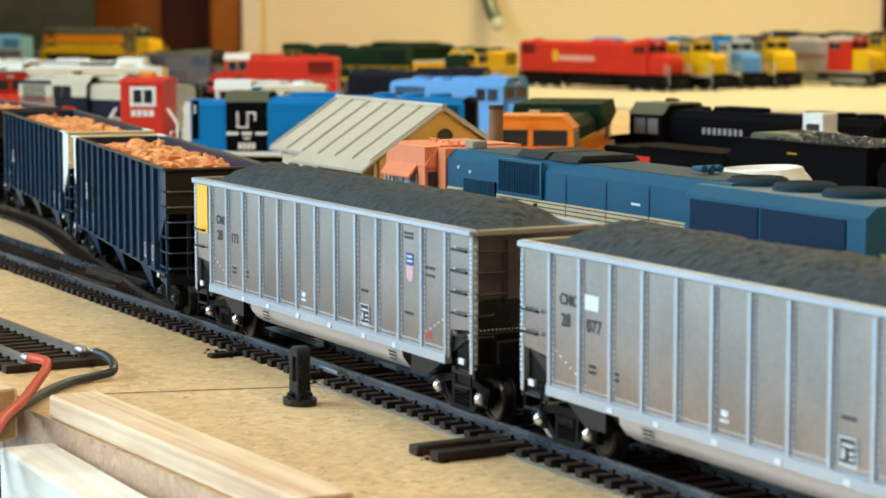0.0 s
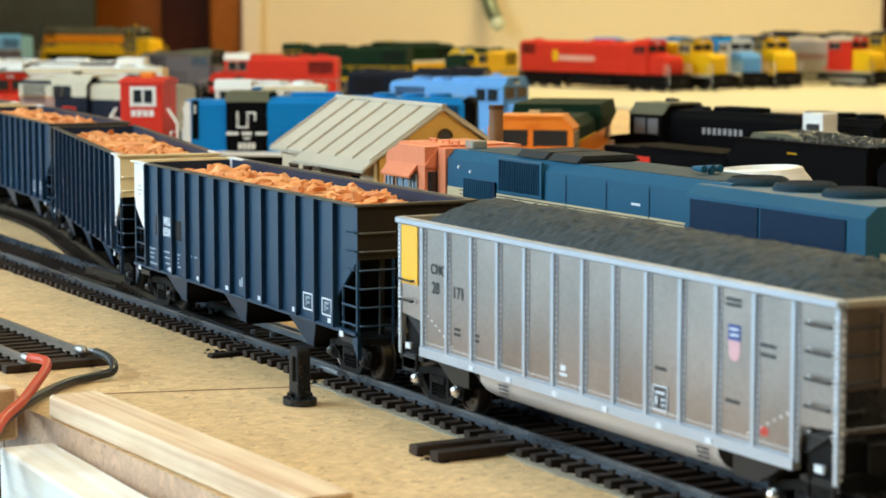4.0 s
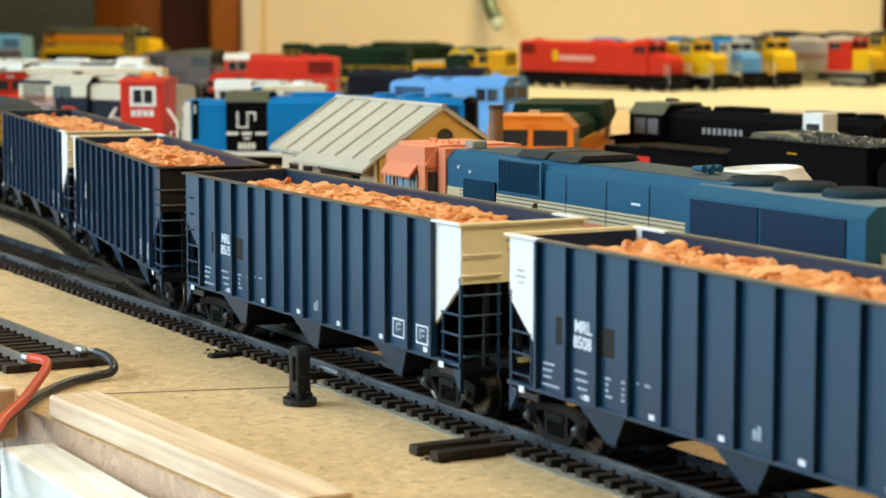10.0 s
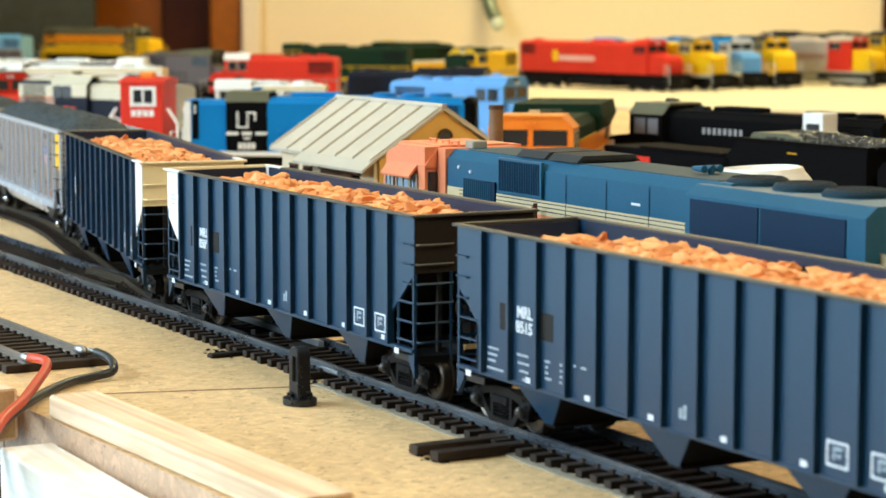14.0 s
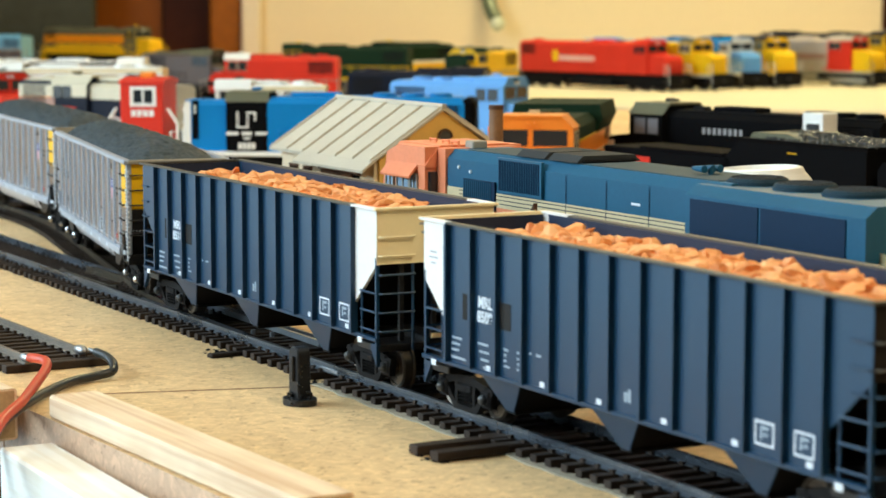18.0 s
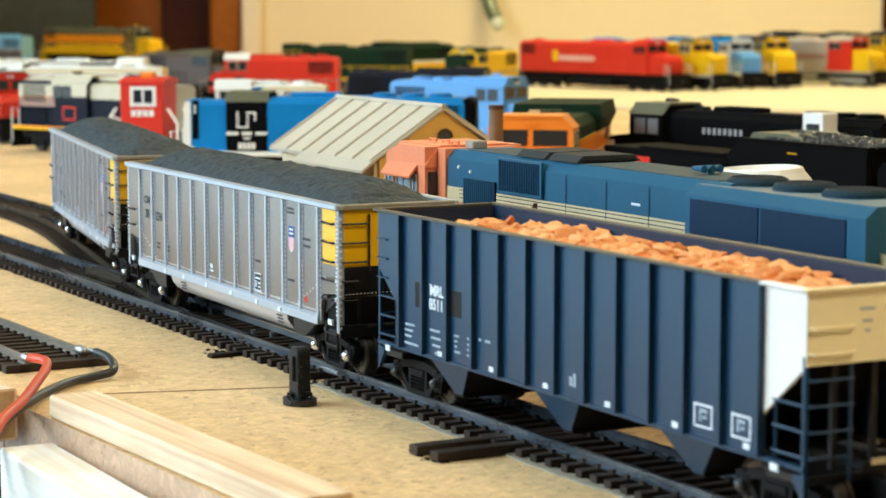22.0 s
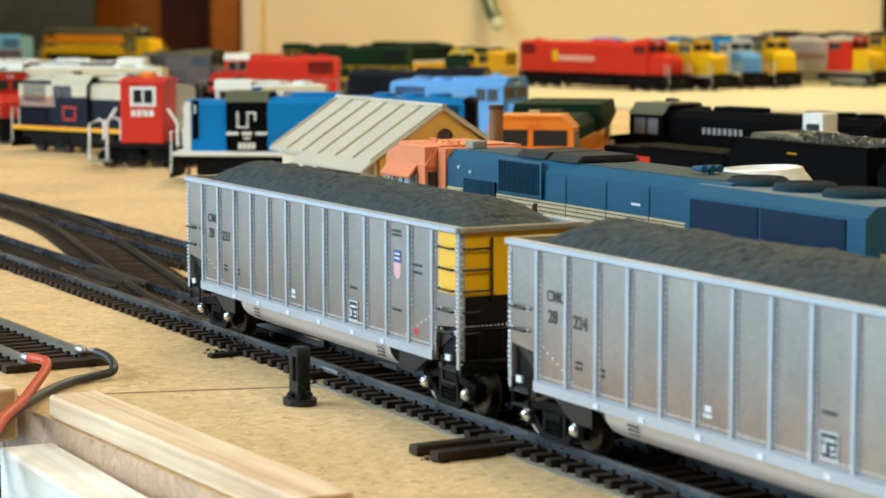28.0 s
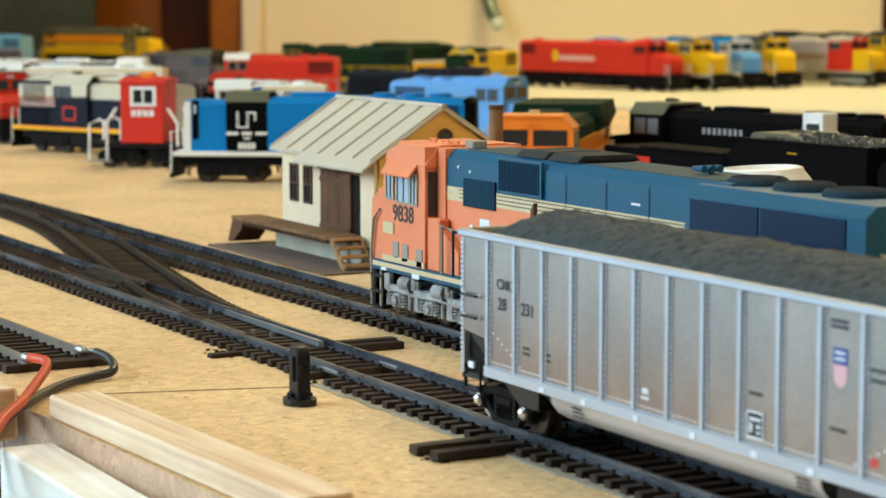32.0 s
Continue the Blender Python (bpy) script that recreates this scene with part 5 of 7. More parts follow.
        for q in xs:
            piece("stanchion", post, rail, q, ys)
        for e in (-1, 1):
            b2 = B()
            tube(b2, [(e * (h2 - 1), ys, 6), (e * (h2 - 1), ys, zs + 11), (e * (h2 - 8), ys, zs + 11), (e * (h2 - 8), ys, zs - 1)], 0.5, 5)
            part("step_rail", b2, step_rails or rails, c)
    # cab
    cw = w2 - 1.2
    bm = B()
    prism(bm, [(-cw, zs), (-cw, H - 6), (-cw + 4.5, H - 1.5), (cw - 4.5, H - 1.5), (cw, H - 6), (cw, zs)], cab_x0, cab_x1, "x")
    part("cab", bm, cab, c)
    bm = B()
    prism(bm, [(-cw - 0.3, H - 6.2), (-cw + 4.3, H - 1.4), (-cw + 4.8, H - 0.6), (cw - 4.8, H - 0.6), (cw - 4.3, H - 1.4), (cw + 0.3, H - 6.2), (cw - 0.6, H - 6.2), (cw - 5, H - 1.6), (-cw + 5, H - 1.6), (-cw + 0.6, H - 6.2)], cab_x0 - 0.6, cab_x1 + 0.8, "x")
    part("cab_roof", bm, cab_roof, c)
    for s in (-1, 1):
        if cab_top:
            b2 = B()
            box(b2, cab_x0, cab_x1, min(s * cw, s * (cw + 0.1)), max(s * cw, s * (cw + 0.1)), 37.6 if cab_panel else 40.2, H - 6.2)
            part("cab_upper_band", b2, cab_top, c)
        if cab_panel:
            xm = (cab_x0 + cab_x1) / 2
            for q in ((-6, 6, 22, 23), (-6, 6, 30, 31), (-6, -5, 23, 30), (5, 6, 23, 30)):
                y0, y1 = sorted((s * (cw + 0.02), s * (cw + 0.12)))
                part("cab_panel_frame", box(B(), xm + q[0], xm + q[1], y0, y1, q[2], q[3]), cab_panel, c)
        if cab_mark:
            xm, u = (cab_x0 + cab_x1) / 2, s
            for q in ((-6, -4.9, 30.5, 39.5), (-4.9, 0, 30.5, 31.4), (0, 1.0, 30.5, 39.5), (1.0, 5.5, 38.4, 39.5), (4.4, 5.5, 34.5, 38.4), (-12, -5, 26.6, 28.4), (-3, 3, 26.6, 28.4), (5, 12, 26.6, 28.4), (-2, 2, 24.4, 25.4), (-5, -3, 18.8, 22.4), (-2.4, -0.4, 18.8, 22.4), (0.2, 2.2, 18.8, 22.4), (2.8, 4.8, 18.8, 22.4)):
                b2 = B()
                xs = sorted((xm - s * q[0] * 0.95, xm - s * q[1] * 0.95))
                box(b2, xs[0], xs[1], min(s * (cw + 0.02), s * (cw + 0.12)), max(s * (cw + 0.02), s * (cw + 0.12)), q[2], q[3])
                part("cab_emblem_bar", b2, cab_mark, c)
        for a, b in ((2.5, 9.5), (11, 18.5)) if side_glass else ():
            bm = B()
            box(bm, cab_x0 + a, cab_x0 + b, min(s * cw, s * (cw + 0.15)), max(s * cw, s * (cw + 0.15)), H - 15.5, H - 8)
            w = part("side_window", bm, pane or PANE, c)
            bm = B()
            for q in ((cab_x0 + a - 0.5, cab_x0 + a, H - 16, H - 7.5), (cab_x0 + b, cab_x0 + b + 0.5, H - 16, H - 7.5), (cab_x0 + a, cab_x0 + b, H - 16, H - 15.5), (cab_x0 + a, cab_x0 + b, H - 8, H - 7.5)):
                box(bm, q[0], q[1], min(s * cw, s * (cw + 0.3)), max(s * cw, s * (cw + 0.3)), q[2], q[3])
            part("window_frame", bm, rails, w)
        bm = B()
        box(bm, cab_x1, cab_x1 + 0.2, min(s * 1.2, s * (cw - 2.5)), max(s * 1.2, s * (cw - 2.5)), H - 14, H - 7)
        part("windshield", bm, PANE, c)
    # short nose in front of the cab
    nw = cw - 3.0
    bm = B()
    if high_nose:
        prism(bm, [(-nw, zs), (-nw, H - 8), (-nw + 3, H - 5.5), (nw - 3, H - 5.5), (nw, H - 8), (nw, zs)], cab_x1 - 0.2, h2 - 8, "x")
    else:
        prism(bm, [(cab_x1 - 0.2, zs), (cab_x1 - 0.2, H - 16), (h2 - 12, H - 18), (h2 - 8.6, H - 22), (h2 - 8, zs)], -nw, nw, "y")
    part("nose", bm, nose, c)
    for x0, x1, z0, z1, mt in nose_bands:
        for s in (-1, 1):
            y0, y1 = sorted((s * (nw - 0.05), s * (nw + 0.14)))
            part("nose_band", box(B(), h2 - 8 - x1, h2 - 8 - x0, y0, y1, z0, z1), mt, c)
    if wing:
        part("radiator_wing", prism(B(), [(-hw, ztop - 9), (-hw - 3.2, ztop - 2), (-hw - 1.5, ztop + 4.6), (hw + 1.5, ztop + 4.6), (hw + 3.2, ztop - 2), (hw, ztop - 9)], rear + 1, rear + L * 0.34, "x"), wing, c)
    if rear_cap:
        part("rear_cap", box(B(), rear - 5, rear + 3, -hw - 0.3, hw + 0.3, zs, ztop + 0.6, 2.5), rear_cap, c)
    if cab_at is not None and low:
        for s in (-1, 1):
            y0, y1 = sorted((s * (nw + 0.01), s * (nw + 0.12)))
            part("nose_band", box(B(), cab_x1, h2 - 8.2, y0, y1, zs, stripe_z[0]), low, c)
    if nose_front:
        part("nose_front", box(B(), h2 - 8, h2 - 7.4, -nw, nw, zs, H - 8), nose_front, c)
    bm = B()
    box(bm, h2 - 8.1, h2 - 7.6, -5, 5, zs + 2, zs + 11, 0.2)
    part("nose_door", bm, nose, c)
    bm = B()
    for s in (-1, 1):
        cyl(bm, cab_x1 + 0.9, s * 1.4, H - 4.6, 1.1, 0.7, "x", 10)
    part("headlight", bm, light or PALE_INK, c)
    for i in range(fans):
        bm = B()
        cyl(bm, rear + 15 + i * 15.5, 0, ztop + 1.6, 6.4, 1.8, "z", 20)
        cyl(bm, rear + 15 + i * 15.5, 0, ztop + 2.6, 5.2, 0.6, "z", 20)
        part("roof_fan", bm, roof, c)
    bm = B()
    box(bm, -8, 20, -5.5, 5.5, ztop, ztop + 3.2, 0.8)
    part("dynamic_brake_hatch", bm, roof, c)
    bm = B()
    box(bm, 28, 36, -2.4, 2.4, ztop, ztop + 2.6, 0.4)
    part("exhaust", bm, BLACK_MATT, c)
    bm = B()
    for k in (-1.6, 0, 1.6):
        cyl(bm, cab_x0 + 8, k, H + 0.6, 0.5, 5, "x", 8, 0.9)
    part("horn", bm, rails, c)
    return c


O_SALMON = paint(0.83, 0.265, 0.125, 0.5, 0.25)
EXEC = paint(0.014, 0.096, 0.172, 0.45, 0.22)
EXEC_DARK = paint(0.003, 0.022, 0.056, 0.55, 0.15)
P_CREAM = paint(0.66, 0.54, 0.32)
P_RED = paint(0.68, 0.034, 0.016, 0.42, 0.25)
P_ORANGE = paint(0.96, 0.28, 0.03, 0.4, 0.25)
P_YELLOW = paint(0.88, 0.53, 0.010, 0.4, 0.25)
P_BLUE = paint(0.002, 0.20, 0.52, 0.5, 0.15)
P_LBLUE = paint(0.13, 0.37, 0.76, 0.4, 0.3)
P_SKY = paint(0.17, 0.42, 0.60)
P_WHITE = paint(0.86, 0.85, 0.80)
P_NAVY = paint(0.006, 0.009, 0.020, 0.5, 0.12)
P_CREAM_GREY = paint(0.60, 0.54, 0.40)
P_PALE_RED = paint(0.80, 0.42, 0.34)
P_RUST = paint(0.34, 0.20, 0.16)
P_GREEN = paint(0.008, 0.026, 0.012, 0.75, 0.1)
P_GREY = paint(0.33, 0.32, 0.27)
P_DGREY = paint(0.042, 0.044, 0.044, 0.75, 0.12)
P_SILVER = paint(0.46, 0.40, 0.34)
P_BLACK = paint(0.003, 0.003, 0.0035, 0.8, 0.05)
P_OLIVE = paint(0.13, 0.125, 0.075, 0.5, 0.2)
P_DUST = paint(0.05, 0.078, 0.09, 0.7, 0.15)
P_PURPLE = paint(0.085, 0.062, 0.055)


FAN_TEAL = paint(0.012, 0.034, 0.050, 0.6, 0.15)


def big_diesel():
    """The orange and blue-green diesel standing on the farther track, front to -x."""
    c = thing("diesel_locomotive", "weathered orange and blue-green diesel with cream striping, cab numbered", "locomotive", 10.0, FAR_Y, RAIL_TOP)
    W2 = 17.0
    bm = B()
    box(bm, -118, 128, -W2, W2, 14.6, 17.6, 0.3)
    part("walkway", bm, EXEC, c)
    bm = B()
    box(bm, -117, 127, -W2 - 0.12, -W2 - 0.01, 15.8, 17.2)
    part("walkway_stripe", bm, P_CREAM, c)
    grey = mat("grey_dusted_truck", (0.46, 0.47, 0.47), 0.65, worn=(0.10, 0.10, 0.10), big=160, fine=900, bump=0.3)
    spring = mesh_of("coil_spring", coil(1.0, 4.6, 5, 0.34), grey)
    for tx in (-84, 92):
        t = six_wheel_truck(c, tx, 0, 3, 21, grey, 12.6)
        for s in (-1, 1):
            y = s * 14.4
            for k in (-21, 0, 21):
                bm = B()
                box(bm, k - 2.2, k + 2.2, y - 0.9, y + 0.9, 3.8, 8.2, 0.5)
                cyl(bm, k, y + s * 1.1, 5.9, 1.7, 0.9, "y", 14)
                for q in range(4):
                    a = q * math.pi / 2 + 0.78
                    cyl(bm, k + 1.15 * math.cos(a), y + s * 1.6, 5.9 + 1.15 * math.sin(a), 0.28, 0.4, "y", 6)
                part("journal_box", bm, grey, t)
                for d in (-4.4, 4.4):
                    piece("coil_spring", spring, t, k + d, y, 3.8)
            for k in (-13.5, 8.0):
                bm = B()
                cyl(bm, k, y + s * 0.5, 11.8, 2.1, 6.4, "x", 14)
                cyl(bm, k + 4.4, y + s * 0.5, 11.8, 0.7, 3.0, "x", 8)
                box(bm, k + 5.4, k + 6.6, y - 0.6, y + 0.6, 5.0, 13.0, 0.2)
                part("brake_cylinder", bm, grey, t)
            bm = B()
            box(bm, -26, 26, y - 1.3, y + 0.4, 8.8, 10.6, 0.3)
            for k in (-27, -10.5, 10.5, 25):
                box(bm, k - 1.4, k + 2.6, y - 1.3, y + 0.6, 8.6, 13.8, 0.4)
            part("side_frame", bm, grey, t)
            bm = B()
            tube(bm, [(-26, y + s * 0.6, 8.6), (-20, y + s * 1.0, 9.2), (-6, y + s * 1.0, 8.8), (6, y + s * 1.0, 9.2), (20, y + s * 1.0, 8.8), (26, y + s * 0.6, 8.6)], 0.5, 6)
            tube(bm, [(-26, y, 9), (-27.5, y, 5), (-26.5, y - s * 3, 1.6)], 0.45, 6)
            tube(bm, [(26, y, 9), (27.5, y, 5), (26.5, y - s * 3, 1.6)], 0.45, 6)
            part("sand_pipe", bm, grey, t)
    bm = B()
    prism(bm, [(-15, 14), (-15, 6), (-11, 3), (11, 3), (15, 6), (15, 14)], -48, 44, "x")
    part("fuel_tank", bm, BLACK_MATT, c)
    # wide nose and cab
    bm = B()
    prism(bm, [(-119.5, 17.6), (-121, 24), (-120, 36), (-114, 39.6), (-112, 39.6), (-112, 17.6)], -15.6, 15.6, "y")
    part("nose", bm, O_SALMON, c)
    bm = B()
    prism(bm, [(-112, 17.6), (-112, 39.6), (-108.6, 51.0), (-101, 53.6), (-84, 53.6), (-84, 17.6)], -16.2, 16.2, "y")
    cabm = part("cab", bm, O_SALMON, c)
    bm = B()
    prism(bm, [(-16.4, 48.2), (-11.5, 54.0), (11.5, 54.0), (16.4, 48.2), (16.0, 47.6), (-16.0, 47.6)], -109.0, -83.4, "x")
    part("cab_roof", bm, O_SALMON, c)
    # awning and side windows
    bm = B()
    prism(bm, [(-16.2, 48.4), (-19.2, 44.8), (-19.0, 44.2), (-16.2, 47.4)], -107.5, -88.6, "x")
    part("awning", bm, O_SALMON, c)
    for s in (-1, 1):
        for x0, x1, z0, z1 in ((-108.4, -104.2, 37.2, 45.2), (-101.2, -94.0, 36.6, 45.4), (-92.4, -88.8, 36.4, 45.0)):
            bm = B()
            y0, y1 = sorted((s * 16.22, s * 16.34))
            box(bm, x0, x1, y0, y1, z0, z1)
            w = part("side_window", bm, PANE_BLUE, c)
            bm = B()
            y0, y1 = sorted((s * 16.2, s * 16.7))
            for q in ((x0 - 0.7, x0, z0 - 0.6, z1 + 0.6), (x1, x1 + 0.7, z0 - 0.6, z1 + 0.6), (x0, x1, z0 - 0.6, z0), (x0, x1, z1, z1 + 0.6), ((x0 + x1) / 2 - 0.3, (x0 + x1) / 2 + 0.3, z0, z1)):
                box(bm, q[0], q[1], y0, y1, q[2], q[3])
            part("window_frame", bm, P_GREY, w)
        y0, y1 = sorted((s * 16.2, s * 16.5))
        for x0, x1, z0, z1 in ((-104.6, -100.8, 19.2, 24.2), (-98.4, -94.6, 18.6, 23.8), (-89.0, -85.4, 17.8, 23.2)):
            bm = B()
            box(bm, x0, x1, y0, y1, z0, z1, 0.1)
            part("cab_vent", bm, P_GREY, c)
        bm = B()
        box(bm, -111.0, -104.0, y0, y1, 26.2, 29.6)
        part("cream_plate", bm, P_CREAM, c)
        bm = B()
        box(bm, -111.6, -84.2, y0, y1 - 0.1, 17.8, 19.6)
        part("cab_stripe", bm, P_CREAM, c)
    text_part("cab_number", "9838", 6.9, INK, c, -97.8, -16.35, 32.6)
    for s in (-1, 1):
        bm = B()
        box(bm, -112.6, -111.8, min(s * 1.5, s * 13), max(s * 1.5, s * 13), 41.2, 47.2)
        part("windshield", bm, PANE, c)
    # rear face of the cab with its door, the recess beside the cab and the steps of the hood
    bm = B()
    box(bm, -83.9, -83.4, -15.2, -12.3, 33.5, 46.4, 0.1)
    part("rear_window", bm, PANE, c)
    part("cab_rear_step", box(B(), -84, -78.8, -12.2, 12.2, 17.6, 53.4, 0.2), O_SALMON, c)
    bm = B()
    box(bm, -84, -76.5, -15.4, -12.0, 17.6, 33.0, 0.3)
    part("battery_box", bm, O_SALMON, c)
    part("battery_box", prism(B(), [(-76.5, 17.6), (-66, 17.6), (-66, 24), (-76.5, 30)], -14.6, -11.6, "y"), O_SALMON, c)
    for s in (-1, 1):
        part("hood_hinge_row", box(B(), -30, 48, min(s * 11.5, s * 11.62), max(s * 11.5, s * 11.62), 31.8, 32.2), P_RUST, c)
        part("lettering_bar", box(B(), -59, -53.5, min(s * 11.52, s * 11.6), max(s * 11.52, s * 11.6), 31.8, 34.6), PALE_INK, c, "pale worn lettering")
        for x, z in ((-71.5, 48.5), (-64.5, 47.6)):
            part("lifting_lug", cyl(B(), x, s * 11.6, z, 0.5, 0.6, "y", 8), PALE_INK, c)
    bm = B()
    prism(bm, [(-11.4, 17.6), (-11.4, 50.6), (-9, 53.2), (9, 53.2), (11.4, 50.6), (11.4, 17.6)], -83.8, 60, "x")
    part("long_hood", bm, EXEC, c)
    bm = B()
    prism(bm, [(-14.0, 33.0), (-15.6, 36.0), (-15.6, 50.2), (-12.5, 52.6), (12.5, 52.6), (15.6, 50.2), (15.6, 36.0), (14.0, 33.0)], 50, 118, "x")
    part("radiator_section", bm, EXEC, c)
    bm = B()
    box(bm, 60, 121, -11.5, 11.5, 17.6, 41, 0.3)
    part("rear_hood", bm, EXEC, c)
    for s in (-1, 1):
        def side(mt, nm, x0, x1, z0, z1, y=11.4, lift=0.15, sub=None):
            b2 = B()
            y0, y1 = sorted((s * y, s * (y + lift)))
            box(b2, x0, x1, y0, y1, z0, z1)
            return part(nm, b2, mt, c)
        side(O_SALMON, "lower_hood_band", -83, 121, 17.7, 38.6, y=11.42, lift=0.1)
        side(P_CREAM, "cream_stripe", -83, 121, 38.6, 42.6, y=11.5, lift=0.12)
        for z in (39.6, 40.7, 41.8):
            side(EXEC_DARK, "pinstripe", -71, 59.6, z, z + 0.25, y=11.62, lift=0.06)
        side(EXEC_DARK, "hood_grille", -68.0, -49.6, 37.6, 45.6, y=11.6, lift=0.5)
        b2 = B()
        for k in range(14):
            x = -67.6 + k * 1.2
            box(b2, x, x + 0.35, min(s * 12.1, s * 12.35), max(s * 12.1, s * 12.35), 37.8, 45.4)
        g = part("grille_mesh", b2, EXEC, c)
        g["kind"] = "stuff"
        side(EXEC, "blower_box", -47.0, -23.4, 43.0, 52.8, y=11.4, lift=1.0)
        b2 = B()
        for k in range(24):
            x = -46.4 + k * 0.94
            box(b2, x, x + 0.3, min(s * 12.4, s * 12.62), max(s * 12.4, s * 12.62), 43.8, 52.2)
        g = part("louvres", b2, EXEC_DARK, c)
        g["kind"] = "stuff"
        for x0, x1 in ((52.4, 79.6), (80.6, 111.4)):
            b2 = B()
            box(b2, x0, x1, min(s * 15.62, s * 15.9), max(s * 15.62, s * 15.9), 37.2, 49.4)
            part("radiator_grille", b2, EXEC_DARK, c, "dark blue radiator grille")
        side(O_SALMON, "grille_bracket", 79.7, 82.2, 33.6, 37.6, y=15.7, lift=0.5)
        for x in (-12, 8, 28, 48):
            side(EXEC_DARK, "panel_line", x, x + 0.3, 24, 50, y=11.6, lift=0.05)
        side(PALE_INK, "small_label", 20, 24, 45.0, 45.6, y=11.5, lift=0.1)
        b2 = B()
        ys = s * 16.4
        tube(b2, [(-66, ys, 30.5), (112, ys, 30.5)], 0.42, 5)
        rail = part("handrail", b2, EXEC_DARK, c)
        post = mesh_of("stanchion", tube(B(), [(0, 0, 16), (0, 0, 30.5)], 0.42, 5), EXEC_DARK)
        for q in range(9):
            piece("stanchion", post, rail, -66 + q * 22, ys)
        b2 = B()
        tube(b2, [(-118.6, ys, 3), (-119.2, ys, 20), (-117.5, ys, 30), (-113, ys, 33)], 0.5, 5)
        part("step_rail", b2, P_GREY, c)
        part("step_rail", tube(B(), [(-112.4, ys, 3), (-112.4, ys, 17)], 0.5, 5), P_GREY, c)
        b2 = B()
        tube(b2, [(-73, ys, 16), (-73, ys, 31.6), (-66, ys, 30.6)], 0.6, 6)
        part("step_rail", b2, P_GREY, c)
        part("pale_plate", box(B(), -111, -107.5, min(s * 17.02, s * 17.2), max(s * 17.02, s * 17.2), 14.8, 15.7), PALE_INK, c)
        part("pale_plate", box(B(), -90.5, -86, min(s * 17.02, s * 17.2), max(s * 17.02, s * 17.2), 14.4, 15.8), PALE_INK, c)
        b2 = B()
        for z in (2.6, 7.4, 12.2):
            box(b2, -119, -112, min(s * 13, s * 17), max(s * 13, s * 17), z, z + 0.8, 0.1)
        part("steps", b2, BLACK, c)
    bm = B()
    prism(bm, [(-121, 1.6), (-119.6, 1.6), (-118, 15), (-120.4, 15)], -15, 15, "y")
    part("pilot", bm, BLACK_MATT, c)
    # roof fittings
    bm = B()
    box(bm, -71, 54, -8.8, 8.8, 53.0, 53.5, 0.1)
    part("roof_walk", bm, P_DUST, c)
    bm = B()
    box(bm, -38, -8, -8.4, 8.4, 53.4, 54.4, 0.4)
    part("dynamic_brake_hatch", bm, BLACK_MATT, c)
    for k in range(2):
        bm = B()
        prism(bm, [(-10, 53.6), (-8, 55.4), (8, 55.4), (10, 53.6)], -41 + k * 17, -41 + k * 17 + 15, "x")
        part("roof_hatch", bm, P_DGREY, c)
    for k in range(3):
        fx = 57.8 + k * 18.6
        bm = B()
        cyl(bm, fx, 0, 52.0, 7.9, 3.0, "z", 32, 7.6)
        cyl(bm, fx, 0, 53.8, 7.6, 0.7, "z", 32, 6.9)
        part("roof_fan", bm, FAN_TEAL, c, "round radiator fan housing", True)
        bm = B()
        for q in range(8):
            a = q * math.pi / 4
            tube(bm, [(fx, 0, 54.2), (fx + 6.4 * math.cos(a), 6.4 * math.sin(a), 54.2)], 0.22, 4)
        for r in (2.2, 4.3, 6.4):
            tube(bm, [(fx + r * math.cos(a), r * math.sin(a), 54.2) for a in (2 * math.pi * q / 20 for q in range(21))], 0.2, 4)
        part("fan_guard", bm, P_DGREY, c)["kind"] = "stuff"
    bm = B()
    for q in (-2.2, 0.4, 2.6):
        cyl(bm, 36, q, 54.9, 0.5, 5, "x", 8, 1.0)
    cyl(bm, 38, 0, 54.0, 0.7, 1.6, "z", 8)
    part("horn", bm, EXEC, c)
    bm = B()
    box(bm, -82, -77, -4, 1, 53.0, 55.4, 0.4)
    part("roof_box", bm, P_GREY, c)
    for q in (-100, -92, -86):
        bm = B()
        tube(bm, [(q, -6, 53.5), (q, -6, 55), (q + 4, -6, 55), (q + 4, -6, 53.5)], 0.35, 5)
        part("roof_grab", bm, O_SALMON, c)
    bm = B()
    prism(bm, [(-27.6, 17.6), (-23.6, 17.6), (-23.6, 42), (-25.2, 40)], -14.6, -13.4, "y")
    part("brown_marker", bm, WOOD_DARK, c, "dark brown upright blade beside the hood")
    bm = B()
    cyl(bm, -63, -11.8, 31.5, 1.2, 0.8, "y", 10)
    part("sand_cap", bm, P_WHITE, c)
    return c


big_diesel()


def loco_at(name, label, cx, cy, rz, **kw):
    return diesel(name, label, cx, cy, rz, **kw)


def nose_at(nx, ny, rz, L):
    a = radians(rz)
    return nx - math.cos(a) * L / 2, ny - math.sin(a) * L / 2


DL = "diesel_locomotive"
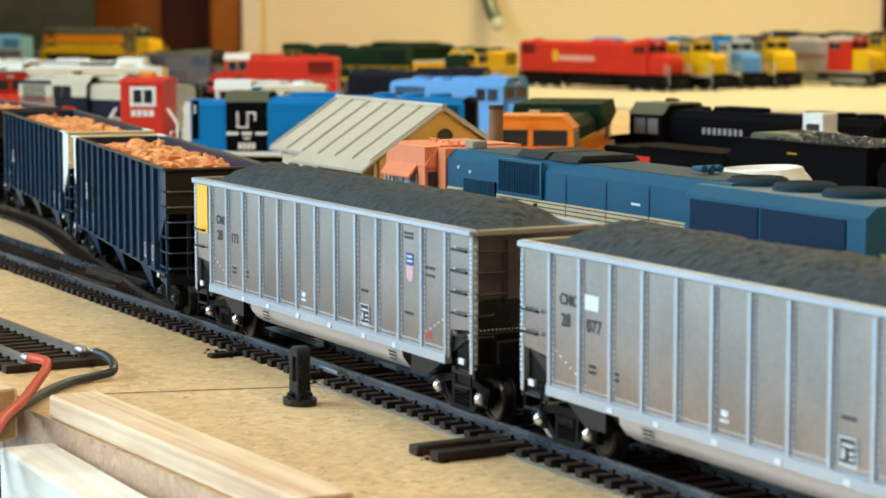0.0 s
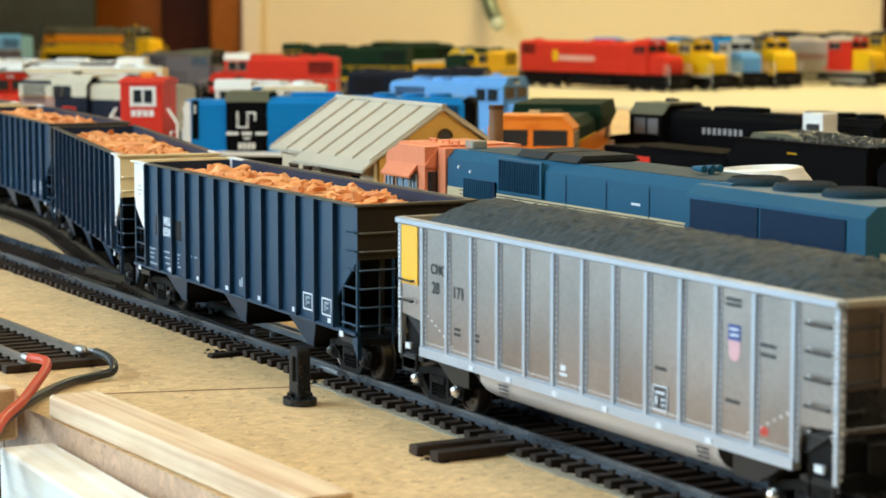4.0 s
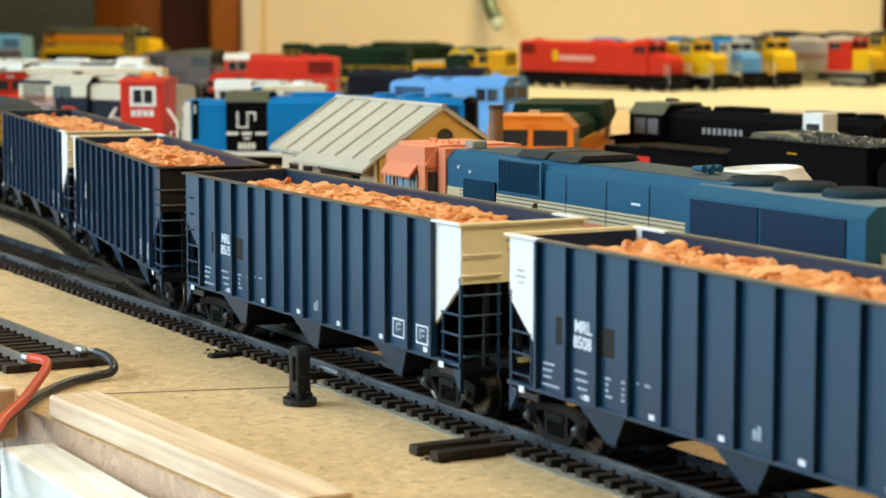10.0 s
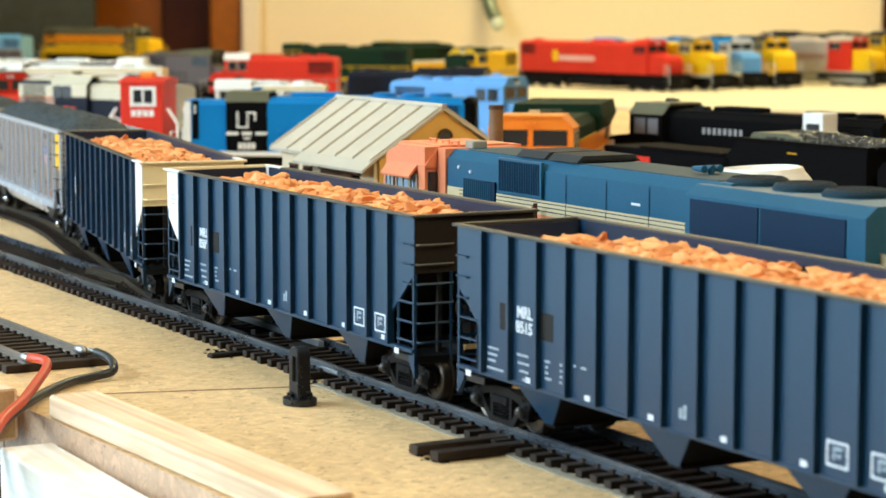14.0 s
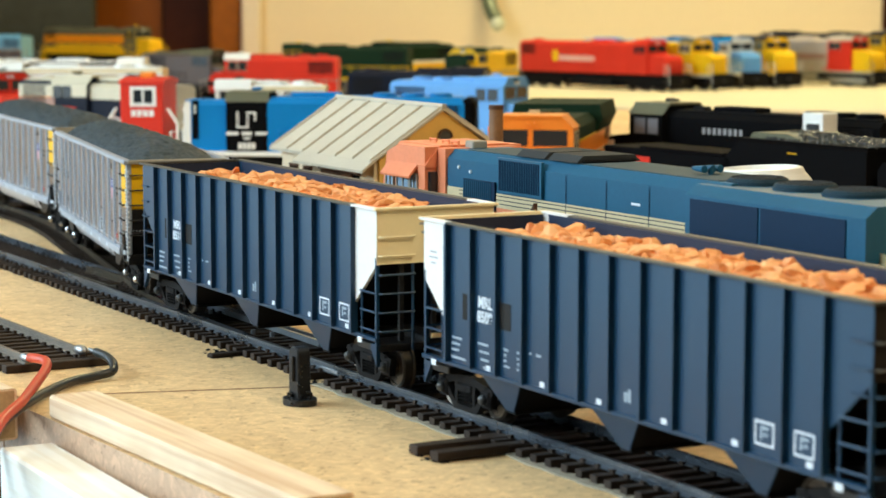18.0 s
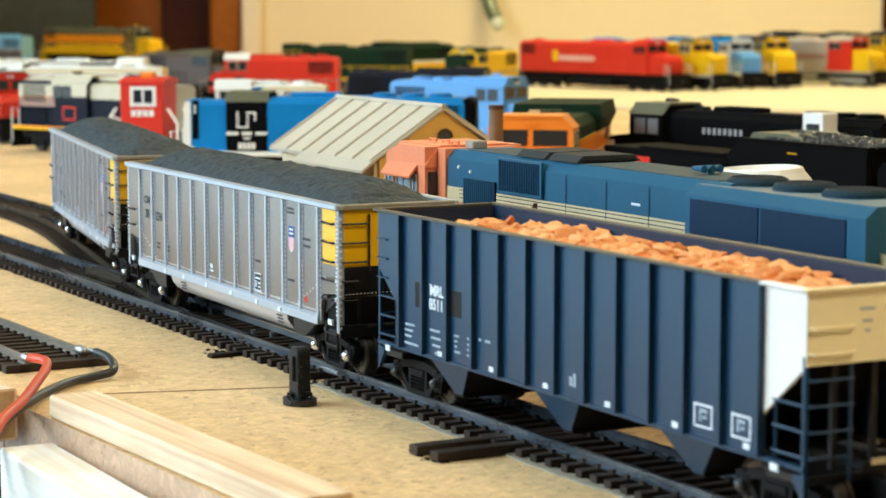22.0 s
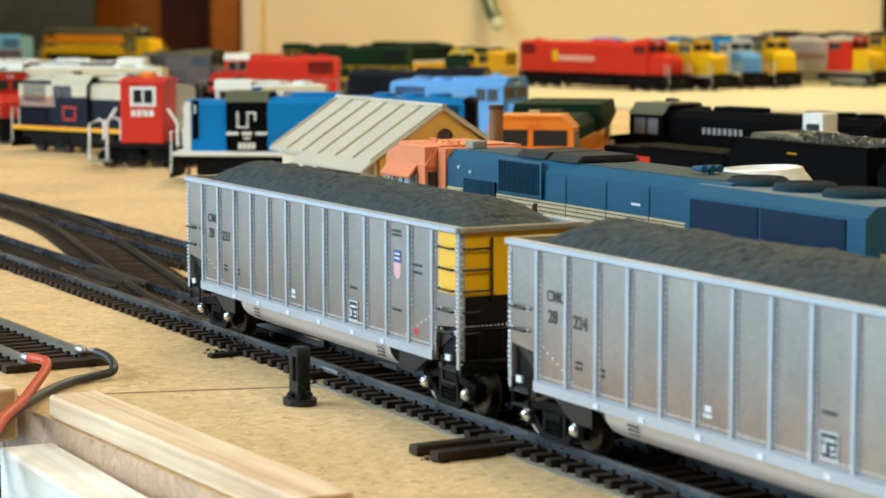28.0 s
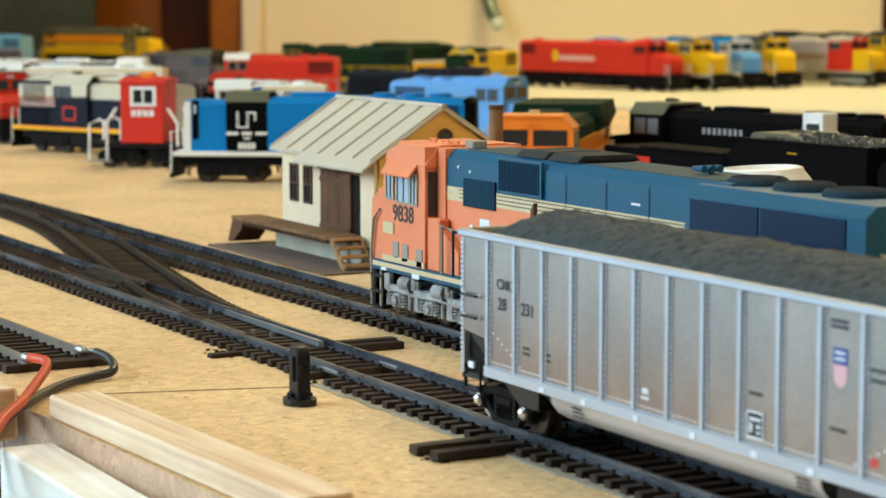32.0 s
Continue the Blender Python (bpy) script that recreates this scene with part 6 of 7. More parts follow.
# first row behind the tracks
loco_at(DL, "navy and beige switcher with an orange and yellow sill", -889, 230, 25, L=150, H=52, hood=P_NAVY, roof=P_CREAM_GREY, cab=P_NAVY, cab_top=P_CREAM_GREY, nose=P_CREAM_GREY, sill=P_YELLOW, stripe=P_ORANGE, stripe_z=(36.2, 37.0), top=P_CREAM_GREY, low=P_NAVY, rails=P_BLACK, step_rails=P_WHITE, style="cowl", axles=2, cab_len=33, cab_at=-3, patch_x=(-0.44, -0.22), high_nose=True, cab_roof=P_CREAM_GREY, fans=1, patch=P_RUST, cab_panel=P_RED, sill_line=P_ORANGE)
loco_at(DL, "bright blue diesel with a black lettered cab and white sill", -619.6, 263.6, 237.4, L=172, H=51, nose_front=P_WHITE, side_glass=False, cab_mark=P_WHITE, hood=P_BLUE, roof=P_BLUE, cab=P_BLACK, nose=P_BLUE, sill=P_WHITE, rails=P_BLUE, step_rails=P_WHITE, style="cowl", axles=2, cab_len=23, cab_at=54.3, high_nose=True, cab_roof=P_OLIVE, rear_cap=P_BLACK, nose_bands=((0.05, 3.4, 17.6, 45.0, P_WHITE), (4.2, 8.0, 24.0, 45.5, P_BLACK), (5.0, 6.6, 38.0, 43.0, P_WHITE)))
loco_at(DL, "red passenger diesel with a grey roof", -1106, 207, 2, L=200, H=51, hood=P_RED, roof=P_GREY, cab=P_RED, sill=P_BLACK, stripe=P_SKY, stripe_z=(38, 44), style="cowl")
# second row: pale roofs
loco_at(DL, "white-roofed cream diesel behind the front row", -1041, 254, 242, L=156, H=56, side_glass=False, hood=P_CREAM, roof=P_WHITE, cab=P_WHITE, sill=P_DGREY, top=P_WHITE, stripe=P_GREY, stripe_z=(30, 36), rails=P_WHITE, style="cowl", fans=2, high_nose=True)
loco_at(DL, "cream diesel with a pale roof and white cab", -800, 303, 242, L=96, H=51, hood=P_CREAM, roof=P_WHITE, cab=P_WHITE, top=P_WHITE, sill=P_DGREY, style="cowl", fans=2)
loco_at(DL, "light blue diesel with dark cab windows", -736, 415, 30, L=112, H=53.5, hood=P_LBLUE, roof=P_LBLUE, cab=P_LBLUE, sill=P_BLUE, rails=P_LBLUE, style="cowl", light=P_WHITE, low=P_BLUE, stripe_z=(30, 31))
loco_at(DL, "orange-fronted diesel with a dark green hood", -395, 274, -38, L=196, W=40, H=51, hood=P_GREEN, roof=P_GREEN, cab=P_ORANGE, nose=P_ORANGE, sill=P_ORANGE, low=P_ORANGE, stripe=P_YELLOW, stripe_z=(37.5, 38.5), rails=P_CREAM, style="cowl", cab_roof=P_ORANGE, light=P_ORANGE, wing=P_GREEN, pane=PANE_PALE)
loco_at(DL, "black diesel with worn white lettering on its hood", -366, 368, 192, L=190, H=51, hood=P_BLACK, roof=P_BLACK, cab=P_BLACK, sill=P_BLACK, rails=P_DGREY, style="hood", cab_roof=P_OLIVE, letters=GREY_INK, nose_bands=((0.0, 7.0, 26.0, 31.0, P_WHITE), (0.0, 7.0, 18.0, 26.0, P_ORANGE)), pane=PANE_PALE)
# third row
loco_at(DL, "grey passenger diesel with white roof panels", -1372, 362, 60, L=200, H=51, hood=P_DGREY, roof=P_WHITE, cab=P_WHITE, sill=P_DGREY, style="cowl", fans=4, top=P_WHITE, stripe=P_GREY, stripe_z=(34, 41))
loco_at(DL, "purple-grey diesel with a dull roof", -1573, 555, 40, L=104, H=52, hood=P_PURPLE, roof=P_OLIVE, cab=P_PURPLE, sill=P_DGREY, style="cowl", fans=1)
loco_at(DL, "plain red diesel with white cab roof among others", -1346, 549, 240, L=132, H=53, hood=P_RED, roof=P_RED, cab=P_RED, sill=P_BLACK, rails=P_GREY, style="cowl", fans=2, cab_roof=P_WHITE)
loco_at(DL, "navy blue diesel in the crowded back rows", -954, 501, 50, L=130, H=52, hood=P_NAVY, roof=P_NAVY, cab=P_NAVY, sill=P_BLACK, style="cowl", fans=1)
# back rows on the cream sheet
x, y = nose_at(-1488, 1084, 12, 248)
loco_at(DL, "bright red diesel with a yellow badge and pale lettering", x, y, 12, L=248, H=56, z=2, hood=P_RED, roof=P_RED, cab=P_RED, sill=P_BLACK, rails=P_RED, step_rails=P_WHITE, style="cowl", fans=1, light=P_WHITE, patch=P_PALE_RED, patch_x=(-0.20, 0.03), badge=P_YELLOW)
x, y = nose_at(-1482, 1136, 10, 225)
loco_at(DL, "yellow diesel with a grey-blue roof", x, y, 10, L=225, H=57, z=2, hood=P_YELLOW, roof=P_LBLUE, cab=P_YELLOW, sill=P_GREY, rails=P_WHITE, style="cowl", cab_roof=P_OLIVE)
x, y = nose_at(-1509, 1197, -6, 215)
loco_at(DL, "blue and white diesel with a low nose", x, y, -6, L=215, H=57, z=2, hood=P_BLUE, roof=P_BLUE, cab=P_WHITE, nose=P_LBLUE, sill=P_WHITE, rails=P_WHITE, style="cowl")
x, y = nose_at(-1505, 1240, -10, 215)
loco_at(DL, "blue diesel with a bright yellow nose", x, y, -10, L=215, H=58, z=2, hood=P_NAVY, roof=P_NAVY, cab=P_YELLOW, nose=P_YELLOW, sill=P_YELLOW, rails=P_WHITE, style="cowl")
x, y = nose_at(-1480, 1352, 12, 235)
loco_at(DL, "silver diesel with a red cab and yellow nose", x, y, 12, L=235, H=58, z=2, hood=P_SILVER, roof=P_SILVER, cab=P_RED, nose=P_YELLOW, sill=P_GREY, stripe=P_RED, stripe_z=(19, 21), truck=P_GREY, rails=P_GREY, style="cowl", patch=P_RUST, patch_x=(-0.1, 0.2), cab_len=34)
x, y = nose_at(-1512, 1425, 12, 235)
loco_at(DL, "dark blue diesel with a yellow nose", x, y, 12, L=235, H=62, z=2, hood=P_NAVY, roof=P_NAVY, cab=P_YELLOW, nose=P_YELLOW, sill=P_GREY, style="cowl")
loco_at(DL, "dark green diesel with a yellow nose and sill", -1619, 742, 232, L=168, H=53, z=2, hood=P_GREEN, roof=P_GREEN, cab=P_GREEN, cab_top=P_GREEN, nose=P_YELLOW, sill=P_YELLOW, style="cowl", fans=3, low=P_GREEN, stripe_z=(24, 26), cab_panel=P_YELLOW)
loco_at(DL, "dark green and yellow diesel at the back", -1656, 842, 290, L=130, H=54, z=2, hood=P_GREEN, roof=P_GREEN, cab=P_GREEN, nose=P_YELLOW, nose_front=P_YELLOW, sill=P_YELLOW, style="cowl", low=P_YELLOW, stripe=P_WHITE, stripe_z=(30, 33), light=P_YELLOW)
loco_at(DL, "yellow diesel with a dark cab roof at the back", -1418, 801, 302, L=112, H=53, z=2, hood=P_YELLOW, roof=P_OLIVE, cab=P_YELLOW, nose=P_YELLOW, nose_front=P_GREEN, sill=P_GREY, style="cowl", fans=1, cab_roof=P_GREEN)
# left, on a low riser board
bm = B()
box(bm, -2720, -1990, 420, 980, 0.3, 8, 0.5)
single("riser_board", bm, BOARD, "low chipboard riser under two diesels", kind="structure")
loco_at(DL, "orange-yellow diesel with an olive roof and yellow sill", -2526, 799, 21, L=240, H=55, z=8, hood=P_OLIVE, roof=P_OLIVE, cab=P_OLIVE, nose=P_YELLOW, sill=P_YELLOW, low=P_YELLOW, stripe=P_PURPLE, stripe_z=(25, 31), top=paint(0.95, 0.33, 0.01, 0.4, 0.25), top_z=42.5, pilot=P_YELLOW, rails=P_YELLOW, style="cowl", fans=2, cab_panel=P_YELLOW)
loco_at(DL, "sky blue passenger diesel with a grey sill", -2336, 543, 225, L=200, H=50, z=8, hood=P_SKY, roof=P_SKY, cab=P_SKY, sill=P_GREY, low=P_PURPLE, stripe=P_GREY, stripe_z=(28, 30), style="cowl")


def caboose():
    c = thing("caboose", "red caboose with a pale framed window and white railings", "caboose", -773, 215.5, 0, 53)
    bm = B()
    box(bm, -13.2, 13.2, -15, 15, 15, 51, 0.5)
    part("body", bm, P_RED, c)
    bm = B()
    prism(bm, [(-16.6, 50.6), (-15, 52.6), (0, 54.5), (15, 52.6), (16.6, 50.6)], -13.8, 14.2, "x")
    part("roof", bm, P_RED, c)
    bm = B()
    box(bm, -4, 4, -4, 4, 53, 57, 0.6)
    part("smoke_jack", bm, P_ORANGE, c)
    for s in (-1, 1):
        w = part("window", box(B(), -5, 7, min(s * 15.02, s * 15.2), max(s * 15.02, s * 15.2), 39, 47), PANE, c)
        bm = B()
        for q in ((-7, -5, 37, 49), (7, 9, 37, 49), (-5, 7, 37, 39), (-5, 7, 47, 49), (0.4, 1.6, 39, 47)):
            box(bm, q[0], q[1], min(s * 15.0, s * 15.6), max(s * 15.0, s * 15.6), q[2], q[3])
        part("window_frame", bm, P_WHITE, w)
        for k in range(4):
            bm = B()
            box(bm, -6.4 + k * 3.7, -3.6 + k * 3.7, min(s * 15.02, s * 15.15), max(s * 15.02, s * 15.15), 31, 35)
            part("lettering_bar", bm, P_WHITE, c)
    bm = B()
    box(bm, -33, 33, -14, 14, 11.5, 15, 0.3)
    part("underframe", bm, BLACK_MATT, c)
    for e, x in ((-1, -33), (1, 33)):
        for s in (-1, 1):
            bm = B()
            tube(bm, [(x, s * 14, 5), (x, s * 14, 26), (x - e * 6, s * 14, 29), (x - e * 11, s * 14, 27), (x - e * 11, s * 14, 5)], 0.9, 6)
            tube(bm, [(x - e * 11, s * 14, 27), (x - e * 17, s * 14, 36)], 0.9, 6)
            part("railing", bm, P_WHITE, c, "white wire railing")
            bm = B()
            box(bm, x - 7 * e - 7, x - 7 * e + 7, min(s * 12, s * 17), max(s * 12, s * 17), 3.4, 4.6, 0.2)
            part("step", bm, P_GREY, c)
    for tx in (-15, 15):
        six_wheel_truck(c, tx, 0, 2, 15, BLACK_MATT, 11.0)
    return c


caboose()


def tender():
    c = thing("steam_tender", "long black coal tender with a glittering coal load", "tender", -203, 288, 0, 3, "")
    bm = B()
    prism(bm, [(-46, 17), (-46, 37), (-36, 44), (40, 44), (40, 17)], -16, 16, "y")
    part("tank", bm, P_BLACK, c)
    bm = B()
    box(bm, -132, -42, -16, 16, 17, 37, 0.6)
    part("low_deck", bm, P_BLACK, c)
    bm = B()
    prism(bm, [(-16.2, 43.6), (-16.8, 45.4), (16.8, 45.4), (16.2, 43.6)], -36, 41, "x")
    part("coping", bm, P_BLACK, c)
    bm = B()
    box(bm, -104, -46, -16.6, -6, 37, 38.2, 0.2)
    part("deck_board", bm, P_BLACK, c)
    bm = B()
    rng = random.Random(3)
    lump = bmesh.new()
    bmesh.ops.create_icosphere(lump, subdivisions=1, radius=1)
    verts, faces = [v.co.copy() for v in lump.verts], [[v.index for v in f.verts] for f in lump.faces]
    lump.free()
    for k in range(1700):
        x, y = rng.uniform(-22, 41), rng.uniform(-14, 14)
        r = rng.uniform(0.35, 0.85)
        m = Matrix.Translation((x, y, 45 + 2.6 * (1 - (y / 15) ** 2) * (1 - max(0, x) / 60) + rng.uniform(-0.5, 0.6))) @ Euler((rng.uniform(0, 3), rng.uniform(0, 3), 0)).to_matrix().to_4x4() @ Matrix.Diagonal((r, r * rng.uniform(0.6, 1), r * 0.8, 1))
        vs = [bm.verts.new(m @ v) for v in verts]
        for f in faces:
            bm.faces.new([vs[i] for i in f])
    o = part("coal", bm, mat("glossy_coal", (0.05, 0.05, 0.045), 0.10, dark=0.5, big=300), c, "glossy black coal lumps")
    o["kind"] = "stuff"
    bm = B()
    prism(bm, [(-34, 45), (-31, 47.6), (-10, 48.0), (2, 45)], -13, 13, "y")
    part("cover", bm, P_OLIVE, c, "olive grey cover")
    bm = B()
    box(bm, -121, -97, -16.3, -16.0, 29.4, 33.6)
    part("red_line", bm, P_RED, c)
    for k in range(6):
        bm = B()
        box(bm, -6 + k * 0.95, -5.3 + k * 0.95, -16.25, -16.02, 40.4, 41.0)
        part("lettering_bar", bm, P_YELLOW, c)
    bm = B()
    prism(bm, [(43, 17), (43, 37), (46, 40), (56, 40), (60, 34), (60, 17)], -13, 13, "y")
    part("rear_box", bm, P_BLACK, c)
    for tx in (-100, -30, 34):
        six_wheel_truck(c, tx, 0, 3, 16, BLACK_MATT)
    bm = B()
    box(bm, -132, 60, -14, 14, 13, 17.2, 0.4)
    part("frame", bm, BLACK_MATT, c)
    return c


tender()
loco_at(DL, "black diesel standing at the end of the tender", -120, 402, 12, L=190, H=47, hood=P_BLACK, roof=P_BLACK, cab=P_BLACK, sill=P_BLACK, style="cowl", fans=1)


# silver nose piece of the black diesel, made as a separate box
def silver_nose_box():
    c = thing("crate", "white and silver nose box of the black diesel, with a dark opening", "box", -297.4, 356, 42, 12)
    bm = B()
    box(bm, -6, 6, -5, 5, 0, 8.5, 0.4)
    part("body", bm, P_WHITE, c)
    bm = B()
    box(bm, -3.5, 4.0, -5.2, -5.0, 0.8, 3.8)
    part("opening", bm, BLACK, c)


silver_nose_box()


def white_cup():
    c = thing("plastic_cup", "upturned white plastic cup standing behind the diesel", "cup", 7.2, 101.8, 0, 40)
    def turned(profile, seg=32):
        bm = B()
        rings = [[bm.verts.new((r * math.cos(a), r * math.sin(a), z + 0.05 * r * math.cos(a))) for a in (2 * math.pi * k / seg for k in range(seg))] for r, z in profile]
        for p, q in zip(rings, rings[1:]):
            for k in range(seg):
                bm.faces.new((p[k], p[(k + 1) % seg], q[(k + 1) % seg], q[k]))
        bm.faces.new(rings[-1])
        bm.faces.new(rings[0][::-1])
        return bm
    part("wall", turned([(19.5, 1.2), (19.0, 3), (17.0, 30), (15.6, 46), (14.6, 51.0), (12.6, 53.6)]), P_WHITE, c, smooth=True)
    part("base_ring", turned([(12.4, 53.6), (11.6, 55.2), (10.4, 55.6), (9.6, 54.6), (9.0, 53.9)]), P_WHITE, c, smooth=True)


white_cup()


# ---- the small station house ----
def station():
    c = thing("station_house", "small stucco station house with a grey standing-seam roof", "house", -291, 135.5, 0, 0)
    X0, X1, Y0, Y1 = -37, 37, -28, 28
    zb, ze, zr = 8.0, 40.2, 59.6
    bm = B()
    box(bm, X0 - 1, X1 + 1, Y0 - 1, Y1 + 1, 0, zb, 0.4)
    part("plinth", bm, PLINTH, c)
    bm = B()
    box(bm, X0, X1 + 10.8, Y0, Y0 + 1.5, zb, ze)
    part("long_wall", bm, STUCCO, c)
    part("long_wall", box(B(), X0, X1 + 10.8, Y1 - 1.5, Y1, zb, ze), STUCCO, c)
    for x in (X0, X1 + 11.0):
        bm = B()
        prism(bm, [(Y0 + 1.5, zb), (Y1 - 1.5, zb), (Y1 - 1.5, ze + 1.0), (0, zr - 0.4), (Y0 + 1.5, ze + 1.0)], x, x + 1.5, "x")
        part("gable_wall", bm, OCHRE, c, "ochre yellow gable")
    for s in (-1, 1):
        bm = B()
        e = 30.5
        prism(bm, [(0, zr + 1.0), (s * e, ze + 0.8), (s * e, ze - 0.4), (0, zr - 0.2)], X0 - 7, X1 + 14, "x")
        part("roof_slope", bm, TIN, c)
        if s < 0:
            bm = B()
            prism(bm, [(-30.4, ze + 0.8), (-34.6, ze - 2.5), (-34.6, ze - 3.5), (-30.4, ze - 0.4)], X0 + 25, X1 + 14, "x")
            part("porch_roof", bm, TIN, c)
        n = 7
        for i in range(n):
            x = X0 - 5.5 + (X1 - X0 + 18) * i / (n - 1)
            bm = B()
            prism(bm, [(s * 0.2, zr + 1.9), (s * e, ze + 1.7), (s * e, ze + 0.7), (s * 0.2, zr + 0.9)], x - 0.5, x + 0.5, "x")
            part("roof_seam", bm, TIN, c)
    bm = B()
    tube(bm, [(X0 - 7, 0, zr + 1.2), (X1 + 14, 0, zr + 1.2)], 1.0, 8)
    part("ridge", bm, TIN, c)
    for x0 in (-27.6, -14.4):
        w = part("window", box(B(), x0, x0 + 6.0, Y0 - 0.2, Y0 + 0.6, 21, 34.5), PANE, c)
        bm = B()
        for q in ((x0 - 1, x0, 20.2, 35.4), (x0 + 6.0, x0 + 7.0, 20.2, 35.4), (x0, x0 + 6.0, 20.2, 21), (x0, x0 + 6.0, 34.5, 35.4), (x0 + 2.7, x0 + 3.3, 21, 34.5), (x0, x0 + 6.0, 27.4, 28.0)):
            box(bm, q[0], q[1], Y0 - 0.7, Y0, q[2], q[3])
        part("window_frame", bm, WOOD_DARK, w)
    d = thing_door(c, Y0)
    bm = B()
    cyl(bm, X1 + 12.6, 1, 49.0, 2.6, 0.8, "x", 20)
    part("gable_window", bm, PANE, c)
    bm = B()
    tube(bm, [(X1 + 13.0, 1 + 2.9 * math.cos(a), 49.0 + 2.9 * math.sin(a)) for a in (math.pi * k / 12 for k in range(13))], 0.5, 5)
    part("gable_arch", bm, WOOD_DARK, c)
    # platform of boards in front, with steps at the end
    plank = mesh_of("plank", box(B(), -1.45, 1.45, -6.5, 6.5, 10.8, 12.2, 0.15), WOOD_PLANK)
    joist = mesh_of("joist", box(B(), -0.8, 0.8, -6.3, 5, 9.4, 10.8), WOOD_DARK)
    for i in range(32):
        piece("plank", plank, c, X0 - 18 + i * 3.05, Y0 - 8.2, 0)
    for i in range(24):
        piece("joist", joist, c, X0 - 6 + i * 3.4, Y0 - 8.2, 0)
    bm = B()
    box(bm, X0 - 2, X0 + 66, Y0 - 2.5, Y0 + 2, 0, 9.6, 0.4)
    part("platform_base", bm, PLINTH, c, "weathered pale platform base")
    bm = B()
    prism(bm, [(X0 - 19, 12.0), (X0 - 8, 11.8), (X0 - 10, 7.5), (X0 - 20, 1.4), (X0 - 25, 1.0)], Y0 - 14, Y0 - 2.2, "y")
    part("ramp", bm, WOOD_DARK, c, "dark wooden ramp end")
    for k in range(4):
        bm = B()
        z = 12.0 - k * 3.0
        box(bm, X1 + 2 + k * 3.4, X1 + 6.4 + k * 3.4, Y0 - 14.5, Y0 - 3, z - 1.2, z, 0.2)
        part("step", bm, WOOD_STEP, c)
    bm = B()
    for y in (Y0 - 14.6, Y0 - 3.2):
        prism(bm, [(X1 + 1, 12), (X1 + 4, 12), (X1 + 17, 0.2), (X1 + 13, 0.2)], y, y + 0.9, "y")
    part("stringer", bm, WOOD_STEP, c)
    bm = B()
    box(bm, X0 - 20, X1 + 20, Y0 - 25, Y0 + 8, 0.05, 0.9, 0.2)
    single("station_slab", bm, SLAB, "thin grey-brown slab beside the station", "slab", x=-291, y=135.5)
    return c


def thing_door(c, y0):
    # no hole is cut; the opening's shade is a black panel on the wall
    bm = B()
    box(bm, 30.0, 36.0, y0 - 0.2, y0 + 0.4, 9.0, 34.6)
    part("door_opening", bm, BLACK_MATT, c, "black panel painting the shade of the gap beside the sliding door")
    bm = B()
    box(bm, 2.0, 30.0, y0 - 0.8, y0 + 0.4, 9.0, 35.0)
    d = part("freight_door", bm, WOOD_DARK, c, "brown boarded sliding door")
    for k in range(9):
        part("door_board", box(B(), 2.4 + k * 3.05, 5.3 + k * 3.05, y0 - 1.3, y0 - 0.7, 9, 34.6, 0.1), WOOD_DARK, d)
    for z in (12.0, 30.5):
        part("door_brace", box(B(), 2.2, 29.8, y0 - 1.7, y0 - 1.2, z, z + 1.8, 0.1), WOOD_DARK, d)
    part("door_rail", box(B(), 0.5, 38, y0 - 1.6, y0 - 0.7, 35.0, 36.0, 0.1), WOOD_DARK, d)
    return d


station()


def brown_post():
    c = thing("chimney_stack", "brown cylindrical stack standing behind the blue diesel", "stack", -208, 140, 0)
    bm = B()
    cyl(bm, 0, 0, 30.7, 2.7, 61.4, "z", 20, 2.6)
    part("shaft", bm, mat("brown_stack", (0.24, 0.115, 0.045), 0.6, dark=0.6, big=80, fine=900, bump=0.3), c, smooth=True)
    bm = B()
    cyl(bm, 0, 0, 61.8, 2.8, 1.6, "z", 20)
    part("cap", bm, WOOD_DARK, c, smooth=True)


brown_post()


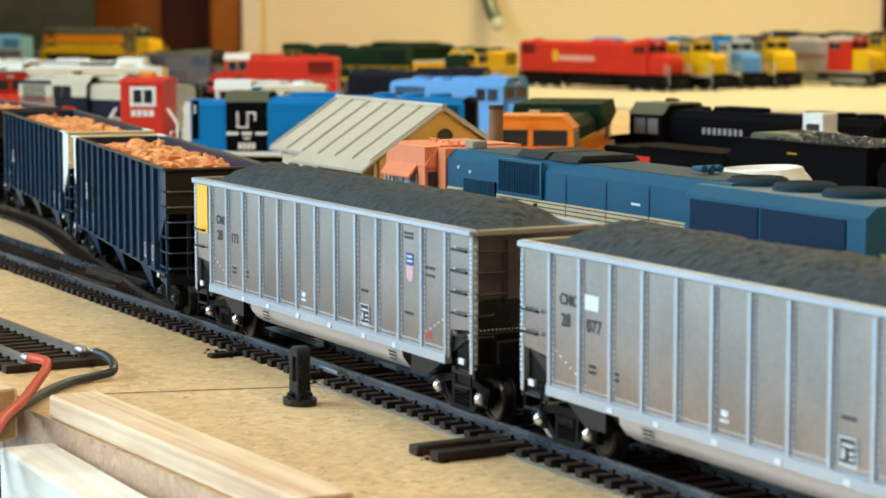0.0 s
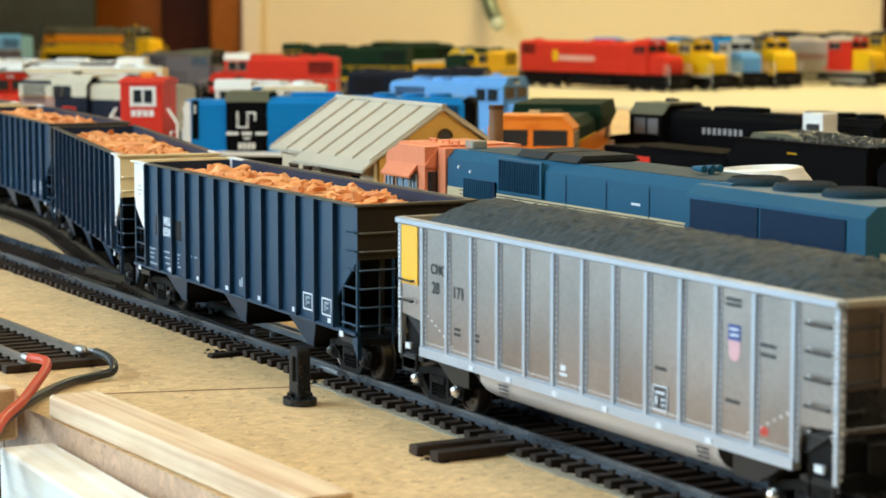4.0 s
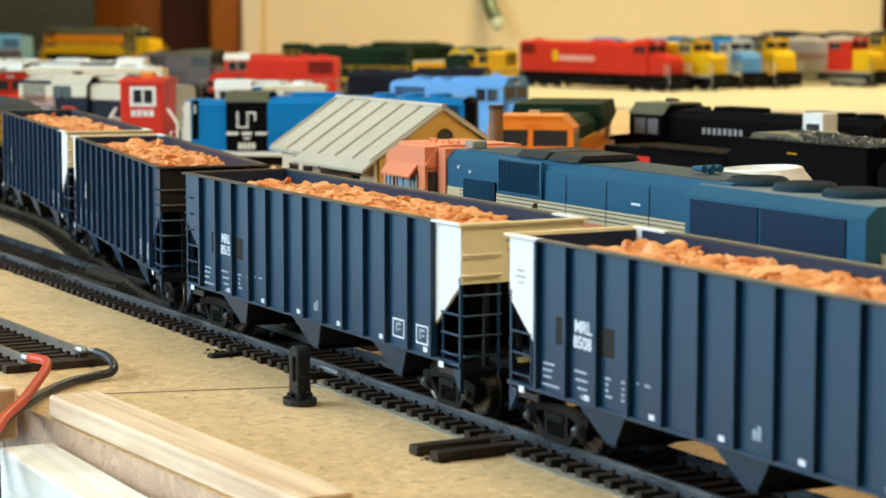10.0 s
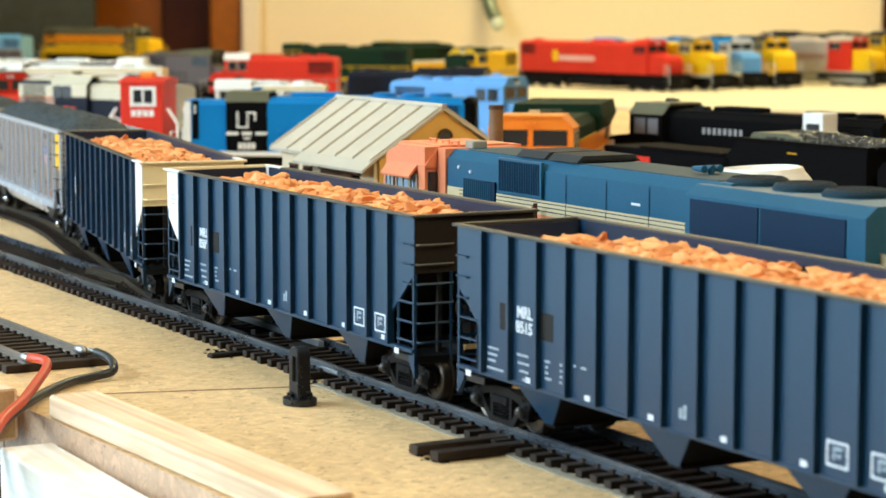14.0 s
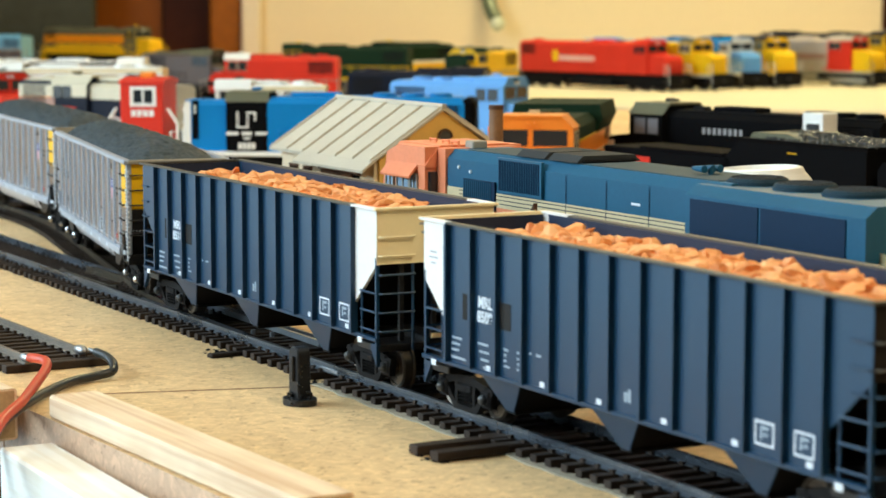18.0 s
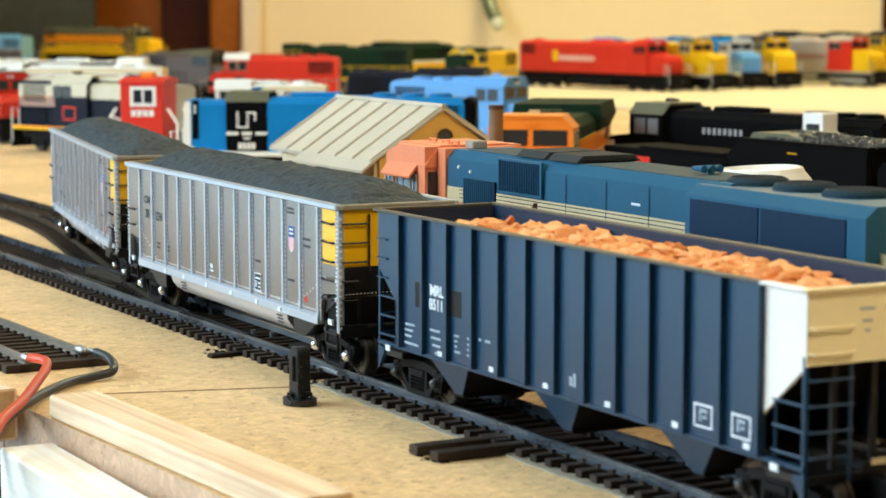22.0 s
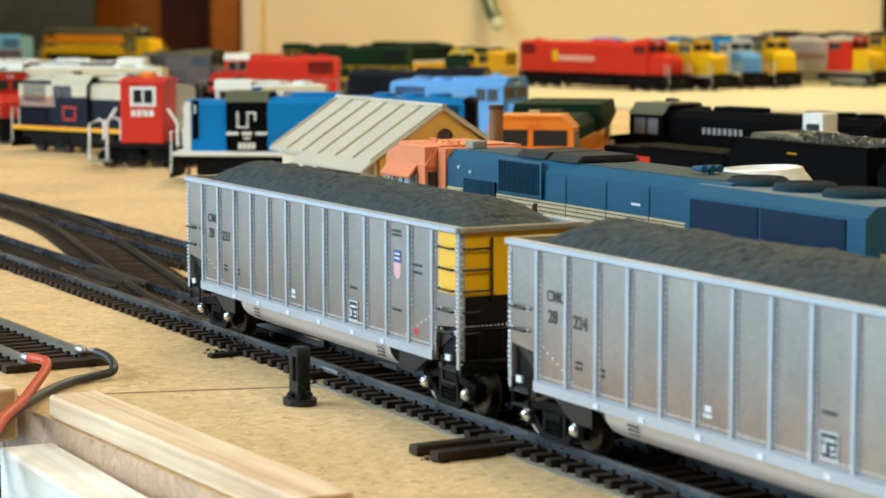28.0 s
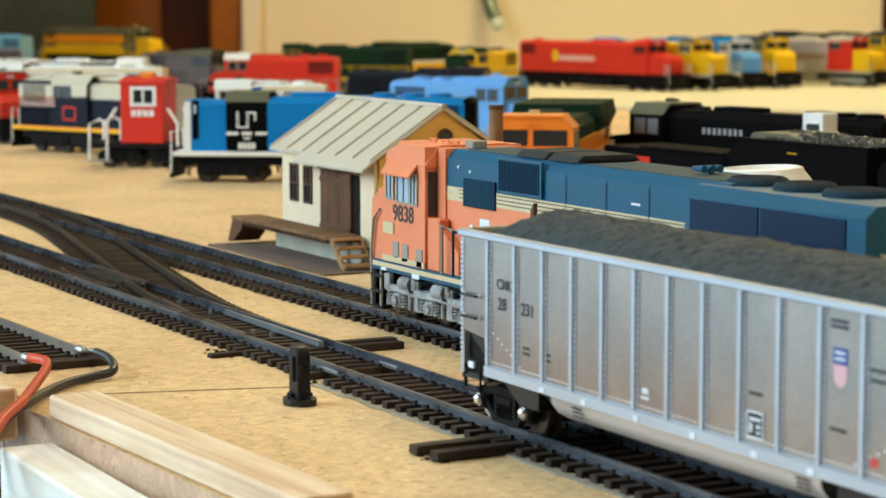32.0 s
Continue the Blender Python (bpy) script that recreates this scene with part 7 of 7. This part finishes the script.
# ---- foreground ----
def point_lever():
    c = thing("point_lever", "black plastic point lever housing beside the track", "lever", -2.5, -31.5, 0, 8)
    bm = B()
    prism(bm, [(5.0 * math.cos(a), 4.0 * math.sin(a)) for a in (2 * math.pi * k / 20 for k in range(20))], 0, 1.6, "z")
    part("foot", bm, BLACK, c, smooth=True)
    bm = B()
    out = [(-2.7, 1.4), (2.7, 1.4), (2.3, 3.4), (2.3, 12.6), (2.0, 13.9), (1.0, 14.7), (-1.0, 14.7), (-2.0, 13.9), (-2.3, 12.6), (-2.3, 3.4)]
    prism(bm, out, -1.9, 1.9, "y")
    bmesh.ops.bevel(bm, geom=list(bm.edges), offset=0.35, segments=1, affect="EDGES")
    part("body", bm, BLACK, c)
    bm = B()
    box(bm, -0.8, 0.8, -2.6, -1.8, 6, 12.4, 0.3)
    part("rib", bm, BLACK, c)
    rng = random.Random(21)
    bm = B()
    for k in range(26):
        a = rng.uniform(0, 6.28)
        z = rng.choice((0.6, 1.2, 1.8, 2.4, 3.2))
        q = 4.4 - z * 0.65
        bmesh.ops.create_icosphere(bm, subdivisions=1, radius=rng.uniform(0.45, 1.0), matrix=Matrix.Translation((q * math.cos(a), 0.85 * q * math.sin(a), z)))
    for k in range(16):
        bmesh.ops.create_icosphere(bm, subdivisions=1, radius=rng.uniform(0.3, 0.6), matrix=Matrix.Translation((rng.choice((-2.2, 2.2)), rng.uniform(-1.8, 1.8), rng.uniform(3, 13.8))))
    part("glue_crust", bm, mat("glossy_black_glue", (0.010, 0.011, 0.012), 0.16, dark=0.7, big=300), c, "glossy black glue crust", True)["kind"] = "stuff"
    bm = B()
    cyl(bm, -2.3, 0.4, 11.8, 0.9, 0.9, "x", 10)
    part("pivot", bm, BLACK, c)


point_lever()


def timber_block(label, x0, y0, length, width, z0, z1, rz, material, wane=0.6):
    c = thing("timber_strip", label, "wood strip", x0, y0, z0, rz, "offcuts of timber")
    rng = random.Random(int(abs(x0 * 7)))
    bm = B()
    n = 14
    rings = []
    for i in range(n + 1):
        x = length * i / n
        j = [rng.uniform(-0.12, 0.12) for _ in range(4)]
        b = wane
        rings.append([bm.verts.new((x, y, z)) for y, z in ((0 + j[0], b), (b, 0), (width - b, 0), (width + j[1], b), (width + j[1], z1 - z0 - b), (width - b, z1 - z0 + j[2] * 0.5), (b, z1 - z0 + j[3] * 0.5), (0 + j[0], z1 - z0 - b))])
    for a, b in zip(rings, rings[1:]):
        for k in range(8):
            bm.faces.new((a[k], a[(k + 1) % 8], b[(k + 1) % 8], b[k]))
    bm.faces.new(rings[0])
    bm.faces.new(rings[-1][::-1])
    part("strip", bm, material, c)
    for x0, x1 in ((-0.25, 0.02), (length - 0.02, length + 0.25)):
        part("end_grain", box(B(), x0, x1, wane, width - wane, wane, z1 - z0 - wane, 0.1), END_GRAIN, c, "sawn end grain")
    return c


timber_block("pale sawn pine strip lying along the board's edge", -13.5, -93.0, 131.0, 12.6, 0.0, 5.7, 3.0, PINE)
timber_block("pine batten below the board's edge, whitened to paint strong daylight", -8, -107.2, 190, 13.5, -24.0, -5.0, -0.3, PINE_PALE)
timber_block("short orange pine offcut beside the wires", -70, -110, 40, 12, -8.0, 5.0, 3.0, PINE)


def wire(name, label, pts, r, material):
    c = thing(name, label, "wire")
    # smooth the line through its points
    v = [Vector(p) for p in pts]
    fine = []
    for i in range(len(v) - 1):
        p0, p1, p2, p3 = v[max(i - 1, 0)], v[i], v[i + 1], v[min(i + 2, len(v) - 1)]
        for k in range(8):
            t = k / 8
            fine.append(0.5 * ((2 * p1) + (p2 - p0) * t + (2 * p0 - 5 * p1 + 4 * p2 - p3) * t * t + (3 * p1 - p0 - 3 * p2 + p3) * t ** 3))
    fine.append(v[-1])
    bm = B()
    tube(bm, fine, r, 12)
    part("insulation", bm, material, c, smooth=True)
    bm = B()
    tube(bm, [v[0] - (fine[1] - v[0]).normalized() * 5, v[0]], r * 0.45, 8)
    part("bare_end", bm, SOLDER, c)


wire("feeder_wire", "red feeder wire soldered to the near rail", [(-78, -77.5, 4.4), (-71, -77.8, 5.2), (-64, -77.6, 5.4), (-57, -80.0, 4.4), (-40, -88.5, 3.4), (-24, -96.5, 2.8), (-2, -109, 1.8), (12, -118, -6), (20, -124, -24), (24, -128, -120)], 1.3, RED_WIRE)
wire("feeder_wire", "black feeder wire soldered to the far rail", [(-79, -58.5, 4.4), (-71, -58.2, 4.2), (-64, -58.8, 3.2), (-59.5, -61.0, 2.0), (-58.2, -66, 1.4), (-53.0, -74.6, 1.4), (-40, -85.5, 1.5), (-23, -97, 1.5), (-10, -107, -1), (-2, -113, -10), (2, -117, -30), (3, -119, -100)], 1.2, BLACK_WIRE)


# ---- what moves ----
RUN = [(0.0, -216.5), (0.5, -202.7), (1.0, -188.4), (1.5, -173.7), (2.0, -157.2), (2.5, -139.5), (3.0, -121.0), (3.5, -102.4), (4.5, -64.5), (5.5, -26.0), (6.0, -5.5), (7.0, 36.5), (8.0, 79.5), (9.0, 122.2), (12.0, 250.3), (14.5, 356.6), (17.0, 463.4), (19.5, 571.0), (22.0, 678.8), (25.5, 828.7), (28.0, 935.6), (32.0, 1106.9)]


def run(t):
    for (t0, s0), (t1, s1) in zip(RUN, RUN[1:]):
        if t <= t1:
            return s0 + (s1 - s0) * (t - t0) / (t1 - t0)
    return RUN[-1][1]


def motions():
    """The train rolls from the crossover on to the straight, towards the camera; its wheels turn."""
    for car, behind, turned in TRAIN:
        rows = []
        for i in range(65):
            t = i * 0.5
            s = run(t) + behind
            a, b = on_line(s - 72.4), on_line(s + 72.4)
            h = math.degrees(math.atan2(b[1] - a[1], b[0] - a[0]))
            rows.append((t, pose((a[0] + b[0]) / 2 * MM, (a[1] + b[1]) / 2 * MM, RAIL_TOP * MM, 0, 0, h + 180 * turned)))
        walk(car, rows)
        way = -1 if turned else 1
        step = 0.16
        for w in [o for o in car.children_recursive if o.name.startswith("wheelset")]:
            place = w.location.copy()
            spin = []
            for i in range(201):
                a = way * math.degrees((run(i * step) - run(0)) / WHEEL_R)
                spin.append((i * step, Matrix.Translation(place) @ Matrix.Rotation(radians(a % 360), 4, "Y")))
            walk(w, spin)


motions()
